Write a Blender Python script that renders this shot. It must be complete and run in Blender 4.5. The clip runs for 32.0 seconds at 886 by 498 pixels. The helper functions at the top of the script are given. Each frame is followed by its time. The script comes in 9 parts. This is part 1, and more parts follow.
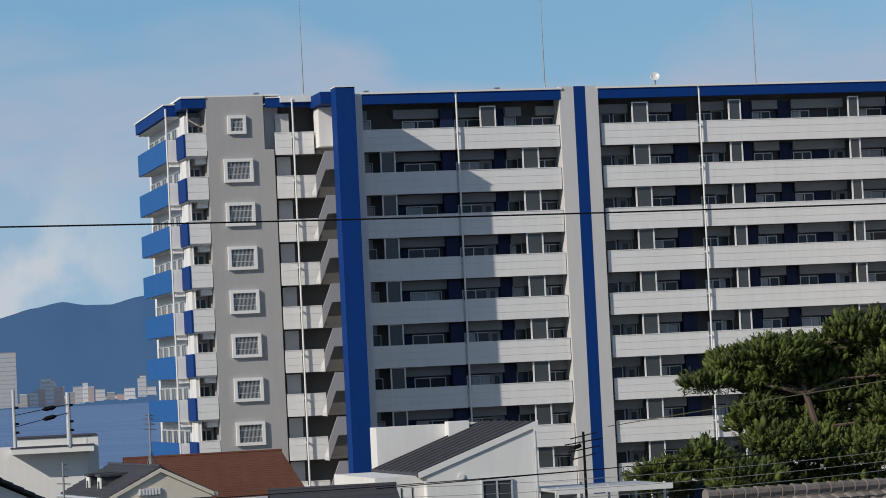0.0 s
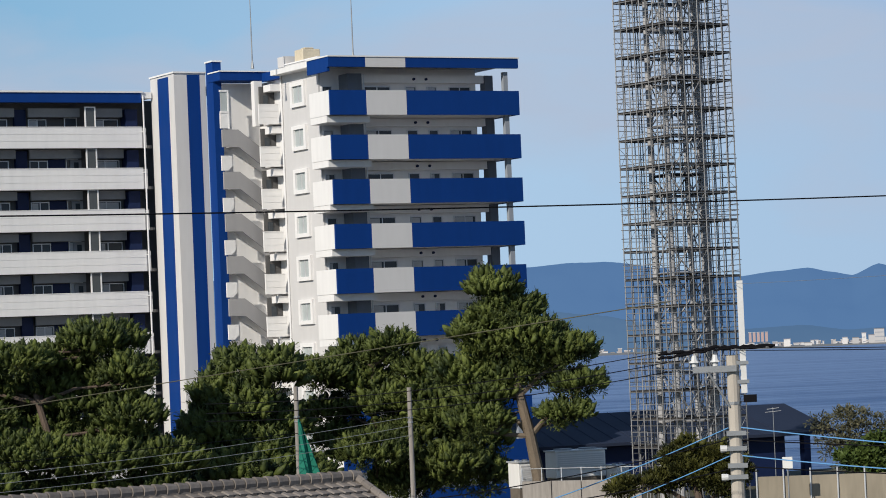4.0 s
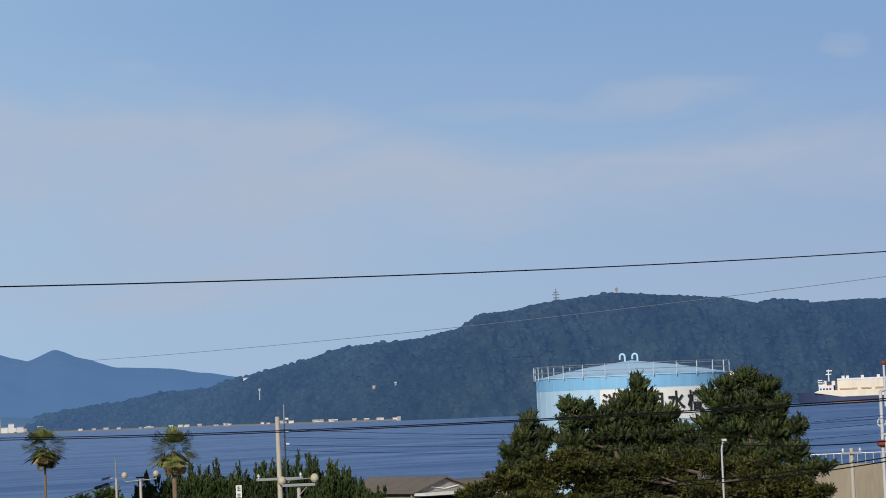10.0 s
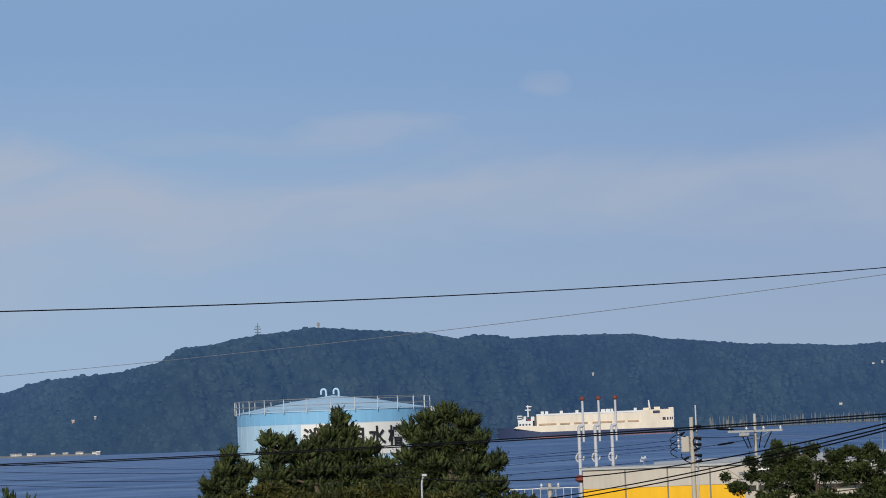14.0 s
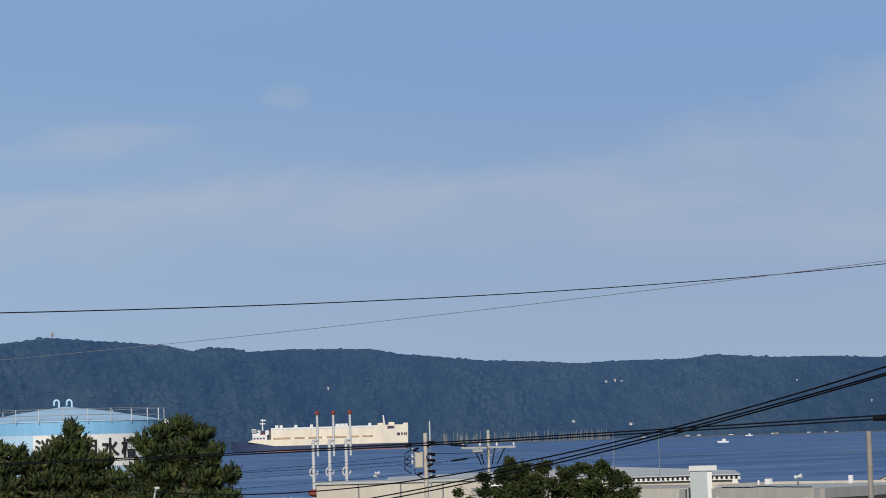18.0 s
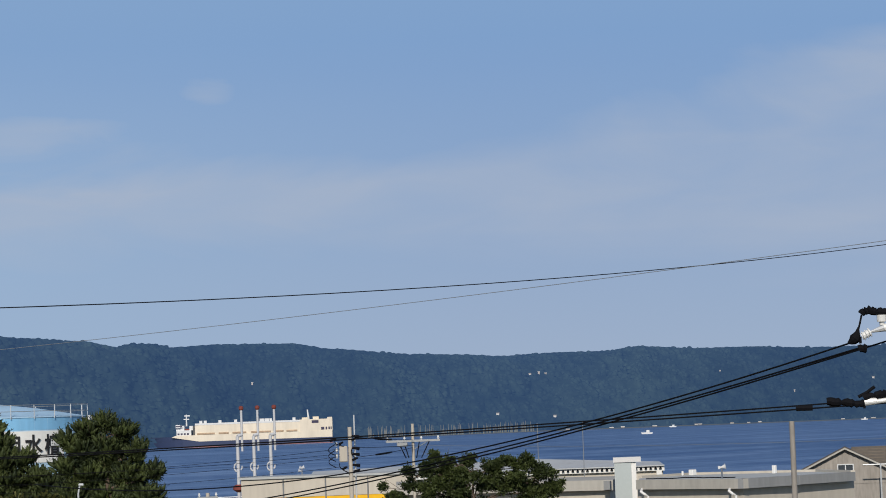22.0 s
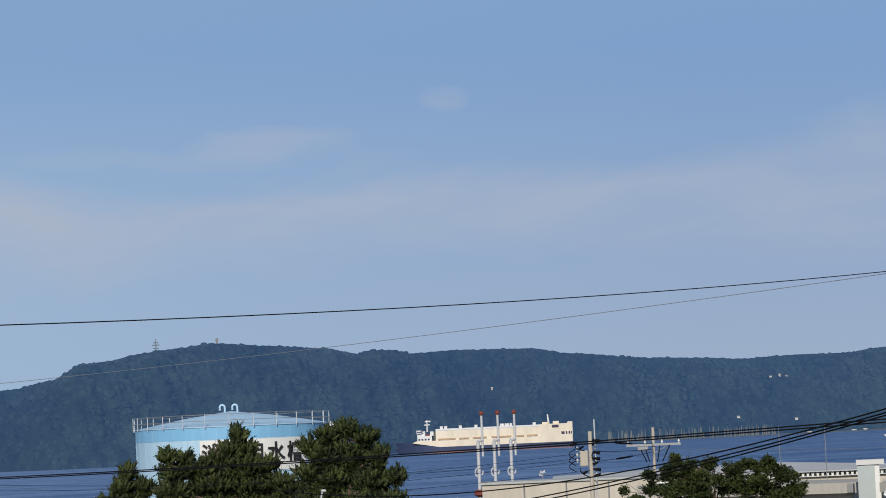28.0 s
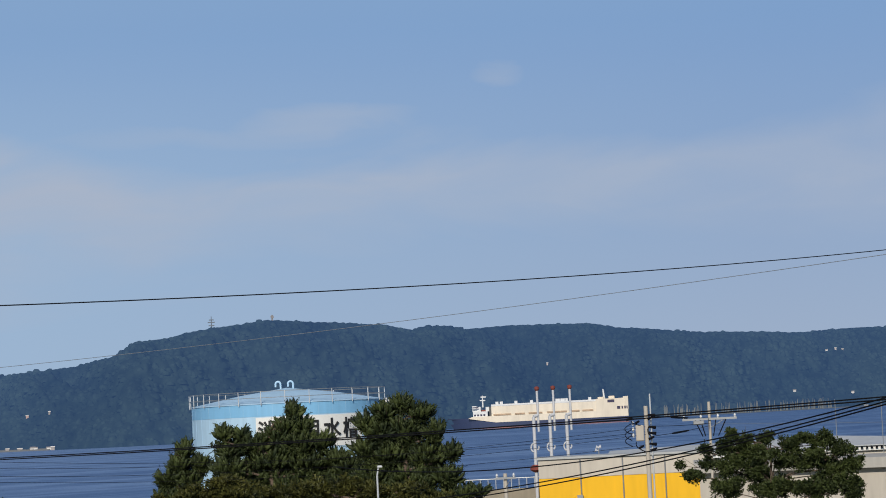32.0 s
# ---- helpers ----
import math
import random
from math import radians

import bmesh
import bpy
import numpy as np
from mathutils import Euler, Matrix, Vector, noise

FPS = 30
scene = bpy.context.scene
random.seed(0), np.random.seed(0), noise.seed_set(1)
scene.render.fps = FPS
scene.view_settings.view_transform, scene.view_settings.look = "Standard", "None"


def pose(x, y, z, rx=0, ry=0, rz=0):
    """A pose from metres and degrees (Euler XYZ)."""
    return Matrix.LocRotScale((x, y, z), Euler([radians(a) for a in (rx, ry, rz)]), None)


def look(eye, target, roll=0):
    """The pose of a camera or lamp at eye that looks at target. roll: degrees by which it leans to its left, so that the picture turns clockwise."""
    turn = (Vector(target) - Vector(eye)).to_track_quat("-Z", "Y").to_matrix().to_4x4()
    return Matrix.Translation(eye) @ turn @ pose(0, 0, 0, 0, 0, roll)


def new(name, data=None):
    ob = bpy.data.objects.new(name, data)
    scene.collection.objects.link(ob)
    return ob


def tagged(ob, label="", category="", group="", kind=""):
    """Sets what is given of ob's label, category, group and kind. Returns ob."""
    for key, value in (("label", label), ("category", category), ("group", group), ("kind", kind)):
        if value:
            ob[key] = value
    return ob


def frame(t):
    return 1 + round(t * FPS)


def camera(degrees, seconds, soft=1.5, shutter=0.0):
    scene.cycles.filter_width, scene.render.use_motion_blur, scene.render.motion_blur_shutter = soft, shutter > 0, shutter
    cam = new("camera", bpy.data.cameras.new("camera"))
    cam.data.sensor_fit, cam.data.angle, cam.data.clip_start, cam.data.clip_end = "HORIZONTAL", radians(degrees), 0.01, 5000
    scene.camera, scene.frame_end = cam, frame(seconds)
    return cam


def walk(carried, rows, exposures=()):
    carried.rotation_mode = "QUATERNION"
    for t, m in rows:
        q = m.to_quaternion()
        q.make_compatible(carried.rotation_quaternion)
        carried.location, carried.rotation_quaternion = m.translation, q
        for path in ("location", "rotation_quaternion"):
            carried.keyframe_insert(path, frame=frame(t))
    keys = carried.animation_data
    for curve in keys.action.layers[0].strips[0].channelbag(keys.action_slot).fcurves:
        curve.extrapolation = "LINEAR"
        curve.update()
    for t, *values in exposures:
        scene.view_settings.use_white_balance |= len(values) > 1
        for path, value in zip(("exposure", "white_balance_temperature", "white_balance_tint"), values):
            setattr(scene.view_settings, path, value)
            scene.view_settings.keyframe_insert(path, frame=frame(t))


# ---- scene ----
cam = camera(16.96, 32.0, 0.95)
EYE = 13.0
# seconds, bearing (clockwise from +y), pitch, lean in degrees; the camera turns where it stands
TURNS = [
    (0.0, 0.000, 2.493, 2.820), (0.5, 1.119, 2.475, 2.749), (1.0, 2.920, 2.441, 2.724), (1.5, 4.695, 2.384, 2.481),
    (2.0, 7.411, 2.302, 2.391), (2.5, 8.943, 2.244, 2.376), (3.0, 10.749, 2.102, 2.472), (3.5, 13.258, 1.983, 2.495),
    (4.0, 14.678, 2.005, 2.433), (4.5, 16.923, 2.012, 2.564), (6.5, 21.397, 2.060, 2.499), (6.6, 21.62, 2.06, 2.51), (6.7, 21.97, 2.05, 2.54), (6.8, 22.51, 2.045, 2.60),
    (6.9, 23.18, 2.04, 2.65), (7.0, 23.773, 2.036, 2.698),
    (7.5, 25.409, 2.038, 2.529), (8.0, 28.210, 2.061, 2.241), (8.5, 28.466, 2.062, 2.146), (9.0, 28.407, 2.155, 2.518),
    (9.5, 28.863, 3.085, 2.540), (10.0, 31.643, 3.033, 2.438), (10.5, 32.005, 3.099, 2.182), (11.0, 32.900, 3.170, 2.106),
    (11.5, 33.744, 3.324, 2.025), (12.0, 35.320, 3.341, 1.838), (12.5, 35.388, 3.393, 1.901), (13.0, 35.405, 3.434, 2.110),
    (13.5, 36.282, 3.465, 2.300), (14.0, 37.409, 3.467, 2.275), (14.5, 38.308, 3.462, 1.934), (16.5, 40.168, 3.554, 2.128),
    (17.0, 40.350, 3.610, 1.967), (17.5, 41.852, 3.585, 1.994), (18.0, 42.483, 3.572, 1.601), (18.5, 43.614, 3.546, 1.480),
    (19.0, 43.644, 3.618, 1.473), (19.5, 43.877, 3.635, 1.555), (20.0, 44.272, 3.655, 1.562), (20.5, 44.205, 3.674, 1.630),
    (21.0, 44.106, 3.693, 1.842), (21.5, 44.047, 3.611, 2.007), (22.0, 43.965, 3.400, 2.118), (22.5, 43.920, 3.393, 2.165),
    (23.0, 43.877, 3.432, 2.109), (23.5, 43.815, 3.425, 2.217), (24.0, 43.675, 3.455, 2.346), (24.5, 42.505, 3.516, 2.494),
    (25.0, 41.725, 3.564, 2.505), (25.5, 41.477, 3.604, 2.472), (26.0, 40.558, 3.631, 2.386), (26.5, 40.198, 3.624, 2.540),
    (28.5, 39.221, 3.656, 2.576), (29.0, 39.110, 3.606, 2.666), (29.5, 38.834, 3.554, 2.814), (30.0, 38.735, 3.539, 2.826),
    (30.5, 38.737, 3.408, 2.731), (31.0, 38.685, 3.389, 2.778), (31.5, 38.565, 3.358, 2.894), (32.0, 38.305, 3.255, 2.887),
]
walk(cam, [(t, pose(0, 0, EYE, 0, 0, -b) @ pose(0, 0, 0, 90 + p, 0, 0) @ pose(0, 0, 0, 0, 0, -r)) for t, b, p, r in TURNS],
     [(0.0, -0.05), (1.5, 0.05), (2.5, 0.06), (4.0, 0.14), (7.0, 0.10), (8.0, 0.01), (10.0, 0.04), (11.0, -0.08), (13.5, -0.06), (17.0, -0.02), (32.0, -0.03)])

# ---- world and sun ----
SUN_BEARING, SUN_HEIGHT = 230.0, 29.3
world = bpy.data.worlds.new("world")
scene.world = world
world.use_nodes = True
wn, wl = world.node_tree.nodes, world.node_tree.links
wn.clear()
w_out, w_bg = wn.new("ShaderNodeOutputWorld"), wn.new("ShaderNodeBackground")
w_sky = wn.new("ShaderNodeTexSky")
w_sky.sky_type, w_sky.sun_disc = "NISHITA", False
w_sky.sun_elevation, w_sky.sun_rotation = radians(SUN_HEIGHT), radians(SUN_BEARING)
w_sky.air_density, w_sky.dust_density, w_sky.ozone_density = 1.0, 0.6, 1.6
# low over the sea the air is milky and pale; above it thin veils of cloud lie along the horizon
w_co, w_map = wn.new("ShaderNodeTexCoord"), wn.new("ShaderNodeMapping")
w_map.inputs["Scale"].default_value = (1.0, 1.0, 3.2)
w_map.inputs["Location"].default_value = (0.35, 0.1, 0.0)
w_noise = wn.new("ShaderNodeTexNoise")
w_noise.inputs["Scale"].default_value, w_noise.inputs["Detail"].default_value = 5.0, 7.0
w_noise.inputs["Roughness"].default_value, w_noise.inputs["Distortion"].default_value = 0.5, 0.4
w_sep = wn.new("ShaderNodeSeparateXYZ")
wl.new(w_co.outputs["Generated"], w_sep.inputs["Vector"])
wl.new(w_co.outputs["Generated"], w_map.inputs["Vector"])
wl.new(w_map.outputs["Vector"], w_noise.inputs["Vector"])


def w_range(x, a, b, c, d):
    n = wn.new("ShaderNodeMapRange")
    n.inputs["From Min"].default_value, n.inputs["From Max"].default_value = a, b
    n.inputs["To Min"].default_value, n.inputs["To Max"].default_value = c, d
    wl.new(x, n.inputs["Value"])
    return n.outputs["Result"]


def w_blend(fac, a, b):
    n = wn.new("ShaderNodeMixRGB")
    wl.new(fac, n.inputs[0])
    for i, c in ((1, a), (2, b)):
        if isinstance(c, tuple):
            n.inputs[i].default_value = (*c, 1)
        else:
            wl.new(c, n.inputs[i])
    return n.outputs["Color"]


w_air = w_blend(w_range(w_sep.outputs["Z"], 0.02, 0.13, 0, 1), (3.99, 5.10, 6.92), (2.46, 4.12, 7.05))
# a band of thin veil with a wavering upper rim
w_lift = wn.new("ShaderNodeMath")
w_lift.operation = "ADD"
wl.new(w_sep.outputs["Z"], w_lift.inputs[0])
wl.new(w_range(w_noise.outputs["Fac"], 0.25, 0.75, -0.035, 0.035), w_lift.inputs[1])
w_band = wn.new("ShaderNodeMath")
w_band.operation = "MULTIPLY"
wl.new(w_range(w_lift.outputs["Value"], 0.045, 0.07, 0.0, 1.0), w_band.inputs[0])
wl.new(w_range(w_lift.outputs["Value"], 0.110, 0.094, 0.0, 1.0), w_band.inputs[1])
w_wide = wn.new("ShaderNodeTexNoise")
w_wide.inputs["Scale"].default_value, w_wide.inputs["Detail"].default_value = 2.6, 3.0
wl.new(w_map.outputs["Vector"], w_wide.inputs["Vector"])
w_veil = wn.new("ShaderNodeMath")
w_veil.operation = "MULTIPLY"
wl.new(w_band.outputs["Value"], w_veil.inputs[0])
w_wisp = wn.new("ShaderNodeTexNoise")
w_wisp.inputs["Scale"].default_value, w_wisp.inputs["Detail"].default_value, w_wisp.inputs["Distortion"].default_value = 15.0, 8.0, 0.8
wl.new(w_map.outputs["Vector"], w_wisp.inputs["Vector"])
w_soft = wn.new("ShaderNodeMath")
w_soft.operation = "MULTIPLY"
wl.new(w_range(w_wide.outputs["Fac"], 0.3, 0.65, 0.5, 1.0), w_soft.inputs[0])
wl.new(w_range(w_wisp.outputs["Fac"], 0.32, 0.68, 0.45, 1.1), w_soft.inputs[1])
wl.new(w_soft.outputs["Value"], w_veil.inputs[1])
# the air is brightest over the open bay
w_bay = wn.new("ShaderNodeMath")
w_bay.operation = "MULTIPLY"
wl.new(w_range(w_sep.outputs["X"], -0.06, 0.24, 0.0, 1.0), w_bay.inputs[0])
wl.new(w_range(w_sep.outputs["X"], 0.70, 0.50, 0.0, 0.6), w_bay.inputs[1])
w_low = wn.new("ShaderNodeMath")
w_low.operation = "MULTIPLY"
wl.new(w_bay.outputs["Value"], w_low.inputs[0])
wl.new(w_range(w_sep.outputs["Z"], 0.135, 0.075, 0.2, 1.0), w_low.inputs[1])
w_thin = w_blend(w_low.outputs["Value"], w_air, (4.0, 5.8, 8.0))
w_open = wn.new("ShaderNodeMath")
w_open.operation = "MULTIPLY"
wl.new(w_range(w_sep.outputs["X"], -0.05, 0.08, 0.0, 0.62), w_open.inputs[0])
wl.new(w_range(w_sep.outputs["X"], 0.48, 0.28, 0.0, 1.0), w_open.inputs[1])
w_thin = w_blend(w_open.outputs["Value"], w_thin, (4.62, 6.7, 8.8))
w_west = w_blend(w_range(w_sep.outputs["Z"], 0.03, 0.12, 0, 1), (3.7, 5.9, 7.8), (2.35, 4.85, 7.2))
w_thin = w_blend(w_range(w_sep.outputs["X"], 0.27, 0.11, 0.0, 0.85), w_thin, w_west)
w_hazy = w_blend(w_veil.outputs["Value"], w_thin, (4.72, 5.48, 6.90))
# two faint wisps above the rim of the veil
def w_sum(op, a, b):
    n = wn.new("ShaderNodeMath")
    n.operation = op
    for i, v in enumerate((a, b)):
        if isinstance(v, float):
            n.inputs[i].default_value = v
        else:
            wl.new(v, n.inputs[i])
    return n.outputs["Value"]


for bearing, height, wide, tall, much in ((36.1, 5.86, 1.9, 0.26, 0.42), (39.5, 6.48, 0.55, 0.30, 0.30), (34.0, 5.62, 3.6, 0.22, 0.22), (24.0, 5.5, 4.5, 0.3, 0.12)):
    h, v = radians(bearing), radians(height)
    dx = w_sum("DIVIDE", w_sum("SUBTRACT", w_sep.outputs["X"], math.sin(h) * math.cos(v)), radians(wide) * math.cos(h))
    dz = w_sum("DIVIDE", w_sum("SUBTRACT", w_sep.outputs["Z"], math.sin(v)), radians(tall))
    dz = w_sum("ADD", dz, w_range(w_wisp.outputs["Fac"], 0.3, 0.7, -0.9, 0.9))
    far = w_sum("ADD", w_sum("MULTIPLY", dx, dx), w_sum("MULTIPLY", dz, dz))
    w_hazy = w_blend(w_range(far, 1.0, 0.0, 0.0, much), w_hazy, (4.9, 5.6, 6.9))
w_puff = wn.new("ShaderNodeTexNoise")
w_puff.inputs["Scale"].default_value, w_puff.inputs["Detail"].default_value = 26.0, 6.0
wl.new(w_co.outputs["Generated"], w_puff.inputs["Vector"])
w_left = wn.new("ShaderNodeMath")
w_left.operation = "MULTIPLY"
wl.new(w_range(w_sep.outputs["X"], -0.085, -0.13, 0.0, 1.0), w_left.inputs[0])
wl.new(w_range(w_sep.outputs["Z"], 0.085, 0.045, 0.0, 1.0), w_left.inputs[1])
w_cum = wn.new("ShaderNodeMath")
w_cum.operation = "MULTIPLY"
wl.new(w_left.outputs["Value"], w_cum.inputs[0])
wl.new(w_range(w_puff.outputs["Fac"], 0.44, 0.56, 0.05, 0.85), w_cum.inputs[1])
w_hazy = w_blend(w_cum.outputs["Value"], w_hazy, (6.9, 7.3, 7.9))
w_deep = w_blend(w_range(w_sep.outputs["Z"], 0.1, 0.6, 0.15, 0.45), w_sky.outputs["Color"], (0.6, 1.2, 2.6))
w_color = w_blend(w_range(w_sep.outputs["Z"], 0.12, 0.34, 0.0, 0.95), w_hazy, w_deep)
w_bg.inputs["Strength"].default_value = 0.085
wl.new(w_color, w_bg.inputs["Color"])
wl.new(w_bg.outputs["Background"], w_out.inputs["Surface"])

sun_data = bpy.data.lights.new("sun", "SUN")
sun_data.energy, sun_data.angle, sun_data.color = 3.6, radians(0.53), (1.0, 0.93, 0.82)
sun = new("sun", sun_data)
sun.matrix_world = look((0, 0, 100), (-math.sin(radians(SUN_BEARING)) * 100, -math.cos(radians(SUN_BEARING)) * 100, 100 - 100 * math.tan(radians(SUN_HEIGHT))))

# ---- materials ----


def surface(name, color, rough=0.8, vary=0.12, scale=1.0, bump=0.0, metal=0.0, spec=0.3, glow=0.0, glow_color=None, each=0.0, streak=False, fine=8.0):
    """A procedural surface: a base colour with coarse stains and fine grain, in object space."""
    m = bpy.data.materials.new(name)
    m.use_nodes = True
    nt = m.node_tree
    bsdf = nt.nodes["Principled BSDF"]
    co, mp = nt.nodes.new("ShaderNodeTexCoord"), nt.nodes.new("ShaderNodeMapping")
    nt.links.new(co.outputs["Object"], mp.inputs["Vector"])
    mp.inputs["Scale"].default_value = (scale, scale, scale * (0.18 if streak else 1.0))
    n1, n2 = nt.nodes.new("ShaderNodeTexNoise"), nt.nodes.new("ShaderNodeTexNoise")
    n1.inputs["Scale"].default_value, n1.inputs["Detail"].default_value = 1.0, 4.0
    n2.inputs["Scale"].default_value, n2.inputs["Detail"].default_value = fine, 5.0
    nt.links.new(mp.outputs["Vector"], n1.inputs["Vector"])
    nt.links.new(mp.outputs["Vector"], n2.inputs["Vector"])
    add = nt.nodes.new("ShaderNodeMath")
    add.operation = "ADD"
    nt.links.new(n1.outputs["Fac"], add.inputs[0])
    nt.links.new(n2.outputs["Fac"], add.inputs[1])
    ramp = nt.nodes.new("ShaderNodeMapRange")
    ramp.inputs["From Min"].default_value, ramp.inputs["From Max"].default_value = 0.6, 1.4
    ramp.inputs["To Min"].default_value, ramp.inputs["To Max"].default_value = 1 - vary, 1 + vary
    nt.links.new(add.outputs["Value"], ramp.inputs["Value"])
    last = ramp.outputs["Result"]
    if each:
        info, rr, mm = nt.nodes.new("ShaderNodeObjectInfo"), nt.nodes.new("ShaderNodeMapRange"), nt.nodes.new("ShaderNodeMath")
        rr.inputs["To Min"].default_value, rr.inputs["To Max"].default_value = 1 - each, 1 + each
        nt.links.new(info.outputs["Random"], rr.inputs["Value"])
        mm.operation = "MULTIPLY"
        nt.links.new(last, mm.inputs[0])
        nt.links.new(rr.outputs["Result"], mm.inputs[1])
        last = mm.outputs["Value"]
    hsv = nt.nodes.new("ShaderNodeHueSaturation")
    hsv.inputs["Color"].default_value = (*color, 1)
    nt.links.new(last, hsv.inputs["Value"])
    nt.links.new(hsv.outputs["Color"], bsdf.inputs["Base Color"])
    bsdf.inputs["Roughness"].default_value = rough
    bsdf.inputs["Metallic"].default_value = metal
    bsdf.inputs["Specular IOR Level"].default_value = spec
    if bump:
        b = nt.nodes.new("ShaderNodeBump")
        b.inputs["Strength"].default_value, b.inputs["Distance"].default_value = bump, 0.05
        nt.links.new(n2.outputs["Fac"], b.inputs["Height"])
        nt.links.new(b.outputs["Normal"], bsdf.inputs["Normal"])
    if glow:
        bsdf.inputs["Emission Color"].default_value = (*(glow_color or color), 1)
        bsdf.inputs["Emission Strength"].default_value = glow
    return m


def foliage(name, dark, light, rough=0.6):
    """Leaves: every clump takes its own tone between two greens."""
    m = bpy.data.materials.new(name)
    m.use_nodes = True
    nt = m.node_tree
    bsdf = nt.nodes["Principled BSDF"]
    geo, ramp = nt.nodes.new("ShaderNodeNewGeometry"), nt.nodes.new("ShaderNodeValToRGB")
    ramp.color_ramp.elements[0].color, ramp.color_ramp.elements[1].color = (*dark, 1), (*light, 1)
    co, no, ad = nt.nodes.new("ShaderNodeTexCoord"), nt.nodes.new("ShaderNodeTexNoise"), nt.nodes.new("ShaderNodeMath")
    no.inputs["Scale"].default_value = 0.9
    ad.operation = "MULTIPLY_ADD"
    ad.inputs[1].default_value = 0.45
    nt.links.new(co.outputs["Object"], no.inputs["Vector"])
    nt.links.new(geo.outputs["Random Per Island"], ad.inputs[0])
    sub = nt.nodes.new("ShaderNodeMath")
    sub.operation = "MULTIPLY_ADD"
    sub.inputs[1].default_value, sub.inputs[2].default_value = 1.6, -0.55
    nt.links.new(no.outputs["Fac"], sub.inputs[0])
    nt.links.new(sub.outputs["Value"], ad.inputs[2])
    nt.links.new(ad.outputs["Value"], ramp.inputs["Fac"])
    nt.links.new(ramp.outputs["Color"], bsdf.inputs["Base Color"])
    bsdf.inputs["Roughness"].default_value = rough
    bsdf.inputs["Specular IOR Level"].default_value = 0.25
    return m


def glass(name, color=(0.05, 0.06, 0.07), rough=0.08):
    m = bpy.data.materials.new(name)
    m.use_nodes = True
    b = m.node_tree.nodes["Principled BSDF"]
    b.inputs["Base Color"].default_value, b.inputs["Roughness"].default_value = (*color, 1), rough
    b.inputs["Specular IOR Level"].default_value = 0.22
    return m


WHITE = surface("white_wall_paint", (0.78, 0.77, 0.76), 0.75, 0.05, 0.35, 0.05, streak=True)
# darker copy of GREY; the end wall's weaker light is in the colour
DIMGREY = surface("dimmed_grey_wall_paint", (0.40, 0.39, 0.39), 0.85, 0.05, 0.3, 0.05, streak=True)
GREY = surface("grey_wall_paint", (0.60, 0.59, 0.585), 0.8, 0.04, 0.3, 0.05, streak=True)
BLUE = surface("blue_wall_paint", (0.003, 0.038, 0.195), 0.65, 0.08, 0.3, 0.03, spec=0.15, streak=True)
SKYBLUE = surface("lighter_blue_wall_paint", (0.012, 0.105, 0.34), 0.6, 0.08, 0.3, 0.03, streak=True)
# on the wing these greys carry the shade under its roof slab
SLATE = surface("slate_and_column_shade_paint", (0.14, 0.16, 0.19), 0.8, 0.08, 0.5, streak=True)
PALESLATE = surface("pale_slate_post_paint", (0.28, 0.31, 0.35), 0.7, 0.08, 0.5, streak=True)
NAVY = surface("navy_door_paint", (0.007, 0.017, 0.065), 0.6, 0.08, 0.5)
# recess shade is put into this dark grey, not left to the light
SHADE = surface("shade_dark_recess_paint", (0.10, 0.098, 0.098), 0.85, 0.07, 0.4)
ROOFING = surface("grey_roof_membrane", (0.42, 0.43, 0.43), 0.9, 0.1, 0.5)
# lighter copy of SHADE for lintels and doors that catch more light
RECESS = surface("less_shaded_recess_paint", (0.27, 0.275, 0.285), 0.85, 0.07, 0.4)
GLASS = glass("dark_window_glass")
FRAME = surface("aluminium_frame", (0.62, 0.63, 0.64), 0.4, 0.04, 2, metal=0.4)
PANE = surface("smoked_screen_pane", (0.06, 0.068, 0.072), 0.25, 0.1, 1, spec=0.5)
FROST = surface("frosted_screen", (0.42, 0.46, 0.46), 0.35, 0.05, 1)
CONCRETE = surface("weathered_concrete", (0.44, 0.40, 0.345), 0.9, 0.15, 0.6, 0.2, streak=True)
STEEL = surface("galvanised_steel", (0.30, 0.31, 0.32), 0.45, 0.1, 3, metal=0.5)
RUST = surface("scaffold_plank", (0.035, 0.032, 0.03), 0.8, 0.2, 1.5, 0.1, each=0.3)
TUBE = surface("scaffold_tube", (0.23, 0.232, 0.235), 0.5, 0.25, 2, metal=0.3, each=0.3)
BLACK = surface("black_cable_rubber", (0.007, 0.007, 0.009), 0.8, 0.1, 3, spec=0.08)
BLUECABLE = surface("blue_cable_sleeve", (0.12, 0.32, 0.60), 0.5, 0.1, 3)
PORCELAIN = surface("white_porcelain", (0.64, 0.64, 0.63), 0.25, 0.05, 3, spec=0.5)
BARK = surface("pine_bark", (0.115, 0.085, 0.065), 0.95, 0.3, 2.0, 0.5, streak=True)
PALEBARK = surface("pale_palm_bark", (0.165, 0.13, 0.095), 0.95, 0.2, 2.0, 0.5)
PINE = foliage("pine_needles", (0.008, 0.018, 0.006), (0.136, 0.166, 0.038))
TANKPINE = foliage("dark_pine_needles", (0.007, 0.014, 0.006), (0.066, 0.084, 0.024))
OLIVE = foliage("olive_leaves", (0.007, 0.012, 0.004), (0.098, 0.096, 0.020))
TWIG = foliage("sparse_grey_green_leaves", (0.05, 0.055, 0.035), (0.16, 0.15, 0.085))
DARKLEAF = foliage("dark_small_leaves", (0.010, 0.018, 0.006), (0.065, 0.085, 0.022))
HEDGE = foliage("juniper_leaves", (0.006, 0.014, 0.005), (0.060, 0.088, 0.022))
LEAF = foliage("broad_leaves", (0.010, 0.024, 0.006), (0.095, 0.135, 0.028))
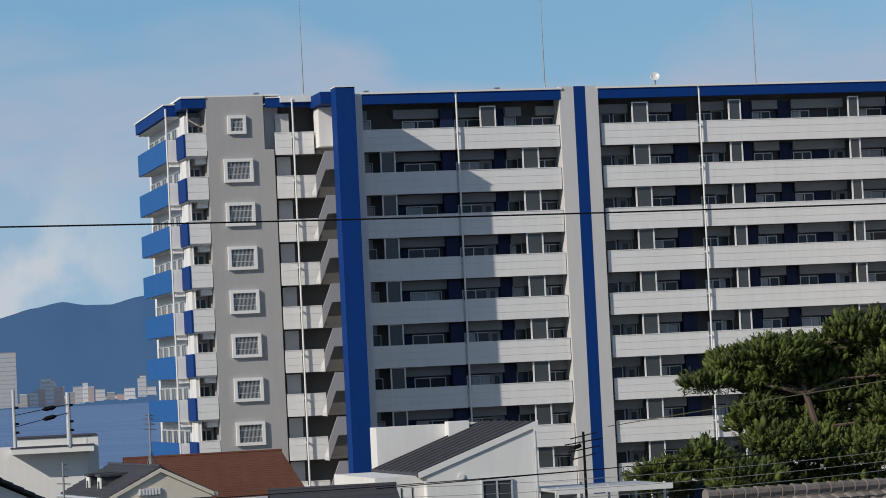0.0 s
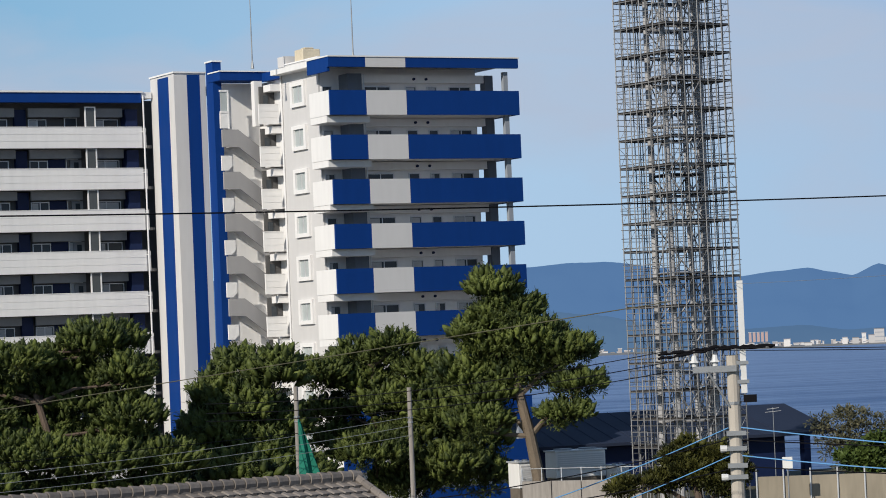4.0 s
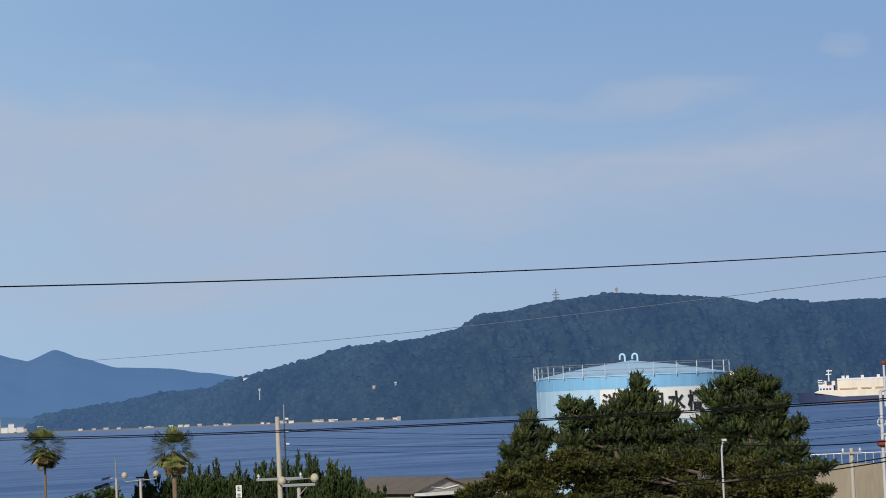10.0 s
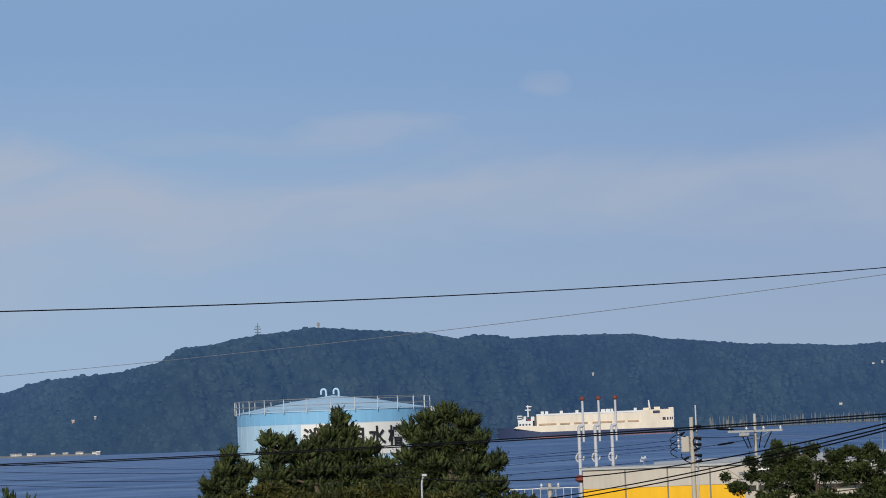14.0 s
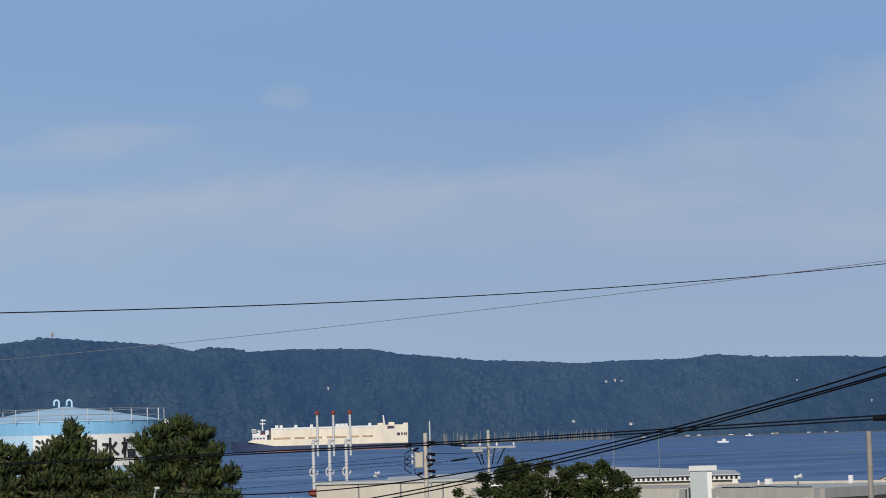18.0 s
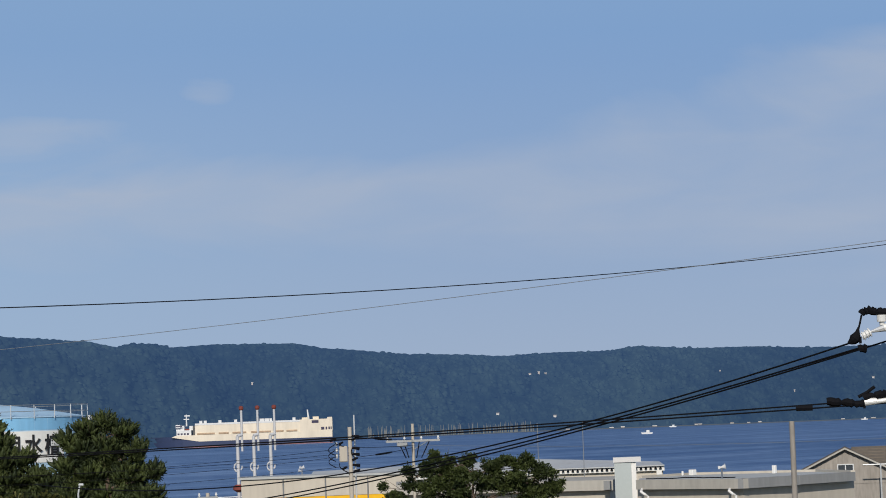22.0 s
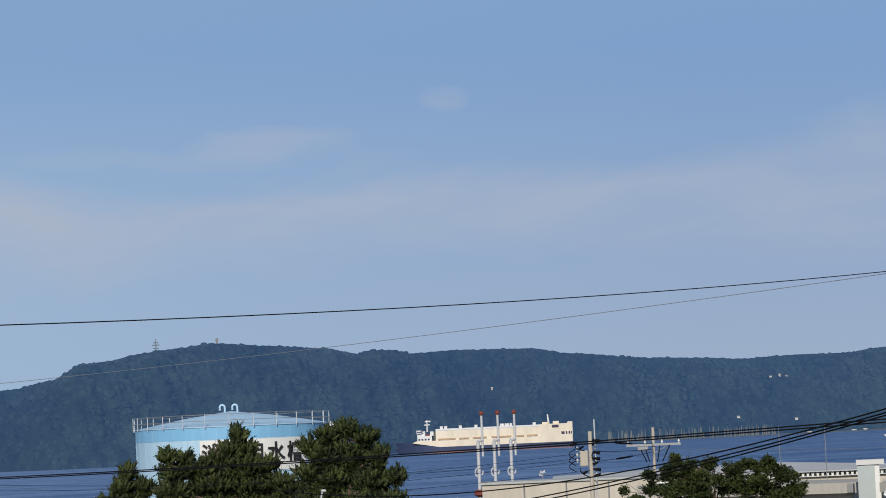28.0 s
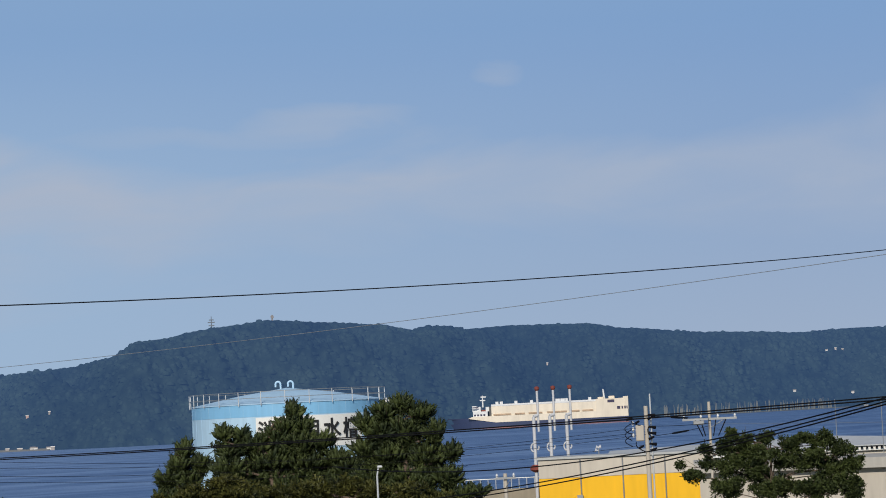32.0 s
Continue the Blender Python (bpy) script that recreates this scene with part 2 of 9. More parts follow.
PALM = foliage("palm_leaves", (0.025, 0.042, 0.012), (0.20, 0.225, 0.06))
PALMBARK = surface("warm_palm_bark", (0.19, 0.138, 0.092), 0.95, 0.25, 2.5, 0.5)
DRY = foliage("dry_palm_leaves", (0.12, 0.085, 0.035), (0.36, 0.265, 0.11))
GRASS = surface("dry_grass_and_earth", (0.095, 0.09, 0.06), 1.0, 0.35, 0.12, 0.4)

# ---- helpers for meshes ----


def spot(bearing, reach, z=0.0):
    """A place at a bearing in degrees (clockwise from +y) and a distance in metres from the camera's foot."""
    return Vector((reach * math.sin(radians(bearing)), reach * math.cos(radians(bearing)), z))


def rise(reach, up):
    """The height at which a thing stands that shows up degrees over the eye's level at that distance."""
    return EYE + reach * math.tan(radians(up))


def thing(name, place, label, category, group="", kind="", turn=0.0):
    e = new(name)
    e.empty_display_size = 0.5
    e.matrix_world = pose(*place, 0, 0, turn)
    return tagged(e, label, category, group, kind)


def part(name, bm, material, parent=None, label="", smooth=False):
    me = bpy.data.meshes.new(name)
    bm.normal_update()
    bm.to_mesh(me)
    bm.free()
    if material:
        me.materials.append(material)
    if smooth:
        me.polygons.foreach_set("use_smooth", [True] * len(me.polygons))
    ob = new(name, me)
    if parent:
        ob.parent = parent
    if label:
        ob["label"] = label
    return ob


def pieces(name, verts, faces, material, parent=None, label=""):
    """A mesh from computed vertices and faces."""
    me = bpy.data.meshes.new(name)
    me.from_pydata([tuple(v) for v in verts], [], [tuple(q) for q in faces])
    me.update()
    if material:
        me.materials.append(material)
    ob = new(name, me)
    if parent:
        ob.parent = parent
    if label:
        ob["label"] = label
    return ob


def box(bm, x0, x1, y0, y1, z0, z1, bevel=0.0):
    v = [bm.verts.new((x, y, z)) for x in (x0, x1) for y in (y0, y1) for z in (z0, z1)]
    made = [bm.faces.new([v[i] for i in q]) for q in ((0, 1, 3, 2), (4, 6, 7, 5), (0, 4, 5, 1), (2, 3, 7, 6), (0, 2, 6, 4), (1, 5, 7, 3))]
    if bevel:
        bmesh.ops.bevel(bm, geom=list({e for f in made for e in f.edges}), offset=bevel, segments=1, affect="EDGES")
    return bm


def slab(x0, x1, y0, y1, z0, z1, bevel=0.0):
    return box(bmesh.new(), x0, x1, y0, y1, z0, z1, bevel)


def rod(bm, a, b, r0, r1=None, n=8):
    """A tapered round bar from a to b."""
    a, b = Vector(a), Vector(b)
    r1 = r0 if r1 is None else r1
    d = b - a
    q = d.to_track_quat("Z", "Y").to_matrix()
    rings = []
    for p, r in ((a, r0), (b, r1)):
        rings.append([bm.verts.new(p + q @ Vector((r * math.cos(2 * math.pi * i / n), r * math.sin(2 * math.pi * i / n), 0))) for i in range(n)])
    for i in range(n):
        j = (i + 1) % n
        bm.faces.new((rings[0][i], rings[0][j], rings[1][j], rings[1][i]))
    bm.faces.new(rings[0][::-1])
    bm.faces.new(rings[1])
    return bm


def bar(a, b, r0, r1=None, n=8):
    return rod(bmesh.new(), a, b, r0, r1, n)


def prism(outline, y0, y1):
    """A plate with an outline in x and z, from y0 to y1."""
    bm = bmesh.new()
    front = [bm.verts.new((x, y0, z)) for x, z in outline]
    back = [bm.verts.new((x, y1, z)) for x, z in outline]
    bm.faces.new(front)
    bm.faces.new(back[::-1])
    n = len(outline)
    for i in range(n):
        j = (i + 1) % n
        bm.faces.new((front[j], front[i], back[i], back[j]))
    bmesh.ops.recalc_face_normals(bm, faces=bm.faces)
    return bm


def tube(pts, r, n=6):
    """One connected round strand through the points; r is one radius or a list of them."""
    bm = bmesh.new()
    pts = [Vector(p) for p in pts]
    rings = []
    for i, p in enumerate(pts):
        d = pts[min(i + 1, len(pts) - 1)] - pts[max(i - 1, 0)]
        q = d.to_track_quat("Z", "Y").to_matrix()
        rr = r[i] if isinstance(r, list) else r
        rings.append([bm.verts.new(p + q @ Vector((rr * math.cos(2 * math.pi * k / n), rr * math.sin(2 * math.pi * k / n), 0))) for k in range(n)])
    for a, b in zip(rings, rings[1:]):
        for k in range(n):
            j = (k + 1) % n
            bm.faces.new((a[k], a[j], b[j], b[k]))
    bm.faces.new(rings[0][::-1])
    bm.faces.new(rings[-1])
    return bm


def lathe(profile, n=32, cap=True):
    """A turned form from radii and heights."""
    bm = bmesh.new()
    rings = [[bm.verts.new((r * math.cos(2 * math.pi * i / n), r * math.sin(2 * math.pi * i / n), z)) for i in range(n)] for r, z in profile]
    for a, b in zip(rings, rings[1:]):
        for i in range(n):
            j = (i + 1) % n
            bm.faces.new((a[i], a[j], b[j], b[i]))
    if cap:
        bm.faces.new(rings[0][::-1])
        bm.faces.new(rings[-1])
    return bm

# ---- land, sea and hills ----


def seabed_material():
    m = bpy.data.materials.new("sea_water")
    m.use_nodes = True
    nt = m.node_tree
    b = nt.nodes["Principled BSDF"]
    co, mp = nt.nodes.new("ShaderNodeTexCoord"), nt.nodes.new("ShaderNodeMapping")
    mp.inputs["Rotation"].default_value = (0, 0, radians(27))
    mp.inputs["Scale"].default_value = (0.012, 0.05, 1)
    nt.links.new(co.outputs["Object"], mp.inputs["Vector"])
    n1, n2, n3 = (nt.nodes.new("ShaderNodeTexNoise") for _ in range(3))
    n1.inputs["Scale"].default_value, n1.inputs["Detail"].default_value = 0.35, 4
    n2.inputs["Scale"].default_value, n2.inputs["Detail"].default_value = 6.0, 6
    n3.inputs["Scale"].default_value, n3.inputs["Detail"].default_value = 1.1, 6
    for n in (n1, n2, n3):
        nt.links.new(mp.outputs["Vector"], n.inputs["Vector"])
    mix = nt.nodes.new("ShaderNodeMixRGB")
    mix.inputs[1].default_value, mix.inputs[2].default_value = (0.030, 0.084, 0.220, 1), (0.165, 0.255, 0.440, 1)
    r = nt.nodes.new("ShaderNodeMapRange")
    r.inputs["From Min"].default_value, r.inputs["From Max"].default_value = 0.40, 0.64
    av = nt.nodes.new("ShaderNodeMath")
    av.operation = "MULTIPLY_ADD"
    av.inputs[1].default_value = 0.5
    half = nt.nodes.new("ShaderNodeMath")
    half.operation = "MULTIPLY"
    half.inputs[1].default_value = 0.5
    nt.links.new(n1.outputs["Fac"], half.inputs[0])
    nt.links.new(n3.outputs["Fac"], av.inputs[0])
    nt.links.new(half.outputs["Value"], av.inputs[2])
    fleck, level = nt.nodes.new("ShaderNodeMath"), nt.nodes.new("ShaderNodeMath")
    fleck.operation = "MULTIPLY_ADD"
    fleck.inputs[1].default_value = 0.45
    nt.links.new(n2.outputs["Fac"], fleck.inputs[0])
    nt.links.new(av.outputs["Value"], fleck.inputs[2])
    level.inputs[1].default_value = -0.225
    nt.links.new(fleck.outputs["Value"], level.inputs[0])
    nt.links.new(level.outputs["Value"], r.inputs["Value"])
    # the water's colour grows paler towards the far town
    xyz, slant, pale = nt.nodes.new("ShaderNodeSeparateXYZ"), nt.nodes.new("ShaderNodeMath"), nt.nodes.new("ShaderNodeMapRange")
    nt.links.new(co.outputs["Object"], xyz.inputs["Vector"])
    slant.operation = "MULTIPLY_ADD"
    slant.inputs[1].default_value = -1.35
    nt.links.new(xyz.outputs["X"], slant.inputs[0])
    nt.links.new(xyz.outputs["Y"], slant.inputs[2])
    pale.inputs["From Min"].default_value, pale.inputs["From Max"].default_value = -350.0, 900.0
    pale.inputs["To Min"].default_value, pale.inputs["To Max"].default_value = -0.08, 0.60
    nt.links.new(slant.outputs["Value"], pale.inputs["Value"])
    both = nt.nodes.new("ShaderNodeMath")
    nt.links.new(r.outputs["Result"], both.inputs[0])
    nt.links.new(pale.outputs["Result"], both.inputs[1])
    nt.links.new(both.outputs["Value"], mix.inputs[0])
    nt.links.new(mix.outputs["Color"], b.inputs["Base Color"])
    bump = nt.nodes.new("ShaderNodeBump")
    bump.inputs["Strength"].default_value, bump.inputs["Distance"].default_value = 0.9, 1.2
    nt.links.new(n2.outputs["Fac"], bump.inputs["Height"])
    nt.links.new(bump.outputs["Normal"], b.inputs["Normal"])
    b.inputs["Roughness"].default_value = 0.45
    b.inputs["Specular IOR Level"].default_value = 0.12
    return m


SEA = seabed_material()
bm = bmesh.new()
bmesh.ops.create_grid(bm, x_segments=8, y_segments=8, size=5200)
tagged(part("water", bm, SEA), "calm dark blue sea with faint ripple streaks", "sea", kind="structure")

# land on which all near things stand: a plate with a quay wall along the sea
LAND = 3.0
shore = [(-60, 420), (-20, 400), (-3, 395), (12, 330), (17, 236), (21, 226), (23.0, 232), (23.7, 264), (31, 300), (38, 300), (47, 330), (75, 340)]
bm = bmesh.new()
edge = [spot(b, d) for b, d in shore]
ring = [Vector((-400, -300, 0))] + edge + [Vector((400, -300, 0))]
top = [bm.verts.new((p.x, p.y, LAND)) for p in ring]
low = [bm.verts.new((p.x, p.y, -2)) for p in ring]
bm.faces.new(top[::-1])
for i in range(len(ring)):
    j = (i + 1) % len(ring)
    bm.faces.new((top[i], top[j], low[j], low[i]))
bmesh.ops.recalc_face_normals(bm, faces=bm.faces)
tagged(part("ground", bm, GRASS), "flat ground of worn grass and earth behind a quay", "ground", kind="structure")


def wave(knots, x):
    """Smoothly glide between knots (x, value)."""
    for (x0, v0), (x1, v1) in zip(knots, knots[1:]):
        if x <= x1:
            s = max(0.0, (x - x0) / (x1 - x0))
            s = s * 0.5 + (s * s * (3 - 2 * s)) * 0.5
            return v0 + (v1 - v0) * s
    return knots[-1][1]


def slope_height(b, s, top_z):
    """The height of the bay hill's slope at a bearing, a share s of the way from foot to crest: spurs that lean, with gullies between them."""
    q = Vector((b * 0.9, s * 3.0 + 9, 9 * 1.7))
    spur = noise.noise(q) * 0.16 + noise.noise(q * 2.7) * 0.07
    g = Vector((b * 1.25 + s * 1.5, s * 0.9, 4.4))
    gully = 0.30 - abs(noise.noise(g)) * 1.0 - abs(noise.noise(g * 2.3)) * 0.35
    share = (1 - (1 - s) ** 1.7) + (spur + 0.30 * gully) * s * (1 - s) * 3.2
    return top_z * min(share, 1 - 0.30 * (1 - s))


def ridge(name, knots, foot, crest, material, label, category, step=0.04, rows=22, rough=0.02, bumps=(0.6, 2.2), seed=0, gullies=False):
    """A range of hills: its skyline rises over the eye's level as the knots say (bearing, degrees); it climbs from foot to crest metres away."""
    b0, b1 = knots[0][0], knots[-1][0]
    n = int((b1 - b0) / step)
    verts, faces = [], []
    for i in range(n + 1):
        b = b0 + (b1 - b0) * i / n
        up = wave(knots, b)
        near, far = foot(b), crest(b)
        for k in range(rows + 1):
            s = k / rows
            d = near + (far - near) * s
            climb = (1 - (1 - s) ** 1.7)
            top_z = rise(far, up)
            if gullies:
                z = slope_height(b, s, top_z)
            else:
                q = Vector((b * bumps[0], s * 3.0 + seed, seed * 1.7))
                spur = noise.noise(q) * 0.16 + noise.noise(q * 2.7) * 0.07
                z = top_z * (climb + spur * s * (1 - s) * 3.2)
            z += top_z * rough * noise.noise(Vector((b * bumps[1] * 5, s * 22 + seed, 3))) * min(1, s * 4)
            if k == 0:
                z = -1.0
            verts.append(spot(b, d, z))
    for i in range(n):
        for k in range(rows):
            a = i * (rows + 1) + k
            faces.append((a, a + rows + 1, a + rows + 2, a + 1))
    ob = pieces(name, verts, faces, material)
    ob.data.polygons.foreach_set("use_smooth", [True] * len(ob.data.polygons))
    return tagged(ob, label, category, kind="structure")


def woods(name, dark, light, far_tint, haze, scale, crowned=False, deep=0.0):
    """Wooded slopes: crowns in many tones, far air's blue haze painted in as emission."""
    m = bpy.data.materials.new(name)
    m.use_nodes = True
    nt = m.node_tree
    b = nt.nodes["Principled BSDF"]
    co, mp = nt.nodes.new("ShaderNodeTexCoord"), nt.nodes.new("ShaderNodeMapping")
    mp.vector_type = "TEXTURE"
    mp.inputs["Rotation"].default_value = (0, 0, radians(-39))
    mp.inputs["Scale"].default_value = (1 / scale, 5 / scale, 1.1 / scale)
    nt.links.new(co.outputs["Object"], mp.inputs["Vector"])
    tones = []
    for s, d in ((0.8, 5), (0.22, 4), (0.04, 3)):
        n = nt.nodes.new("ShaderNodeTexNoise")
        n.inputs["Scale"].default_value, n.inputs["Detail"].default_value = s, d
        nt.links.new(mp.outputs["Vector"], n.inputs["Vector"])
        tones.append(n.outputs["Fac"])
    vo = nt.nodes.new("ShaderNodeTexVoronoi")
    vo.inputs["Scale"].default_value = 0.5
    nt.links.new(mp.outputs["Vector"], vo.inputs["Vector"])
    crowns = nt.nodes.new("ShaderNodeBump")
    crowns.invert = True
    crowns.inputs["Strength"].default_value, crowns.inputs["Distance"].default_value = 0.9, 9.0
    nt.links.new(vo.outputs["Distance"], crowns.inputs["Height"])
    nt.links.new(crowns.outputs["Normal"], b.inputs["Normal"])
    total = None
    # tone drops at the crown rims, painting shade between the crowns
    for out, w in ((tones[0], 0.45), (tones[1], 0.65), (tones[2], 1.15), (vo.outputs["Distance"], -0.25)):
        k = nt.nodes.new("ShaderNodeMath")
        k.operation = "MULTIPLY_ADD"
        k.inputs[1].default_value = w
        nt.links.new(out, k.inputs[0])
        if total:
            nt.links.new(total, k.inputs[2])
        else:
            k.inputs[2].default_value = 0.0
        total = k.outputs["Value"]
    if crowned:
        # every crown takes its own tone
        geo, k = nt.nodes.new("ShaderNodeNewGeometry"), nt.nodes.new("ShaderNodeMath")
        k.operation = "MULTIPLY_ADD"
        k.inputs[1].default_value = 0.16
        nt.links.new(geo.outputs["Random Per Island"], k.inputs[0])
        nt.links.new(total, k.inputs[2])
        lower = nt.nodes.new("ShaderNodeMath")
        lower.inputs[1].default_value = -0.08
        nt.links.new(k.outputs["Value"], lower.inputs[0])
        total = lower.outputs["Value"]
    r = nt.nodes.new("ShaderNodeMapRange")
    r.inputs["From Min"].default_value, r.inputs["From Max"].default_value = 0.72, 1.34
    nt.links.new(total, r.inputs["Value"])
    mix = nt.nodes.new("ShaderNodeMixRGB")
    mix.inputs[1].default_value, mix.inputs[2].default_value = (*dark, 1), (*light, 1)
    nt.links.new(r.outputs["Result"], mix.inputs[0])
    nt.links.new(mix.outputs["Color"], b.inputs["Base Color"])
    b.inputs["Roughness"].default_value = 1.0
    b.inputs["Specular IOR Level"].default_value = 0.0
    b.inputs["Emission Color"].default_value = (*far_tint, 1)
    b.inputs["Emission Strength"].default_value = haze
    # the painted haze grows stronger with y, towards the farther slopes
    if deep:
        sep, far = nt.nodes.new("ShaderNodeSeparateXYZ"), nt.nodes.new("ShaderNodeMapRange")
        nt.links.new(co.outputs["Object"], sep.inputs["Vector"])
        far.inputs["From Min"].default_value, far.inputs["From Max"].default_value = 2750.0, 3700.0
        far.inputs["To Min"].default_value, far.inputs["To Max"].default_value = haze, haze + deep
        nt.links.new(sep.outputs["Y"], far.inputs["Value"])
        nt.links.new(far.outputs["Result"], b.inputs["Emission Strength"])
    return m


# far ranges: distant blue air is put into tint and emission
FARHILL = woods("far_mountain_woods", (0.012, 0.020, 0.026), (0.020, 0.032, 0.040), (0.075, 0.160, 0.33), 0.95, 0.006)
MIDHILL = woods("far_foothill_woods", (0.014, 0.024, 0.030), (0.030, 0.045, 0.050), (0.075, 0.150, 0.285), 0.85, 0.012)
# bay hill: a blue glow on slope and crowns stands for haze
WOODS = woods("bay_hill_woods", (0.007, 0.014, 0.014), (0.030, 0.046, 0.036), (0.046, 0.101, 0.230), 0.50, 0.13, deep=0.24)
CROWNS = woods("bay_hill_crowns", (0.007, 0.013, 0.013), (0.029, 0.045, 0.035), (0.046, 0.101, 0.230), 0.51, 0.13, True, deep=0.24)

far_line = [(-14, 1.2), (-10, 1.35), (-8.6, 1.55), (-7.9, 1.72), (-7.35, 1.82), (-6.9, 1.74), (-6.4, 1.73), (-5.8, 1.84), (-4, 1.9), (0, 1.6), (6, 1.5), (12, 1.6),
            (16.3, 1.58), (17.1, 1.63), (17.75, 1.62), (18.8, 1.45), (20.4, 1.23), (21.0, 1.29), (21.65, 1.34), (22.1, 1.24), (22.5, 1.16), (23.0, 1.36), (23.35, 1.26), (23.6, 1.20), (24.13, 1.40),
            (24.65, 1.21), (25.3, 1.01), (25.9, 0.98), (26.3, 0.95), (26.95, 0.84), (27.7, 0.72), (29, 0.55), (31, 0.3), (33, 0.1)]
# dimmer copy of FARHILL, with cloud shade painted into colour and glow
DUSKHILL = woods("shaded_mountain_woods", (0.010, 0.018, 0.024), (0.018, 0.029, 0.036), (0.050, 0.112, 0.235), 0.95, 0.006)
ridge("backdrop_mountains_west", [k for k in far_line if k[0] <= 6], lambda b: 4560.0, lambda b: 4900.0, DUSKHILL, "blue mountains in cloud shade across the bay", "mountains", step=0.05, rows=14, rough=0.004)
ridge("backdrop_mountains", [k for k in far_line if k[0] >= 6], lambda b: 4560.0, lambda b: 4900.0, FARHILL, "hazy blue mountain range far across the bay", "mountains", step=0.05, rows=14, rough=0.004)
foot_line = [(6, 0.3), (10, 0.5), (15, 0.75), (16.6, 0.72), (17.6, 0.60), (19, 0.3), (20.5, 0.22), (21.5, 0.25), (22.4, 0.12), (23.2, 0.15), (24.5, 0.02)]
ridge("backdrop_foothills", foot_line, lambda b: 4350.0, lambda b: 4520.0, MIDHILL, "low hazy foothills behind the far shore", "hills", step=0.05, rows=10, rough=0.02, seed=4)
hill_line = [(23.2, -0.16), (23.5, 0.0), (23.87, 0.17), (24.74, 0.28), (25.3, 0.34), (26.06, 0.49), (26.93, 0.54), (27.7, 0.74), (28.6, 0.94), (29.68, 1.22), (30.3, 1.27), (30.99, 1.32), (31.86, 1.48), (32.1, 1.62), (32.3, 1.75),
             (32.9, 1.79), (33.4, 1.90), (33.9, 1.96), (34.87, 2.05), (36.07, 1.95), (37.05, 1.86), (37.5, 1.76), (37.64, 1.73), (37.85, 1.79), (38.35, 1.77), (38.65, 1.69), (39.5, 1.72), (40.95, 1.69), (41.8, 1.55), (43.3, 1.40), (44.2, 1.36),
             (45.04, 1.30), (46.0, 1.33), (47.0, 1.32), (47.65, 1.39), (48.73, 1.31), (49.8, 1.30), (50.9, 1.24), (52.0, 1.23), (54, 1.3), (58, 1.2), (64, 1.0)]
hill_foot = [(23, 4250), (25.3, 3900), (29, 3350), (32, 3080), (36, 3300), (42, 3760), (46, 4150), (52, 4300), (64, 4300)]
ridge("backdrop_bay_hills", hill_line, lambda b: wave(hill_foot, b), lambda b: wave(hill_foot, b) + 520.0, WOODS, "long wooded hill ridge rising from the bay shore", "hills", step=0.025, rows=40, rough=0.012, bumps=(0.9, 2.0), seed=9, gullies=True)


# tree crowns that cover the bay hill: low rounded clumps, too many to count
rs_c = np.random.RandomState(42)
ring_n = 7
cv, cf = [], []
for row in range(40):
    s = (row + 0.3) / 40
    b = 23.3
    while b < 53.8:
        near = wave(hill_foot, b)
        d = near + 520.0 * min(0.995, s + rs_c.uniform(-0.03, 0.03))
        top_z = rise(near + 520.0, wave(hill_line, b))
        ss = (d - near) / 520.0
        z = slope_height(b, ss, top_z)
        big = 0.75 + 0.6 * rs_c.rand() ** 2
        r, h = 4.8 * big, 4.5 * big * (0.6 + 0.8 * rs_c.rand())
        if z > 2.0:
            base = len(cv)
            centre = spot(b, d, z - 2.2 - 4.2 * max(0, ss - 0.88) * 10 * rs_c.uniform(0.75, 1.25))
            turn = rs_c.uniform(0, 6.28)
            for rr, zz in ((1.0, 0.0), (0.86, 0.5), (0.5, 0.86)):
                for k in range(ring_n):
                    a = turn + 2 * math.pi * k / ring_n
                    w = r * rr * rs_c.uniform(0.8, 1.2)
                    cv.append((centre.x + w * math.cos(a), centre.y + w * math.sin(a), centre.z + h * zz * rs_c.uniform(0.88, 1.12)))
            cv.append((centre.x, centre.y, centre.z + h))
            for q in (0, ring_n):
                for k in range(ring_n):
                    j = (k + 1) % ring_n
                    cf.append((base + q + k, base + q + j, base + q + ring_n + j, base + q + ring_n + k))
            for k in range(ring_n):
                cf.append((base + 2 * ring_n + k, base + 2 * ring_n + (k + 1) % ring_n, base + 3 * ring_n))
        b += math.degrees(8.6 * (0.7 + 0.6 * rs_c.rand()) / d)
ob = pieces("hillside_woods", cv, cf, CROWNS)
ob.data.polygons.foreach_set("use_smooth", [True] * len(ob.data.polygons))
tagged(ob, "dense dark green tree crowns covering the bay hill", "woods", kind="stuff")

# ---- apartment block ----
# local x runs along the long front, y away from the viewer; x and y count from the foot of the perpendicular
block = thing("apartment_building", (-45.24, 181.45, 0.0), "ten-storey white apartment building with blue bands and fins", "building", turn=14.0)
STOREY = 2.8
RAIL = 29.23
TOPS = [RAIL - STOREY * k for k in range(10)]


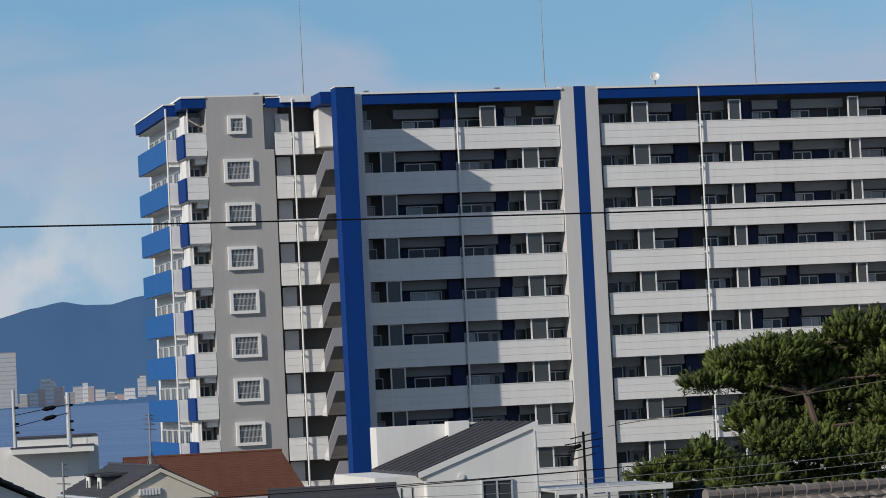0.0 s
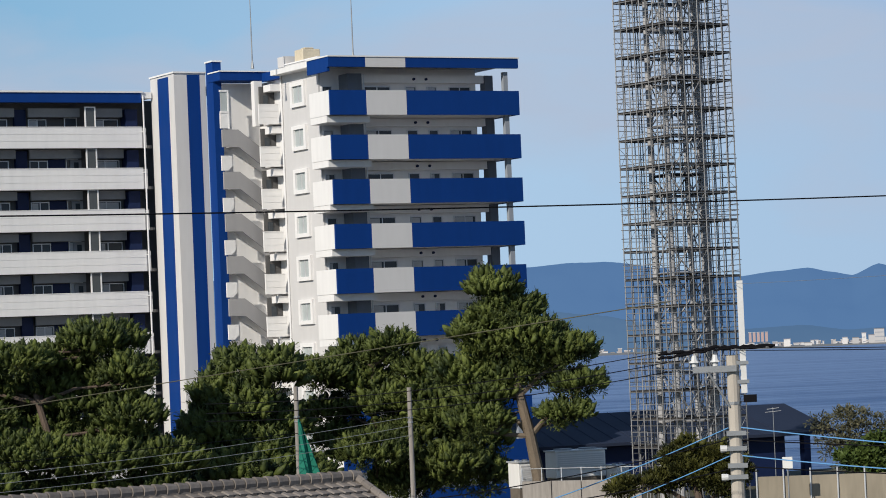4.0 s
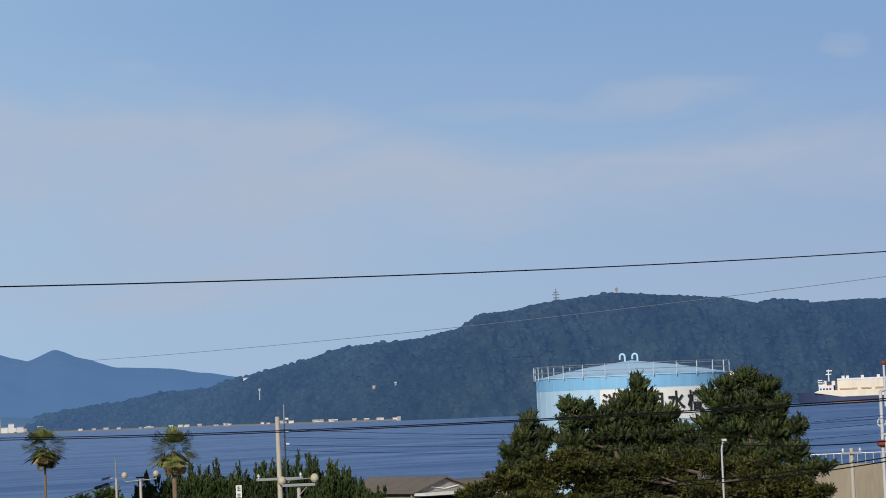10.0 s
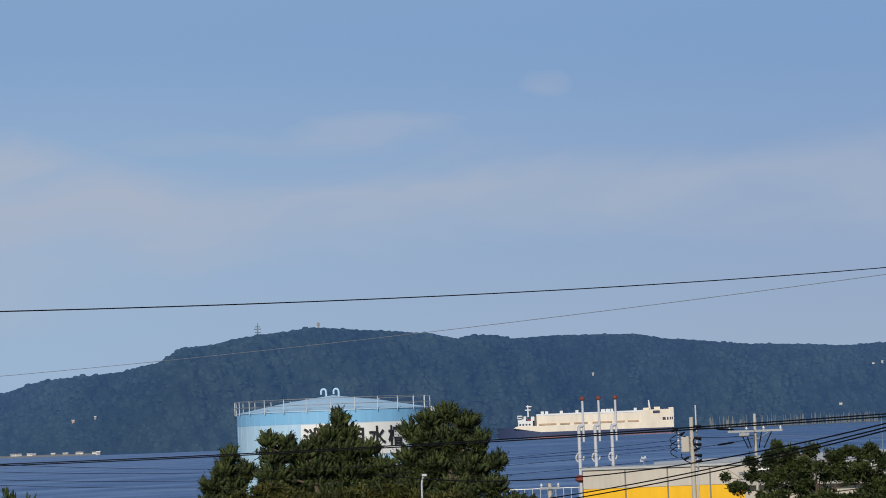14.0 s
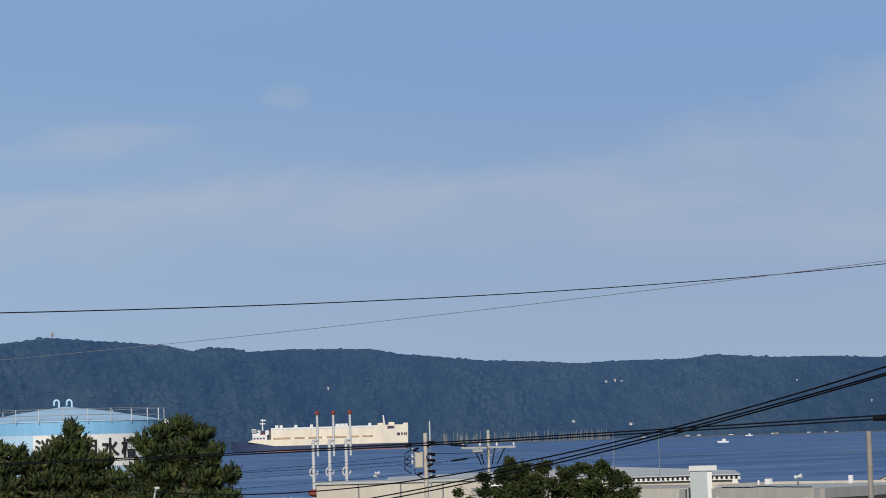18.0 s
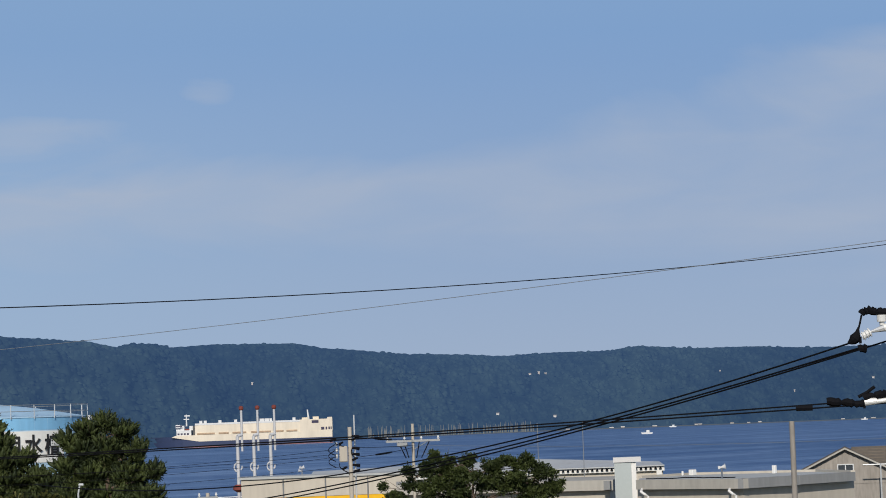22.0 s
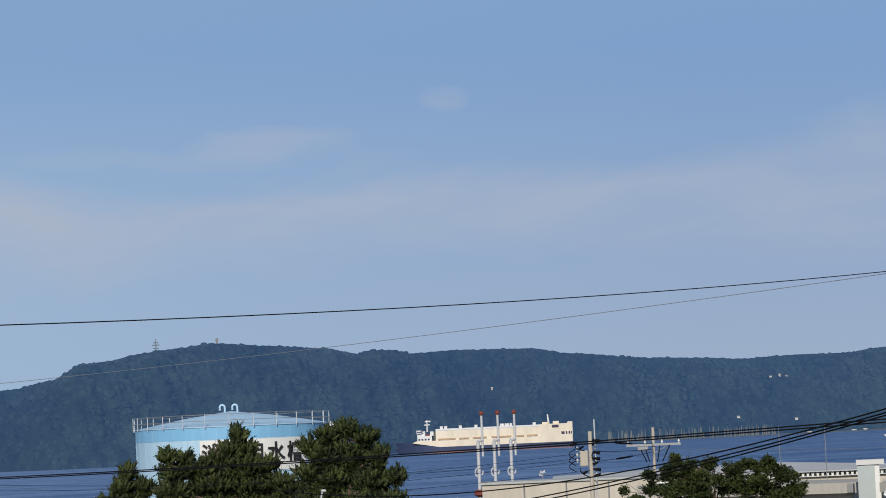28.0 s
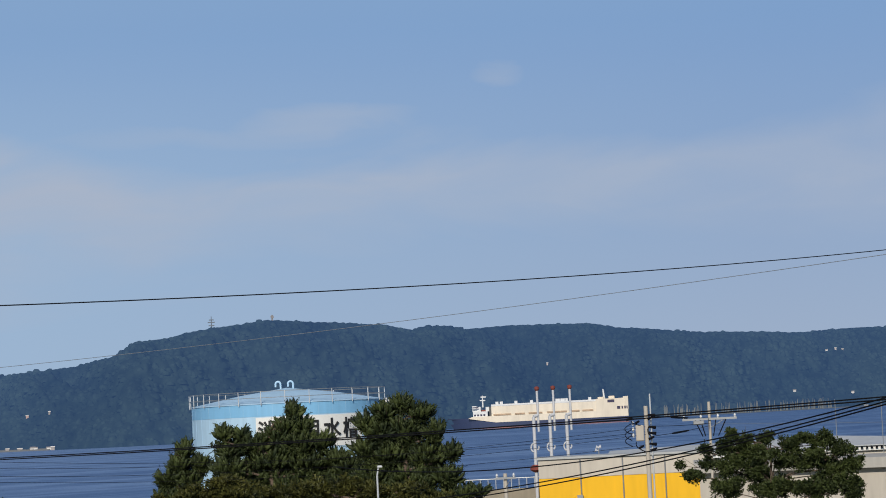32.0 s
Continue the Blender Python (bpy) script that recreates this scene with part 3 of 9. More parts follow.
def courses(x0, x1, y0, y1, z0, z1, n=3):
    """A balcony parapet of n courses of board with narrow joints and a coping, as one run."""
    h = (z1 - z0) / n
    prof = [(y1, z0), (y0, z0)]
    for i in range(1, n):
        z = z0 + i * h
        prof += [(y0, z - 0.012), (y0 + 0.025, z - 0.008), (y0 + 0.025, z + 0.008), (y0, z + 0.012)]
    prof += [(y0, z1), (y0 - 0.025, z1), (y0 - 0.025, z1 + 0.05), (y1 + 0.03, z1 + 0.05), (y1 + 0.03, z1), (y1, z1)]
    bm = bmesh.new()
    ends = [[bm.verts.new((x, y, z)) for y, z in prof] for x in (x0, x1)]
    bm.faces.new(ends[0])
    bm.faces.new(ends[1][::-1])
    m = len(prof)
    for i in range(m):
        j = (i + 1) % m
        bm.faces.new((ends[0][j], ends[0][i], ends[1][i], ends[1][j]))
    bmesh.ops.recalc_face_normals(bm, faces=bm.faces)
    return bm


def sash_window(parent, x0, x1, y, z0, z1, leaves=2, side=None, curtain=0.0):
    """A sliding window standing in front of a wall at y, facing -y (or -x when side is set: then y is the wall's x)."""
    def flip(bm):
        if side:
            for v in bm.verts:
                v.co = Vector((v.co.y, -v.co.x, v.co.z))
            bmesh.ops.recalc_face_normals(bm, faces=bm.faces)
        return bm
    w = part("window", flip(slab(x0, x1, y - 0.03, y + 0.05, z0, z1)), GLASS, parent)
    bm = bmesh.new()
    t = 0.055
    for a, b, c, d in ((x0 - t, x1 + t, z1, z1 + t), (x0 - t, x1 + t, z0 - t, z0), (x0 - t, x0, z0, z1), (x1, x1 + t, z0, z1)):
        box(bm, a, b, y - 0.08, y + 0.02, c, d)
    for i in range(1, leaves):
        xm = x0 + (x1 - x0) * i / leaves
        box(bm, xm - 0.03, xm + 0.03, y - 0.06, y - 0.02, z0, z1)
    part("frame", flip(bm), FRAME, w)
    if curtain:
        part("curtain", flip(slab(x0 + 0.03, x0 + (x1 - x0) * curtain, y - 0.036, y - 0.031, z0 + 0.03, z1 - 0.03)), CURTAIN, w)
    return w


CURTAIN = surface("pale_curtain", (0.45, 0.46, 0.47), 0.9, 0.1, 3, streak=False)
rng = random.Random(5)

# solid body behind the balconies, floor slabs and roof
X0, X1 = 41.2, 80.1
part("body_wall", slab(36.0, 84.0, 1.55, 11.5, 2.9, 31.2), SHADE, block, "rear wall of the recessed balconies, darkened with painted shade")
part("roof", slab(36.3, 80.0, -0.25, 11.7, 31.2, 31.62), WHITE, block, "white flat roof slab")
part("roof_deck", slab(36.6, 79.8, 0.3, 11.4, 31.62, 31.66), ROOFING, block)
for a, b in ((X0, 47.8), (48.0, 55.0), (57.6, 64.45), (64.65, 79.2)):
    part("roof_band", slab(a, b, -0.32, 0.1, 30.9, 31.56), BLUE, block, "blue painted roof band")
    part("coping", slab(a - 0.1, b + 0.1, -0.40, 0.2, 31.562, 31.68), WHITE, block)
for k, z in enumerate(TOPS):
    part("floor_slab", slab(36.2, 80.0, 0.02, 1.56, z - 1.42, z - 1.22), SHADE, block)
    for a, b in ((X0, 47.75), (48.0, 54.86), (57.76, 64.45), (64.75, 79.25)):
        part("balcony_parapet", courses(a, b, -0.10, 0.06, z - 1.40, z), WHITE, block, "white boarded balcony parapet")
    for a, b in ((47.75, 48.0), (64.45, 64.75), (79.25, 79.6)):
        part("parapet_joint", slab(a, b, 0.0, 0.1, z - 1.38, z - 0.02), GREY, block)
    # lintel beams at the back and hanging walls
    for a, b in ((41.3, 42.2), (43.95, 47.0), (48.3, 50.6), (51.5, 52.6), (53.6, 55.0), (57.7, 59.95), (61.1, 63.0), (65.0, 66.7), (68.7, 70.5), (71.5, 75.2), (76.0, 78.3)):
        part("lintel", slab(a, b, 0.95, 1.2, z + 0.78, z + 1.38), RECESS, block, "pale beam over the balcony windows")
    # full-height white screens with frosted panes
    screens = [(42.8, 43.72), (52.35, 53.40), (60.0, 61.05), (66.75, 67.55), (75.25, 75.95)]
    if k == 0:
        screens[0:2] = [(49.6, 50.6)]
    for a, b in screens:
        s = part("screen", slab(a + 0.05, b - 0.05, 0.10, 0.12, z - 1.2, z + 1.35), PANE, block, "smoked balcony wind screen")
        bm = bmesh.new()
        for x in (a, b):
            box(bm, x - 0.045, x + 0.045, 0.07, 0.16, z - 1.2, z + 1.42)
        box(bm, a + 0.045, b - 0.045, 0.07, 0.16, z + 1.35, z + 1.42)
        part("screen_frame", bm, WHITE, s)
    # navy doors and partitions on the rear wall
    panels = [(47.0, 47.85, 0.5), (50.65, 51.45, 1.2), (63.1, 64.05, 1.0), (68.0, 68.6, 1.0), (70.6, 71.4, 1.2), (78.4, 79.25, 0.6)]
    for a, b, y in panels:
        part("partition_panel", slab(a, b, y, 1.55, z - 1.2, z + 1.3), NAVY, block, "navy blue partition panel")
    for a, b in ((73.0, 74.2), (44.0, 44.7)):
        if k:
            part("door", slab(a, b, 1.46, 1.56, z - 1.2, z + 0.75), NAVY, block)
    # windows of the rear wall
    for a, b, n in ((41.7, 42.5, 1), (44.7, 46.7, 2), (48.2, 49.9, 2), (51.6, 52.3, 1), (53.5, 54.9, 2), (57.8, 58.8, 1), (59.1, 59.9, 1), (61.3, 62.9, 2), (65.0, 65.9, 2), (66.0, 66.7, 1), (68.9, 70.1, 2), (71.7, 72.9, 2), (74.3, 75.1, 1), (76.1, 78.1, 2)):
        hi = z + 0.62 + (0.12 if n == 1 else 0)
        sash_window(block, a, b, 1.5, z - 0.9 if n == 2 else z - 1.15, hi, n, curtain=rng.choice((0, 0, 0.4, 0.5, 0.95)))
    if k:
        for x in (49.75, 59.0, 74.55):
            d = part("entrance_door", slab(x, x + 0.82, 1.40, 1.548, z - 1.2, z + 0.74), RECESS, block, "pale door with a small dark window")
            part("door_window", slab(x + 0.28, x + 0.6, 1.37, 1.399, z + 0.05, z + 0.55), GLASS, d)
    for x in (50.3, 58.95, 70.3):
        part("wall_lamp", slab(x - 0.09, x + 0.09, 1.36, 1.5, z + 0.80, z + 0.92), FRAME, block)

# the striped pier in the middle of the front and its drain pipes
part("pier", slab(54.92, 57.56, -0.30, 1.2, 2.9, 31.75), GREY, block, "grey pier with a blue stripe")
part("pier_stripe", slab(55.90, 56.68, -0.312, -0.29, 5.0, 31.752), BLUE, block, "blue stripe")
for x in (47.92, 64.58, 79.35, 37.05):
    bm = bmesh.new()
    rod(bm, (x, -0.28, 3.2), (x, -0.28, 31.4), 0.06)
    for z in TOPS:
        box(bm, x - 0.09, x + 0.09, -0.3, -0.05, z - 0.3, z - 0.24)
    part("drain_pipe", bm, WHITE, block, "white drain pipe")

# the fins on either side of the stairs at the far end
part("fin", slab(80.1, 82.42, -3.9, 0.1, 2.9, 32.55), GREY, block, "grey stair fin with blue stripes")
part("fin_side_stripe", slab(80.088, 80.1, -2.98, -1.14, 3.5, 32.4), BLUE, block)
part("fin_stripe", slab(81.05, 81.98, -3.912, -3.9, 4.0, 32.45), BLUE, block)
part("fin_coping", slab(80.02, 82.5, -3.98, 0.15, 32.55, 32.66), WHITE, block)
part("blue_fin", slab(82.43, 83.05, -5.1, -4.0, 2.9, 33.2), BLUE, block, "tall blue fin")
part("fin_coping", slab(82.36, 83.12, -5.18, -3.95, 33.2, 33.3), WHITE, block)

# the fin and the stairs at the near end
part("blue_fin", slab(38.95, 40.18, -4.9, -3.4, 2.9, 31.6), BLUE, block, "broad blue fin")
part("fin_coping", slab(38.9, 40.24, -4.96, -3.35, 31.6, 31.66), WHITE, block)


# darker than the wall grey: the stairs' shade is mixed into the paint
STAIRSHADE = surface("stair_shade_paint", (0.33, 0.325, 0.33), 0.85, 0.05, 0.3, 0.05, streak=True)


def stair_flight(x0, x1, x2, y0, z, name="stair_parapet", drop=1.55, inset=0.25):
    """A landing parapet from x0 to x1 that then falls towards x2; the flight hangs behind it."""
    s = 1 if x2 > x1 else -1
    outline = [(x0, z - 0.05), (x0, z + 1.12), (x1, z + 1.12), (x2, z + 1.12 - drop), (x2, z - 0.05 - drop), (x1, z - 0.05)]
    if s > 0:
        outline = outline[::-1]
    p = part(name, prism(outline, y0, y0 + 0.14), STAIRSHADE, block, "stair parapet greyed with painted shade")
    x0 += inset * s
    under = [(x0, z + 0.0), (x0, z + 0.2), (x1, z + 0.2), (x2, z - drop + 0.2), (x2, z - drop), (x1, z)]
    if s > 0:
        under = under[::-1]
    part("flight", prism(under, y0 + 0.14, y0 + 1.5), GREY, p)
    return p


# near stairs: the parapets face the viewer and fall towards the near end
part("stair_wall", slab(36.2, 40.9, 3.4, 3.7, 2.9, 31.5), WHITE, block)
part("fin_wall", slab(40.19, 40.95, -3.39, 1.5, 2.9, 31.3), WHITE, block, "white side wall behind the fin")
for k, z in enumerate(TOPS[1:], 1):
    stair_flight(39.14, 38.4, 37.76, -3.4, z + 0.18, "stair_parapet", 1.6)
part("stair_head", slab(38.55, 39.7, -1.2, 0.4, 28.2, 30.7), WHITE, block, "white stair head wall")
part("roof_band", slab(38.3, 39.4, -3.3, 0.0, 30.75, 31.5), BLUE, block)
part("roof_band", slab(35.36, 38.3, -0.05, 0.1, 30.9, 31.5), BLUE, block)
part("coping", slab(35.4, 39.4, -0.1, 0.2, 31.5, 31.58), WHITE, block)
for k, z in enumerate(TOPS):
    for a, b in ((35.9, 36.98), (37.12, 38.42)):
        part("corridor_parapet", courses(a, b, -0.05, 0.1, z - 1.4, z), WHITE, block, "white corridor parapet")
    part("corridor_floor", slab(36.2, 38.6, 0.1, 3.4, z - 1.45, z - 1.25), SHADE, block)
    part("corridor_screen", slab(36.05, 36.95, 0.6, 0.7, z - 1.2, z + 1.3), GREY, block)
    sash_window(block, 37.4, 38.5, 3.35, z - 0.5, z + 0.5, 2)

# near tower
part("vent_wall", slab(31.5, 35.8, 0.0, 3.4, 2.9, 28.22), DIMGREY, block, "plain grey end wall")
part("vent_wall", slab(31.46, 35.2, 0.0, 3.4, 28.22, 31.66), DIMGREY, block)
part("tower_body", slab(30.2, 36.2, 3.4, 17.0, 2.9, 31.0), WHITE, block, "white end tower")
part("tower_roof", slab(29.9, 36.3, 0.05, 17.3, 31.662, 31.76), WHITE, block)
part("top_wall", slab(35.4, 36.3, 0.9, 1.1, 28.2, 31.0), GREY, block)
for k, z in enumerate(TOPS):
    big = k > 0
    a, b, c, d = (32.48, 34.36, z - 0.28, z + 1.23) if big else (32.83, 34.02, 29.24, 30.44)
    g = part("window", slab(a + 0.2, b - 0.2, -0.03, 0.03, c + 0.2, d - 0.2), GLASS, block, "barred window in a raised white surround")
    bm = bmesh.new()
    for x0, x1, z0, z1 in ((a, b, d - 0.2, d), (a, b, c, c + 0.2), (a, a + 0.2, c + 0.2, d - 0.2), (b - 0.2, b, c + 0.2, d - 0.2)):
        box(bm, x0, x1, -0.2, 0.0, z0, z1)
    part("frame", bm, WHITE, g)
    n = 17 if big else 9
    bm = bmesh.new()
    for i in range(n):
        x = a + 0.25 + (b - a - 0.5) * i / (n - 1)
        box(bm, x - 0.014, x + 0.014, -0.09, -0.06, c + 0.2, d - 0.2)
    for q in (0.35, 0.65):
        box(bm, a + 0.2, b - 0.2, -0.092, -0.088, c + (d - c) * q - 0.02, c + (d - c) * q + 0.02)
    part("grille", bm, FRAME, g)
    # the small front balconies and the long side balconies of the tower
    part("balcony_parapet", courses(30.08, 31.45, 0.02, 0.14, z - 1.30, z + 0.12), WHITE, block, "white boarded balcony parapet")
    part("balcony_floor", slab(30.06, 31.45, 0.14, 3.4, z - 1.42, z - 1.26), WHITE, block)
    part("balcony_end", slab(29.96, 30.06, 0.0, 3.5, z - 1.36, z + 0.1), BLUE, block, "blue balcony end panel")
    part("balcony_front", slab(29.26, 29.38, 3.05, 15.7, z - 1.40, z + 0.05), SKYBLUE, block, "long blue balcony front")
    part("balcony_floor", slab(29.38, 30.2, 3.05, 15.7, z - 1.42, z - 1.24), WHITE, block)
    part("balcony_end", slab(29.38, 29.95, 3.05, 3.18, z - 1.24, z + 0.02), WHITE, block)
    for y in (4.6, 7.2, 9.8, 12.4, 14.8):
        sash_window(block, -y - 0.9, -y + 0.9, 30.18, z - 1.2, z + 0.75, 2, side=True)
    part("beam", slab(30.75, 31.45, 0.45, 3.4, z - 1.80, z - 1.42), WHITE, block, "white stepped beam under a balcony")
    part("beam", slab(29.5, 30.15, 3.2, 3.5, z - 1.72, z - 1.42), WHITE, block)
    part("side_pier", slab(30.2, 30.38, 0.9, 3.4, z - 1.26, z + 1.36), WHITE, block)
    part("back_panel", slab(30.4, 31.45, 2.2, 2.3, z - 1.26, z + 1.36), GREY, block)
    sash_window(block, 30.55, 31.25, 2.16, z - 0.9, z + 0.78, 2)
part("tower_roof_band", slab(29.2, 30.0, 2.5, 15.8, 30.72, 31.44), BLUE, block, "blue roof band")
part("tower_roof_soffit", slab(29.4, 30.2, 2.6, 15.7, 30.6, 30.72), WHITE, block)
part("tower_roof_band", slab(29.9, 31.45, -0.04, 3.35, 30.98, 31.6), BLUE, block)
part("coping", slab(29.84, 31.45, -0.1, 3.35, 31.6, 31.68), WHITE, block)
part("coping", slab(29.14, 29.88, 2.45, 15.9, 31.44, 31.53), WHITE, block)
for x, y in ((29.22, 2.2), (30.32, 0.3)):
    part("drain_pipe", bar((x, y, 3.0), (x, y, 31.2), 0.06 if y > 1 else 0.045), WHITE, block)
for x, y, w in ((31.0, 8.0, 0.6), (35.2, 2.0, 0.2), (42.6, 2.5, 0.2), (51.5, 2.5, 0.2)):
    bm = slab(x - w / 2, x + w / 2, y, y + 0.4, 31.66, 32.0)
    box(bm, x - w / 2 - 0.06, x + w / 2 + 0.06, y - 0.06, y + 0.46, 32.0, 32.08)
    part("roof_vent", bm, STEEL, block, "small metal roof vent")

# stairs at the far end, in the corner behind the far wing
part("stair_back", slab(83.06, 86.6, -4.7, -4.5, 2.9, 31.42), WHITE, block)
part("stair_roof", slab(82.4, 86.1, -6.3, -4.4, 31.85, 32.42), BLUE, block, "blue stair roof")
part("coping", slab(82.35, 86.15, -6.38, -4.4, 32.42, 32.5), WHITE, block)
part("stair_roof", slab(85.5, 86.1, -12.9, -6.31, 31.75, 32.32), BLUE, block)
part("stair_soffit", slab(83.06, 86.6, -4.69, 0.0, 31.42, 31.8), WHITE, block)
part("corner_pillar", slab(84.62, 85.2, -6.9, -6.4, 28.7, 31.75), WHITE, block)
for k, z in enumerate(TOPS):
    zz = 28.54 - 2.83 * (k - 1)
    if k:
        stair_flight(82.42, 83.6, 85.95, -6.3, zz - 1.12, "stair_parapet", 1.74, 0.85)
        part("landing_panel", prism([(82.45, zz + 1.1), (82.45, zz + 0.1), (82.9, zz + 0.1), (83.22, zz + 0.42), (83.22, zz + 1.1)], -6.0, -5.88), WHITE, block, "white landing panel")
    zc = 30.0 - 2.83 * k
    part("corridor_parapet", courses(84.15, 85.6, -8.5, -8.36, zc - 1.3, zc), WHITE, block)
    part("corridor_floor", slab(85.1, 86.6, -8.36, -7.12, zc - 1.29, zc - 1.15), GREY, block)
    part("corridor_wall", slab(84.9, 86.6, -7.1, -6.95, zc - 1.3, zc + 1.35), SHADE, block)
    part("corridor_beam", slab(85.15, 86.0, -8.3, -7.2, zc + 0.95, zc + 1.4), WHITE, block, "white corner beam")
    part("door", slab(85.15, 85.5, -7.16, -7.1, zc - 0.9, zc + 0.75), GLASS, block, "small dark doorway glass")
part("corridor_end", slab(86.0, 86.6, -12.9, -4.7, 2.9, 31.75), WHITE, block)
s = part("stair_window", slab(82.5, 83.0, -6.02, -5.98, 29.8, 31.1), FROST, block)
bm = bmesh.new()
for a, b, c, d in ((82.45, 83.0, 31.1, 31.22), (82.45, 83.0, 29.66, 29.8), (83.0, 83.1, 28.6, 31.22)):
    box(bm, a, b, -6.08, -5.95, c, d)
part("frame", bm, WHITE, s)
part("landing_panel", slab(82.45, 83.0, -6.05, -5.9, 28.65, 29.66), WHITE, block)

# far wing: side wall with small windows, front with long blue balconies
part("wing_wall", slab(83.75, 95.2, -18.3, -12.7, 2.9, 32.08), GREY, block, "sunlit pale side wall of the wing")
part("wing_body", slab(86.5, 95.2, -12.9, -2.7, 2.9, 31.5), WHITE, block)
part("wing_coping", slab(83.68, 95.2, -18.4, -13.6, 32.08, 32.16), WHITE, block)
part("corner_parapet", slab(83.7, 84.6, -13.6, -12.6, 32.0, 32.68), GREY, block, "raised corner of the roof parapet")
part("wing_front", slab(83.9, 95.15, -18.33, -18.305, 2.95, 31.4), WHITE, block, "white rear wall of the balconies")
for k, z in enumerate(TOPS):
    w = z + 0.78
    g = part("window", slab(83.72, 83.78, -16.2, -14.75, w - 0.55, w + 0.55), FROST, block, "small window in a raised white surround")
    bm = bmesh.new()
    for y0, y1, z0, z1 in ((-16.5, -14.45, w + 0.55, w + 0.8), (-16.5, -14.45, w - 0.8, w - 0.55), (-16.5, -16.2, w - 0.55, w + 0.55), (-14.75, -14.45, w - 0.55, w + 0.55)):
        box(bm, 83.58, 83.76, y0, y1, z0, z1)
    part("frame", bm, WHITE, g)
    part("mullion", slab(83.69, 83.73, -15.52, -15.44, w - 0.55, w + 0.55), FRAME, g)
    f = z + 0.48
    b = part("balcony_front", slab(82.95, 85.5, -21.5, -21.36, f - 1.55, f), BLUE, block, "long blue balcony front")
    part("balcony_front", slab(88.35, 96.6, -21.5, -21.36, f - 1.55, f), BLUE, block, "long blue balcony front")
    part("balcony_panel", slab(85.5, 88.35, -21.51, -21.36, f - 1.55, f), GREY, block, "pale grey balcony panel")
    part("balcony_end", slab(82.93, 83.05, -21.36, -18.6, f - 1.55, f), WHITE, block, "white balcony end")
    part("balcony_end", slab(96.48, 96.6, -21.36, -15.0, f - 1.55, f), BLUE, block)
    part("balcony_floor", slab(83.06, 96.48, -21.36, -18.34, f - 1.5, f - 1.3), WHITE, block)
    part("balcony_floor", slab(95.2, 96.48, -18.3, -13.5, f - 1.5, f - 1.3), WHITE, block)
    part("balcony_beam", slab(82.96, 86.0, -20.9, -18.6, f - 1.98, f - 1.552), WHITE, block)
    part("front_beam", slab(86.5, 95.5, -18.9, -18.34, f + 0.75, f + 1.25), WHITE, block)
    # partition and columns are darkened in paint where the recess is shaded
    part("recess_wall", slab(85.2, 86.2, -19.6, -18.31, f - 1.3, f + 1.25), SLATE, block, "partition darkened with painted shade")
    part("corner_column", slab(95.55, 96.15, -18.95, -18.31, f - 1.3, f + 1.25), SLATE, block, "corner column with shade put into its slate paint")
    part("corner_column", slab(95.66, 95.98, -21.2, -20.9, f - 1.3, f + 1.25), PALESLATE, block, "corner column with shade put into its slate paint")
    for a, c, lo in ((84.0, 84.6, 1.1), (87.0, 88.8, 0.6), (90.0, 90.7, 1.1), (91.6, 92.2, 0.5), (93.2, 94.7, 1.1)):
        sash_window(block, a, c, -18.34, f - lo, f + 0.5, 2 if c - a > 1 else 1, curtain=rng.choice((0, 0.4, 0.9)))
    for x in (90.3, 91.2):
        part("vent_cap", bar((x, -19.02, f + 0.98), (x, -18.9, f + 0.98), 0.09), NAVY, block)
    part("rail", bar((86.3, -19.65, f + 0.25), (86.3, -19.65, f + 1.2), 0.05), FRAME, block)
for a, b, m in ((82.9, 85.5, BLUE), (85.5, 88.35, GREY), (88.35, 96.6, BLUE)):
    part("roof_band", slab(a, b, -21.55, -21.3, 31.17, 31.8), m, block, "roof band")
part("roof_band", slab(82.9, 83.1, -21.3, -18.5, 30.9, 31.8), BLUE, block)
part("wing_roof", slab(82.95, 96.55, -21.3, -13.0, 31.45, 31.79), WHITE, block)
part("coping", slab(82.85, 96.66, -21.6, -18.45, 31.8, 31.88), WHITE, block)
part("wing_drain_pipe", bar((83.68, -13.0, 3.0), (83.68, -13.0, 31.8), 0.07), WHITE, block)

CREAM = surface("cream_tank_plastic", (0.62, 0.54, 0.40), 0.6, 0.15, 0.8)
bm = slab(84.2, 85.5, -15.3, -14.1, 32.1, 33.0, 0.06)
box(bm, 84.5, 85.2, -15.0, -14.4, 33.0, 33.12, 0.05)
part("roof_tank", bm, CREAM, block, "cream rooftop water tank")
# lightning rods on the roof
for b, d, z in ((-2.55, 192.5, 31.7), (2.12, 196.0, 31.7), (6.18, 202.0, 31.7), (11.15, 190.0, 32.0), (13.1, 186.0, 31.9)):
    p = spot(b, d)
    bm = bar((p.x, p.y, z - 0.3), (p.x, p.y, z + 3.0), 0.045, 0.035)
    rod(bm, (p.x, p.y, z + 3.0), (p.x, p.y, z + 8.0), 0.03, 0.012)
    rod(bm, (p.x, p.y, z - 0.3), (p.x, p.y, z + 0.2), 0.12, 0.05)
    tagged(part("lightning_rod", bm, STEEL), "thin steel lightning rod on the roof", "lightning rod", group="lightning rods on the roof")
# satellite dish on the roof
p = spot(4.25, 199.0)
dish = thing("satellite_dish", (p.x, p.y, 31.6), "white satellite dish on a roof mast", "antenna")
part("mast", bar((0, 0, 0), (0, 0, 0.75), 0.05), STEEL, dish)
bm = lathe([(0.01, 0.0), (0.2, 0.03), (0.36, 0.09), (0.46, 0.17), (0.44, 0.18), (0.2, 0.06), (0.01, 0.03)], 24, False)
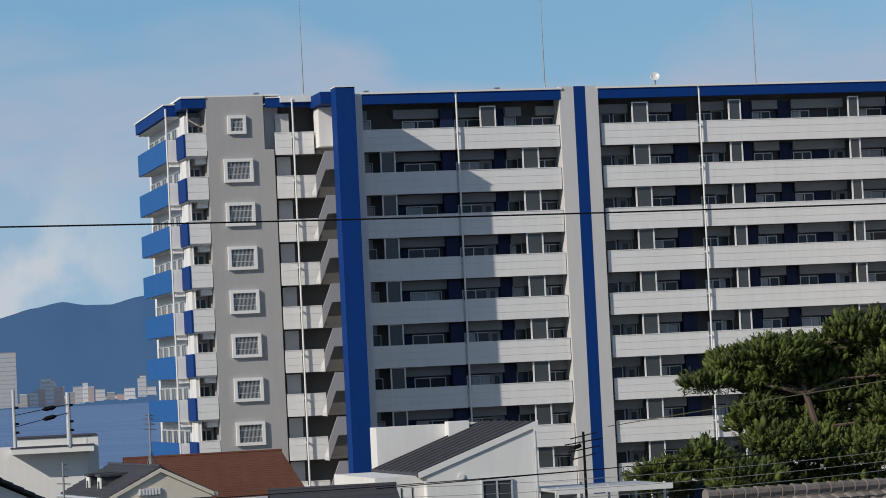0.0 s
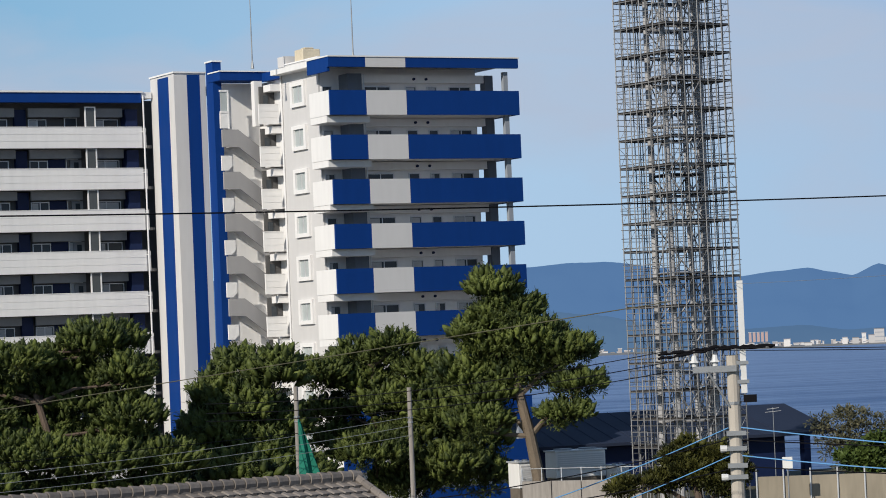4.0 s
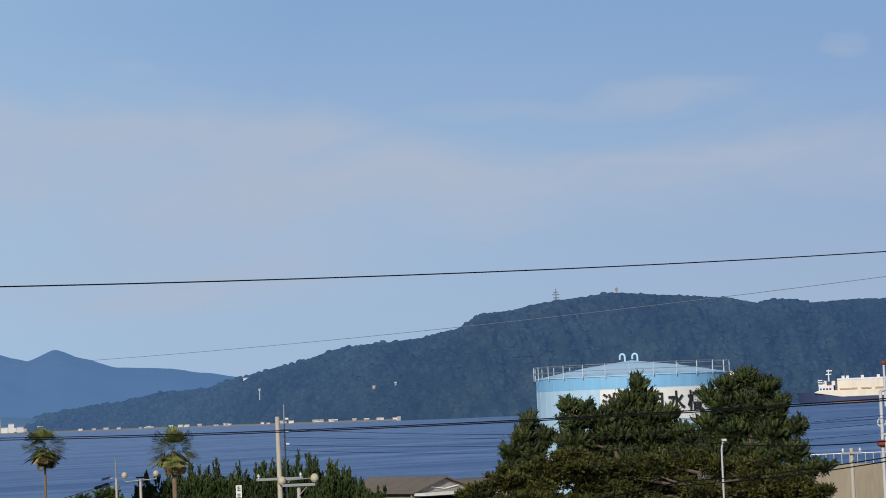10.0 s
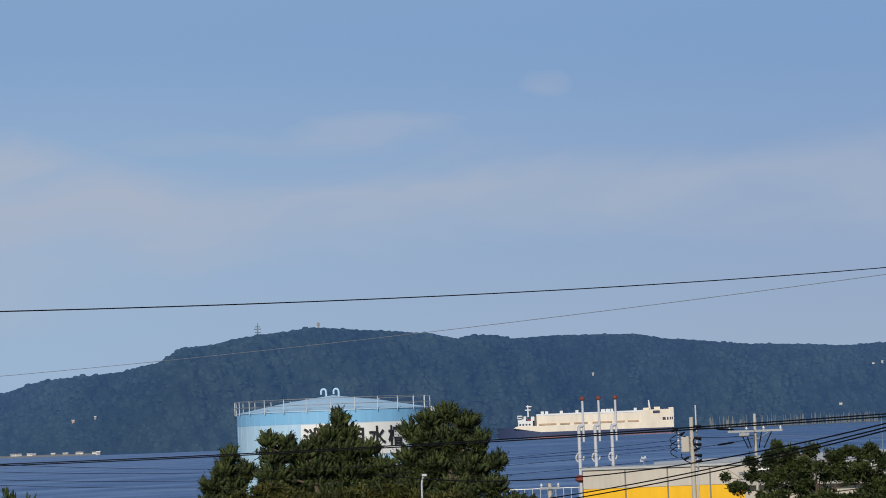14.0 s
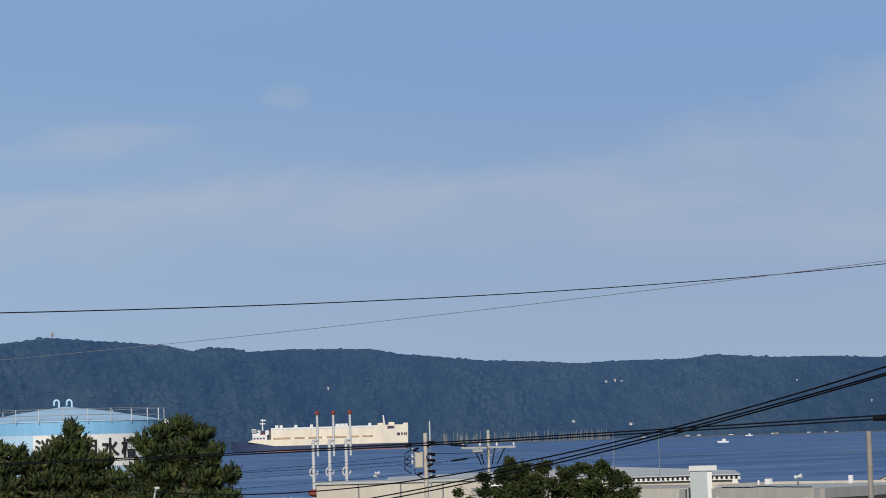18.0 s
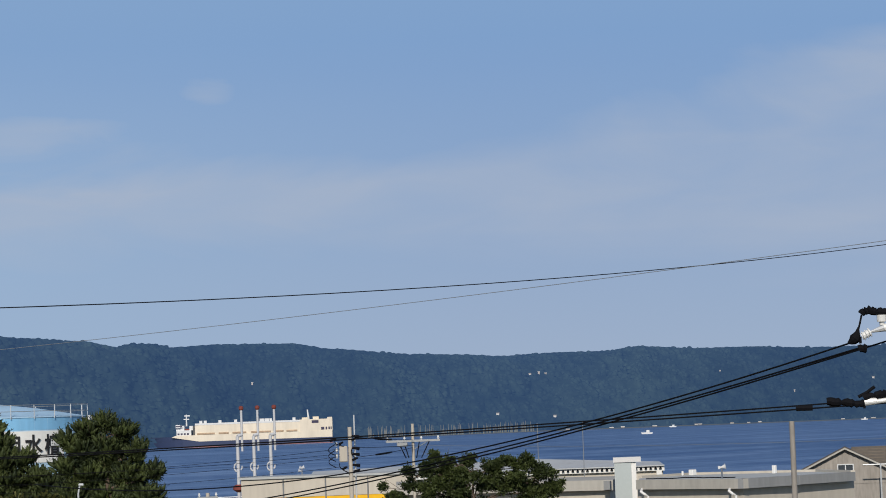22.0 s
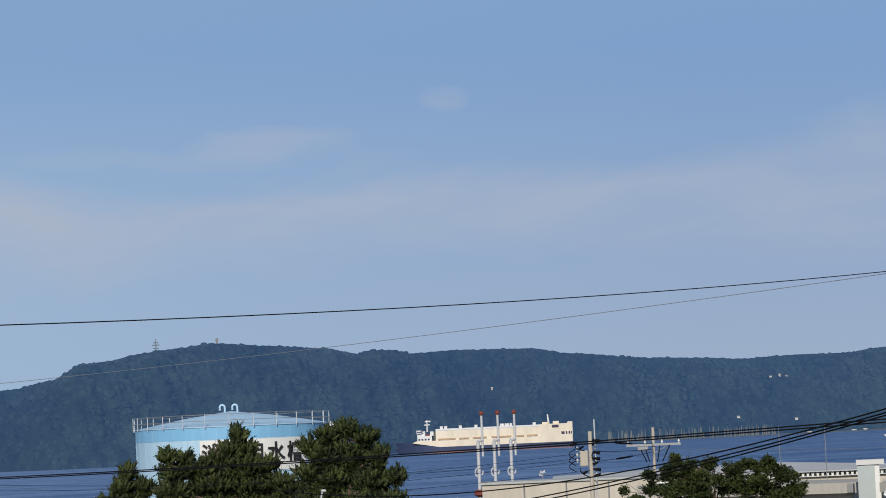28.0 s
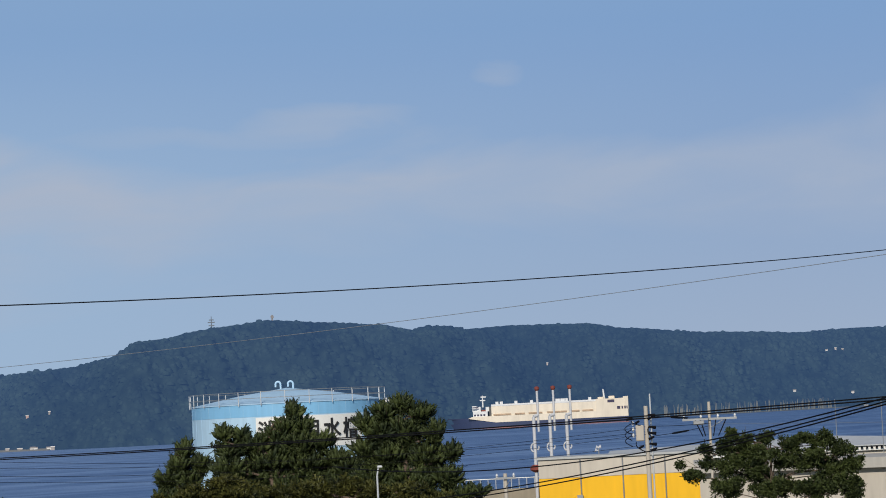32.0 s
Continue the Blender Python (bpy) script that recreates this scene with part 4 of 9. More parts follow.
bmesh.ops.rotate(bm, verts=bm.verts, matrix=Matrix.Rotation(radians(62), 3, "X"))
bmesh.ops.scale(bm, verts=bm.verts, vec=(0.7, 0.7, 0.7))
bmesh.ops.translate(bm, verts=bm.verts, vec=(0, 0, 0.85))
part("reflector", bm, PORCELAIN, dish)
part("foot", bar((-0.3, 0, 0.05), (0, 0, 0.3), 0.07), STEEL, dish)

# ---- trees ----


def tuft_mesh(name, centres, normals, size, blades, material, parent, seed, width=0.06, lift=0.75, spread=0.42):
    """Many small shoots of narrow leaves, each a brush of pointed blades; one island a shoot."""
    rs = np.random.RandomState(seed)
    c = np.asarray(centres, float)
    nrm = np.asarray(normals, float)
    n = len(c)
    step = 1 + blades * 2
    verts = np.zeros((n, step, 3))
    size = size * (0.55 + 0.9 * rs.rand(n, 1, 1))
    d = rs.normal(size=(n, blades, 3)) * spread + (0.6 * nrm + np.array((0, 0, lift)))[:, None, :]
    d /= np.linalg.norm(d, axis=2, keepdims=True)
    length = size * (0.6 + 0.7 * rs.rand(n, blades, 1))
    side = np.cross(d, rs.normal(size=(n, blades, 3)))
    side /= np.linalg.norm(side, axis=2, keepdims=True) + 1e-6
    verts[:, 0] = c
    tip = c[:, None, :] + d * length
    verts[:, 1::2] = tip + side * size * width
    verts[:, 2::2] = tip - side * size * width
    verts = verts.reshape(-1, 3)
    base = np.arange(n)[:, None] * step
    k = np.arange(blades)[None, :] * 2
    zero = np.broadcast_to(base, (n, blades))
    faces = np.stack([zero, base + 1 + k, base + 2 + k], 2).reshape(-1, 3)
    me = bpy.data.meshes.new(name)
    me.vertices.add(len(verts))
    me.vertices.foreach_set("co", verts.ravel())
    me.loops.add(len(faces) * 3)
    me.loops.foreach_set("vertex_index", faces.ravel().astype(np.int32))
    me.polygons.add(len(faces))
    me.polygons.foreach_set("loop_start", np.arange(0, len(faces) * 3, 3, dtype=np.int32))
    me.update(calc_edges=True)
    me.validate()
    me.materials.append(material)
    ob = new(name, me)
    ob.parent = parent
    return ob


def brush_mesh(name, roots, ways, slim, material, parent, seed, bristles=9):
    """Needle brushes: each a ragged spindle from its root along its way, bristling with narrow needles; one island a brush."""
    rs = np.random.RandomState(seed)
    roots, ways = np.asarray(roots, float), np.asarray(ways, float)
    n, sides = len(roots), 5
    length = np.linalg.norm(ways, axis=1, keepdims=True)
    d = ways / length
    u = np.cross(d, np.array((0.31, 0.87, 0.12)))
    u /= np.linalg.norm(u, axis=1, keepdims=True)
    v = np.cross(d, u)
    step = 1 + 3 * sides + 1 + 2 * bristles
    verts = np.zeros((n, step, 3))
    verts[:, 0] = roots - d * length * 0.15
    ring = 1
    for along, wide in ((0.18, 0.75), (0.52, 1.0), (0.82, 0.62)):
        for k in range(sides):
            a = 2 * math.pi * k / sides + rs.rand(n, 1) * 0.9
            r = slim * length * wide * (0.65 + 0.7 * rs.rand(n, 1))
            verts[:, ring + k] = roots + d * length * (along + 0.16 * (rs.rand(n, 1) - 0.5)) + (u * np.cos(a) + v * np.sin(a)) * r
        ring += sides
    tip = 1 + 3 * sides
    verts[:, tip] = roots + d * length * 1.08
    faces = []
    for k in range(sides):
        j = (k + 1) % sides
        faces.append((0, 1 + j, 1 + k))
        for q in (0, 1):
            a, b = 1 + q * sides, 1 + (q + 1) * sides
            faces += [(a + k, a + j, b + j), (a + k, b + j, b + k)]
        faces.append((1 + 2 * sides + k, 1 + 2 * sides + j, tip))
    for q in range(bristles):
        i = tip + 1 + 2 * q
        hold = 1 + sides + rs.randint(2 * sides)
        a = rs.rand(n, 1) * 2 * math.pi
        out = (u * np.cos(a) + v * np.sin(a)) * slim * length * (1.1 + 0.8 * rs.rand(n, 1)) + d * length * (0.55 + 0.65 * rs.rand(n, 1))
        side = np.cross(d, out) * 0.10
        verts[:, i], verts[:, i + 1] = roots + out + side, roots + out - side
        faces.append((hold, i, i + 1))
    faces = (np.array(faces)[None] + (np.arange(n) * step)[:, None, None]).reshape(-1, 3)
    verts = verts.reshape(-1, 3)
    me = bpy.data.meshes.new(name)
    me.vertices.add(len(verts))
    me.vertices.foreach_set("co", verts.ravel())
    me.loops.add(len(faces) * 3)
    me.loops.foreach_set("vertex_index", faces.ravel().astype(np.int32))
    me.polygons.add(len(faces))
    me.polygons.foreach_set("loop_start", np.arange(0, len(faces) * 3, 3, dtype=np.int32))
    me.update(calc_edges=True)
    me.materials.append(material)
    ob = new(name, me)
    ob.parent = parent
    return ob


def pad_points(pads, count, rs, ragged=0.25, floor=-0.35):
    """Points on and in the upper shells of ellipsoidal pads of foliage; pads: x, y, z, rx, ry, rz."""
    pads = np.asarray(pads, float)
    area = pads[:, 3] * pads[:, 5] + pads[:, 3] * pads[:, 4]
    pick = rs.choice(len(pads), count, p=area / area.sum())
    d = rs.normal(size=(count, 3))
    d /= np.linalg.norm(d, axis=1, keepdims=True)
    d[:, 2] = np.where(d[:, 2] < floor, -d[:, 2] * 0.6, d[:, 2])
    r = 1 - ragged * rs.rand(count, 1) ** 1.5 + 0.2 * rs.normal(size=(count, 1)) * ragged
    p = pads[pick]
    return p[:, :3] + d * r * p[:, 3:6], d


def limbs(name, root, trunk, tips, r, material, parent, seed):
    """A tapered trunk through its points, with limbs that bend out to the tips."""
    rs = random.Random(seed)
    bm = bmesh.new()
    pts = [Vector(p) for p in trunk]
    n = len(pts) - 1
    for i in range(n):
        rod(bm, pts[i], pts[i + 1], r * (1 - 0.62 * i / n), r * (1 - 0.62 * (i + 1) / n), 8)
    for t in tips:
        t = Vector(t)
        i = min(range(1, n + 1), key=lambda q: (pts[q] - t).length + 1.2 * max(0, pts[q].z - t.z + 0.4))
        a = pts[i]
        m1 = a.lerp(t, 0.45) + Vector((rs.uniform(-0.3, 0.3), rs.uniform(-0.3, 0.3), rs.uniform(-0.1, 0.35)))
        rr = r * 0.38
        rod(bm, a, m1, rr, rr * 0.65, 6)
        rod(bm, m1, t, rr * 0.65, rr * 0.25, 6)
        for _ in range(3):
            q = m1.lerp(t, rs.uniform(0.2, 0.9))
            rod(bm, q, q + Vector((rs.uniform(-0.8, 0.8), rs.uniform(-0.8, 0.8), rs.uniform(0.1, 0.7))), rr * 0.3, rr * 0.1, 5)
    return part(name, bm, material, parent)


def pine(name, place, pads, trunk, label, tufts=2600, size=0.34, seed=1, r=0.28, leaf=None, bark=None, group="", blades=9, width=0.085, category="tree", ragged=0.35, lift=0.75, spread=0.42, sprigs=11, inner=0.22, fine=1.0, plumes=0, plume=0.55, slim=0.26):
    """A tree with a leaning trunk, limbs and a crown of pads of needle tufts."""
    t = thing(name, place, label, category, group)
    rs = np.random.RandomState(seed)
    limbs("trunk", place, trunk, [(p[0], p[1], p[2] - p[5] * 0.3) for p in pads], r, bark or BARK, t, seed)
    sub = []
    for p in pads:
        sub.append((p[0], p[1], p[2] - 0.15 * p[5], p[3] * 0.85, p[4] * 0.85, p[5] * 0.8))
        for _ in range(sprigs):
            d = rs.normal(size=3)
            d /= np.linalg.norm(d)
            s, far = (0.20 + 0.22 * rs.rand()) * fine, 0.55 + 0.45 * rs.rand()
            sub.append((p[0] + d[0] * p[3] * far, p[1] + d[1] * p[4] * far, p[2] + d[2] * p[5] * far, p[3] * s * 1.25, p[4] * s * 1.25, p[5] * s))
    for _ in range(int(len(pads) * 1.5)):
        a, b = pads[rs.randint(len(pads))], pads[rs.randint(len(pads))]
        if abs(a[2] - b[2]) + abs(a[0] - b[0]) < 3.2:
            q = [(u + v) / 2 for u, v in zip(a, b)]
            sub.append((q[0] + rs.normal() * 0.3, q[1] + rs.normal() * 0.4, q[2], q[3] * 0.5, q[4] * 0.5, q[5] * 0.55))
    c, nrm = pad_points(sub, tufts, rs, ragged)
    tuft_mesh("crown", c, nrm, size, blades, leaf or PINE, t, seed, width, lift, spread)
    if plumes:
        # bottle-brush shoots that point out and up from the pads
        pts, ups = [], []
        for p in pads:
            for _ in range(int(plumes * (0.3 + 0.7 * p[3] * (p[3] + p[5]) * 0.5))):
                d = rs.normal(size=3)
                d[2] = abs(d[2]) * 0.9 - 0.25
                d /= np.linalg.norm(d)
                at0 = np.array(p[:3]) + d * np.array(p[3:6]) * rs.uniform(0.55, 1.0)
                way = d * np.array((0.7, 0.7, 0.4)) + rs.normal(size=3) * 0.22 + np.array((0, 0, 0.75))
                way = way / np.linalg.norm(way) * plume * rs.uniform(0.55, 1.35)
                pts.append(at0)
                ups.append(way)
        brushes = brush_mesh("needle_growth", pts, ups, slim, leaf or PINE, t, seed + 90)
        brushes["kind"] = "stuff"
    if inner:
        core = [(p[0], p[1], p[2] - 0.12 * p[5], p[3] * 0.7, p[4] * 0.6, p[5] * 0.7) for p in sub]
        c, nrm = pad_points(core, int(tufts * inner), rs, 0.9, -1.0)
        tuft_mesh("inner_foliage", c, nrm, size * 1.4, 7, leaf or PINE, t, seed + 50, 0.12, 0.2, 0.8)
    return t


def crown_pads(bearing, reach, blobs):
    """Pads from bearings: each blob is (bearing, degrees over eye level, half width, half height in metres, shift in depth); local to the tree's foot."""
    foot = spot(bearing, reach, LAND)
    right = Vector((math.cos(radians(bearing)), -math.sin(radians(bearing)), 0))
    away = Vector((math.sin(radians(bearing)), math.cos(radians(bearing)), 0))
    out = []
    for b, up, w, h, dy in blobs:
        d = reach + dy
        off = right * (d * math.tan(radians(b - bearing))) + away * dy
        out.append((off.x, off.y, rise(d, up) - LAND, w, w * 0.9, h))
    return foot, out


def plant(name, bearing, reach, blobs, lean, label, **kw):
    foot, pads = crown_pads(bearing, reach, blobs)
    top = max(p[2] for p in pads)
    right = Vector((math.cos(radians(bearing)), -math.sin(radians(bearing)), 0))
    trunk = [(0, 0, -0.1)] + [tuple(right * (lean * s * s + 0.25 * math.sin(s * 5)) + Vector((0, 0, top * s * 0.92))) for s in (0.2, 0.4, 0.55, 0.7, 0.85, 1.0)]
    return pine(name, tuple(foot), pads, trunk, label, **kw)


plant("pine_tree", 7.3, 128, [(5.0, -0.38, 1.2, 0.45, 0), (5.6, -0.05, 1.5, 0.75, 1), (6.4, 0.12, 1.6, 0.8, -1), (7.2, 0.05, 1.5, 0.9, 1), (7.9, 0.45, 1.5, 0.85, 0), (8.35, 0.42, 1.2, 0.9, 0.5), (8.55, -0.2, 1.1, 0.9, -0.5),
      (6.4, -0.75, 1.5, 0.7, 2), (7.6, -0.75, 1.7, 1.0, 1), (8.55, -1.0, 1.4, 1.1, 0), (6.2, -1.6, 1.2, 0.9, -1.5), (6.8, -1.75, 1.8, 1.1, -1), (8.0, -1.9, 1.8, 1.1, -1), (9.2, -1.9, 1.6, 1.0, 0), (5.9, -2.2, 1.0, 0.8, -2), (5.9, -1.0, 1.1, 0.7, 0), (6.0, -0.45, 1.4, 0.8, 1), (7.0, -0.4, 1.5, 0.9, 1), (8.2, -0.35, 1.6, 0.9, 1), (7.0, -1.25, 1.6, 0.9, 1.5), (8.3, -1.4, 1.6, 0.9, 1), (5.9, -1.2, 1.4, 0.8, 1), (6.3, -2.4, 1.8, 0.9, 0), (7.6, -2.5, 1.8, 0.9, 0), (8.9, -2.5, 1.7, 0.9, 0)],
      -1.2, "tall spreading black pine with dark layered needles", tufts=5000, seed=11, size=0.17, blades=9, width=0.08, sprigs=18, fine=0.7, inner=0.6, plumes=175, plume=0.42, group="pines before the building")
plant("pine_tree", 10.6, 134, [(10.15, -0.75, 0.8, 1.2, 0), (10.6, -0.25, 0.9, 1.1, 0.5), (11.3, -0.35, 1.2, 1.2, 0), (10.2, -1.5, 1.6, 1.3, 0), (11.3, -1.4, 1.5, 1.2, 1), (10.6, -2.3, 2.2, 1.2, -1), (11.8, -2.4, 1.6, 1.0, 0), (10.0, -1.35, 1.0, 1.0, 0), (10.7, -1.0, 1.5, 1.2, 0), (9.8, -2.1, 1.6, 1.1, 0), (11.0, -1.8, 1.6, 1.1, 0)],
      0.4, "upright bushy pine with spiky shoots", tufts=3200, seed=12, size=0.17, blades=9, width=0.08, sprigs=18, fine=0.7, inner=0.6, plumes=150, plume=0.62, group="pines before the building")
plant("pine_tree", 13.2, 138, [(12.2, -0.35, 1.5, 0.8, 0), (13.0, -0.05, 1.5, 0.9, 1), (13.6, 0.15, 1.1, 0.7, 0), (14.2, -0.35, 1.4, 0.8, 0), (12.3, -1.1, 1.3, 0.7, 1), (13.6, -1.0, 2.0, 1.0, 0), (14.6, -1.2, 1.6, 1.1, -1), (13.2, -1.9, 2.0, 1.1, -2), (14.6, -2.2, 1.8, 1.1, -1), (13.0, -0.55, 1.7, 0.9, 1), (14.2, -0.8, 1.6, 0.9, 0), (12.6, -1.6, 1.4, 0.8, 1), (14.0, -1.6, 1.8, 1.0, 0), (15.2, -1.7, 1.5, 1.1, 0), (13.8, -2.5, 1.9, 1.0, 0), (15.2, -2.4, 1.5, 1.0, 0)],
      0.3, "broad pine with rounded sunlit pads", tufts=4600, seed=13, size=0.17, blades=9, width=0.08, sprigs=18, fine=0.7, inner=0.6, plumes=175, plume=0.42, group="pines before the building")
plant("pine_tree", 16.3, 126, [(15.6, 1.15, 1.15, 0.8, 0), (16.0, 0.75, 1.3, 0.7, 0.5), (15.2, 0.3, 1.0, 0.8, 0), (16.2, 0.2, 1.8, 0.9, 0), (17.0, -0.1, 1.3, 0.7, 0), (15.0, -0.5, 1.4, 0.9, 1), (16.0, -0.5, 1.6, 0.9, 1), (17.2, -0.75, 1.1, 0.6, 0), (16.9, -1.3, 1.2, 0.5, 0), (15.2, -1.4, 1.4, 0.8, 0), (15.6, 0.0, 1.4, 0.8, 0.5), (16.6, 0.0, 1.4, 0.7, 0), (15.7, 0.55, 1.2, 0.8, 0), (16.4, -0.3, 1.4, 0.7, 0.5), (15.4, -0.9, 1.3, 0.8, 0.5)],
      -1.0, "tall leaning pine with a bare pale trunk", tufts=4200, seed=14, size=0.17, blades=9, width=0.08, sprigs=18, fine=0.7, inner=0.6, plumes=175, plume=0.42, group="pines before the building", r=0.34, bark=PALEBARK)
plant("pine_tree", 4.2, 118, [(4.0, -2.2, 1.3, 0.8, 0), (4.8, -1.9, 1.2, 0.8, 1), (5.6, -2.3, 1.6, 0.9, 0)], 0.2, "low young pine beside a tiled roof", tufts=3600, seed=15, size=0.17, blades=12, width=0.075, sprigs=18, fine=0.7, plumes=90, plume=0.42, group="pines before the building")
# garden trees and shrubs by the sea
plant("garden_pine", 19.4, 110, [(19.26, -2.05, 0.45, 0.4, 0), (19.0, -2.25, 0.6, 0.4, 0), (19.7, -2.2, 0.55, 0.4, 0), (18.65, -2.6, 0.6, 0.4, 0), (19.3, -2.55, 0.9, 0.5, 0), (20.05, -2.45, 0.55, 0.4, 0), (17.9, -2.75, 0.5, 0.3, 0), (19.9, -2.75, 0.8, 0.4, 0)], 0.2, "small round garden pine", tufts=5000, seed=21, leaf=OLIVE, size=0.18, blades=10, width=0.09, plumes=20, plume=0.35)
plant("bare_garden_tree", 22.3, 165, [(21.75, -1.65, 0.8, 0.6, 0), (22.3, -1.50, 1.2, 0.7, 0), (22.8, -1.75, 0.9, 0.7, 0), (21.9, -2.0, 0.9, 0.6, 0), (22.4, -2.0, 1.1, 0.7, 0), (22.95, -2.1, 0.8, 0.6, 0), (22.3, -2.5, 1.0, 0.6, 0)], 0.3, "thinly leaved garden tree with open branches", tufts=900, seed=22, leaf=TWIG, size=0.2, blades=6, width=0.16, r=0.16, ragged=0.8, lift=0.1, spread=0.8)
plant("shrub", 23.1, 150, [(22.6, -2.35, 1.3, 0.8, 0), (23.2, -2.1, 1.3, 0.8, 0.5), (23.9, -2.4, 1.2, 0.7, 0)], 0.0, "dense bright green shrub", tufts=2200, seed=23, leaf=LEAF, size=0.26, blades=7, width=0.2, category="shrub", lift=0.3, spread=0.7)
plant("shrub", 24.7, 170, [(24.2, -2.0, 1.2, 0.8, 0), (24.7, -1.75, 1.2, 0.8, 0.5), (25.1, -1.55, 0.7, 0.6, 0), (25.1, -2.1, 1.2, 0.7, 0)], 0.0, "dense bright green shrub", tufts=2200, seed=24, leaf=LEAF, size=0.26, blades=7, width=0.2, category="shrub", lift=0.3, spread=0.7)
plant("broadleaf_tree", 33.0, 150, [(32.1, -1.75, 1.0, 0.5, 0), (32.7, -1.5, 1.2, 0.6, 0), (33.3, -1.3, 1.3, 0.7, 0), (34.0, -1.25, 1.6, 0.8, 0), (31.8, -2.15, 1.0, 0.5, 0), (32.5, -2.1, 1.7, 0.8, -1), (33.5, -2.0, 1.9, 0.9, -1), (31.7, -2.65, 1.1, 0.6, -1), (32.6, -2.75, 1.8, 0.8, -1), (33.8, -2.7, 2.0, 0.9, -1), (34.4, -2.0, 1.8, 0.9, 0)], 0.3, "wide layered tree with dense green leaves", tufts=9500, seed=25, leaf=OLIVE, size=0.21, blades=7, width=0.16, lift=0.4, spread=0.6)
rs_f = random.Random(6)
fill = [(34.3 + 0.52 * i + rs_f.uniform(-0.15, 0.15), -1.38 - 0.42 * k - 0.05 * max(0, i - 5) ** 2 + rs_f.uniform(-0.1, 0.1), rs_f.uniform(1.1, 1.5), rs_f.uniform(0.6, 0.85), rs_f.uniform(-1, 1)) for i in range(9) for k in range(5)]
plant("broadleaf_tree", 36.4, 158, fill, 0.2, "broad olive green tree below the pines", tufts=15000, seed=26, leaf=OLIVE, size=0.22, blades=7, width=0.15, lift=0.4, spread=0.6, sprigs=5)
# pines that hide the tank's foot
TANK_KW = dict(size=0.19, blades=10, width=0.08, sprigs=14, fine=0.7, inner=1.2, plumes=112, plume=0.60, slim=0.20, leaf=TANKPINE, group="pines before the tank")
plant("pine_tree", 33.15, 188, [(33.14, -0.46, 0.35, 0.45, 0), (33.05, -0.72, 0.6, 0.45, 0), (33.45, -0.72, 0.5, 0.4, 0), (32.85, -0.95, 0.55, 0.4, 0), (33.25, -1.0, 0.6, 0.45, 0), (32.75, -1.3, 0.5, 0.35, 0), (33.12, -1.35, 0.75, 0.45, 0), (33.0, -1.75, 0.8, 0.45, 0)],
      -0.2, "slim dark pine beside the blue tank", tufts=1800, seed=31, **TANK_KW)
plant("pine_tree", 34.8, 185, [(33.92, -0.18, 0.4, 0.55, 0), (34.25, -0.24, 0.4, 0.5, 0), (34.05, -0.5, 0.7, 0.6, 0.3), (34.5, -0.45, 0.7, 0.6, 0), (35.27, 0.16, 0.32, 0.5, 0), (35.12, -0.08, 0.55, 0.5, 0), (35.42, -0.1, 0.5, 0.5, 0.2), (34.9, -0.3, 0.8, 0.6, 0.3), (35.35, -0.4, 1.1, 0.7, 0.2), (35.8, -0.42, 0.55, 0.6, 0), (36.05, -0.75, 0.7, 0.6, 0), (34.0, -0.85, 1.0, 0.7, 0), (34.75, -0.75, 1.3, 0.8, 0.5), (35.5, -0.8, 1.3, 0.8, 0.5), (36.3, -0.95, 0.8, 0.6, 0), (34.2, -1.3, 1.5, 0.9, 0.5), (35.2, -1.25, 1.8, 0.9, 0.8), (36.1, -1.3, 1.4, 0.8, 0.5), (34.6, -1.75, 1.8, 0.8, 0.5), (35.8, -1.75, 1.8, 0.8, 0.5), (34.35, -0.95, 1.2, 0.8, 0.8), (35.0, -0.55, 1.0, 0.7, 0.6), (35.7, -1.05, 1.3, 0.8, 0.9), (34.9, -1.05, 1.4, 0.9, 1.0)],
      0.2, "broad dark pine before the blue tank", tufts=6500, seed=32, **TANK_KW)
plant("pine_tree", 37.45, 182, [(37.35, 0.22, 0.55, 0.5, 0), (37.0, 0.10, 0.5, 0.55, 0), (37.7, 0.05, 0.6, 0.55, 0), (36.65, -0.1, 0.4, 0.5, 0), (36.9, -0.3, 0.75, 0.7, 0), (37.4, -0.3, 1.2, 0.8, 0.3), (37.95, -0.33, 0.6, 0.6, 0), (36.6, -0.6, 0.6, 0.6, 0), (37.1, -0.75, 1.2, 0.8, 0.3), (37.8, -0.8, 1.2, 0.8, 0.3), (38.28, -0.75, 0.45, 0.4, 0), (36.7, -1.15, 1.0, 0.8, 0.4), (37.5, -1.25, 1.6, 0.9, 0.4), (38.15, -1.2, 0.8, 0.6, 0), (37.0, -1.7, 1.5, 0.8, 0.4), (37.9, -1.7, 1.4, 0.7, 0.4), (38.45, -1.55, 0.7, 0.35, 0), (38.75, -1.5, 0.35, 0.2, 0)],
      -0.2, "tall dense pine before the blue tank", tufts=6000, seed=33, **TANK_KW)
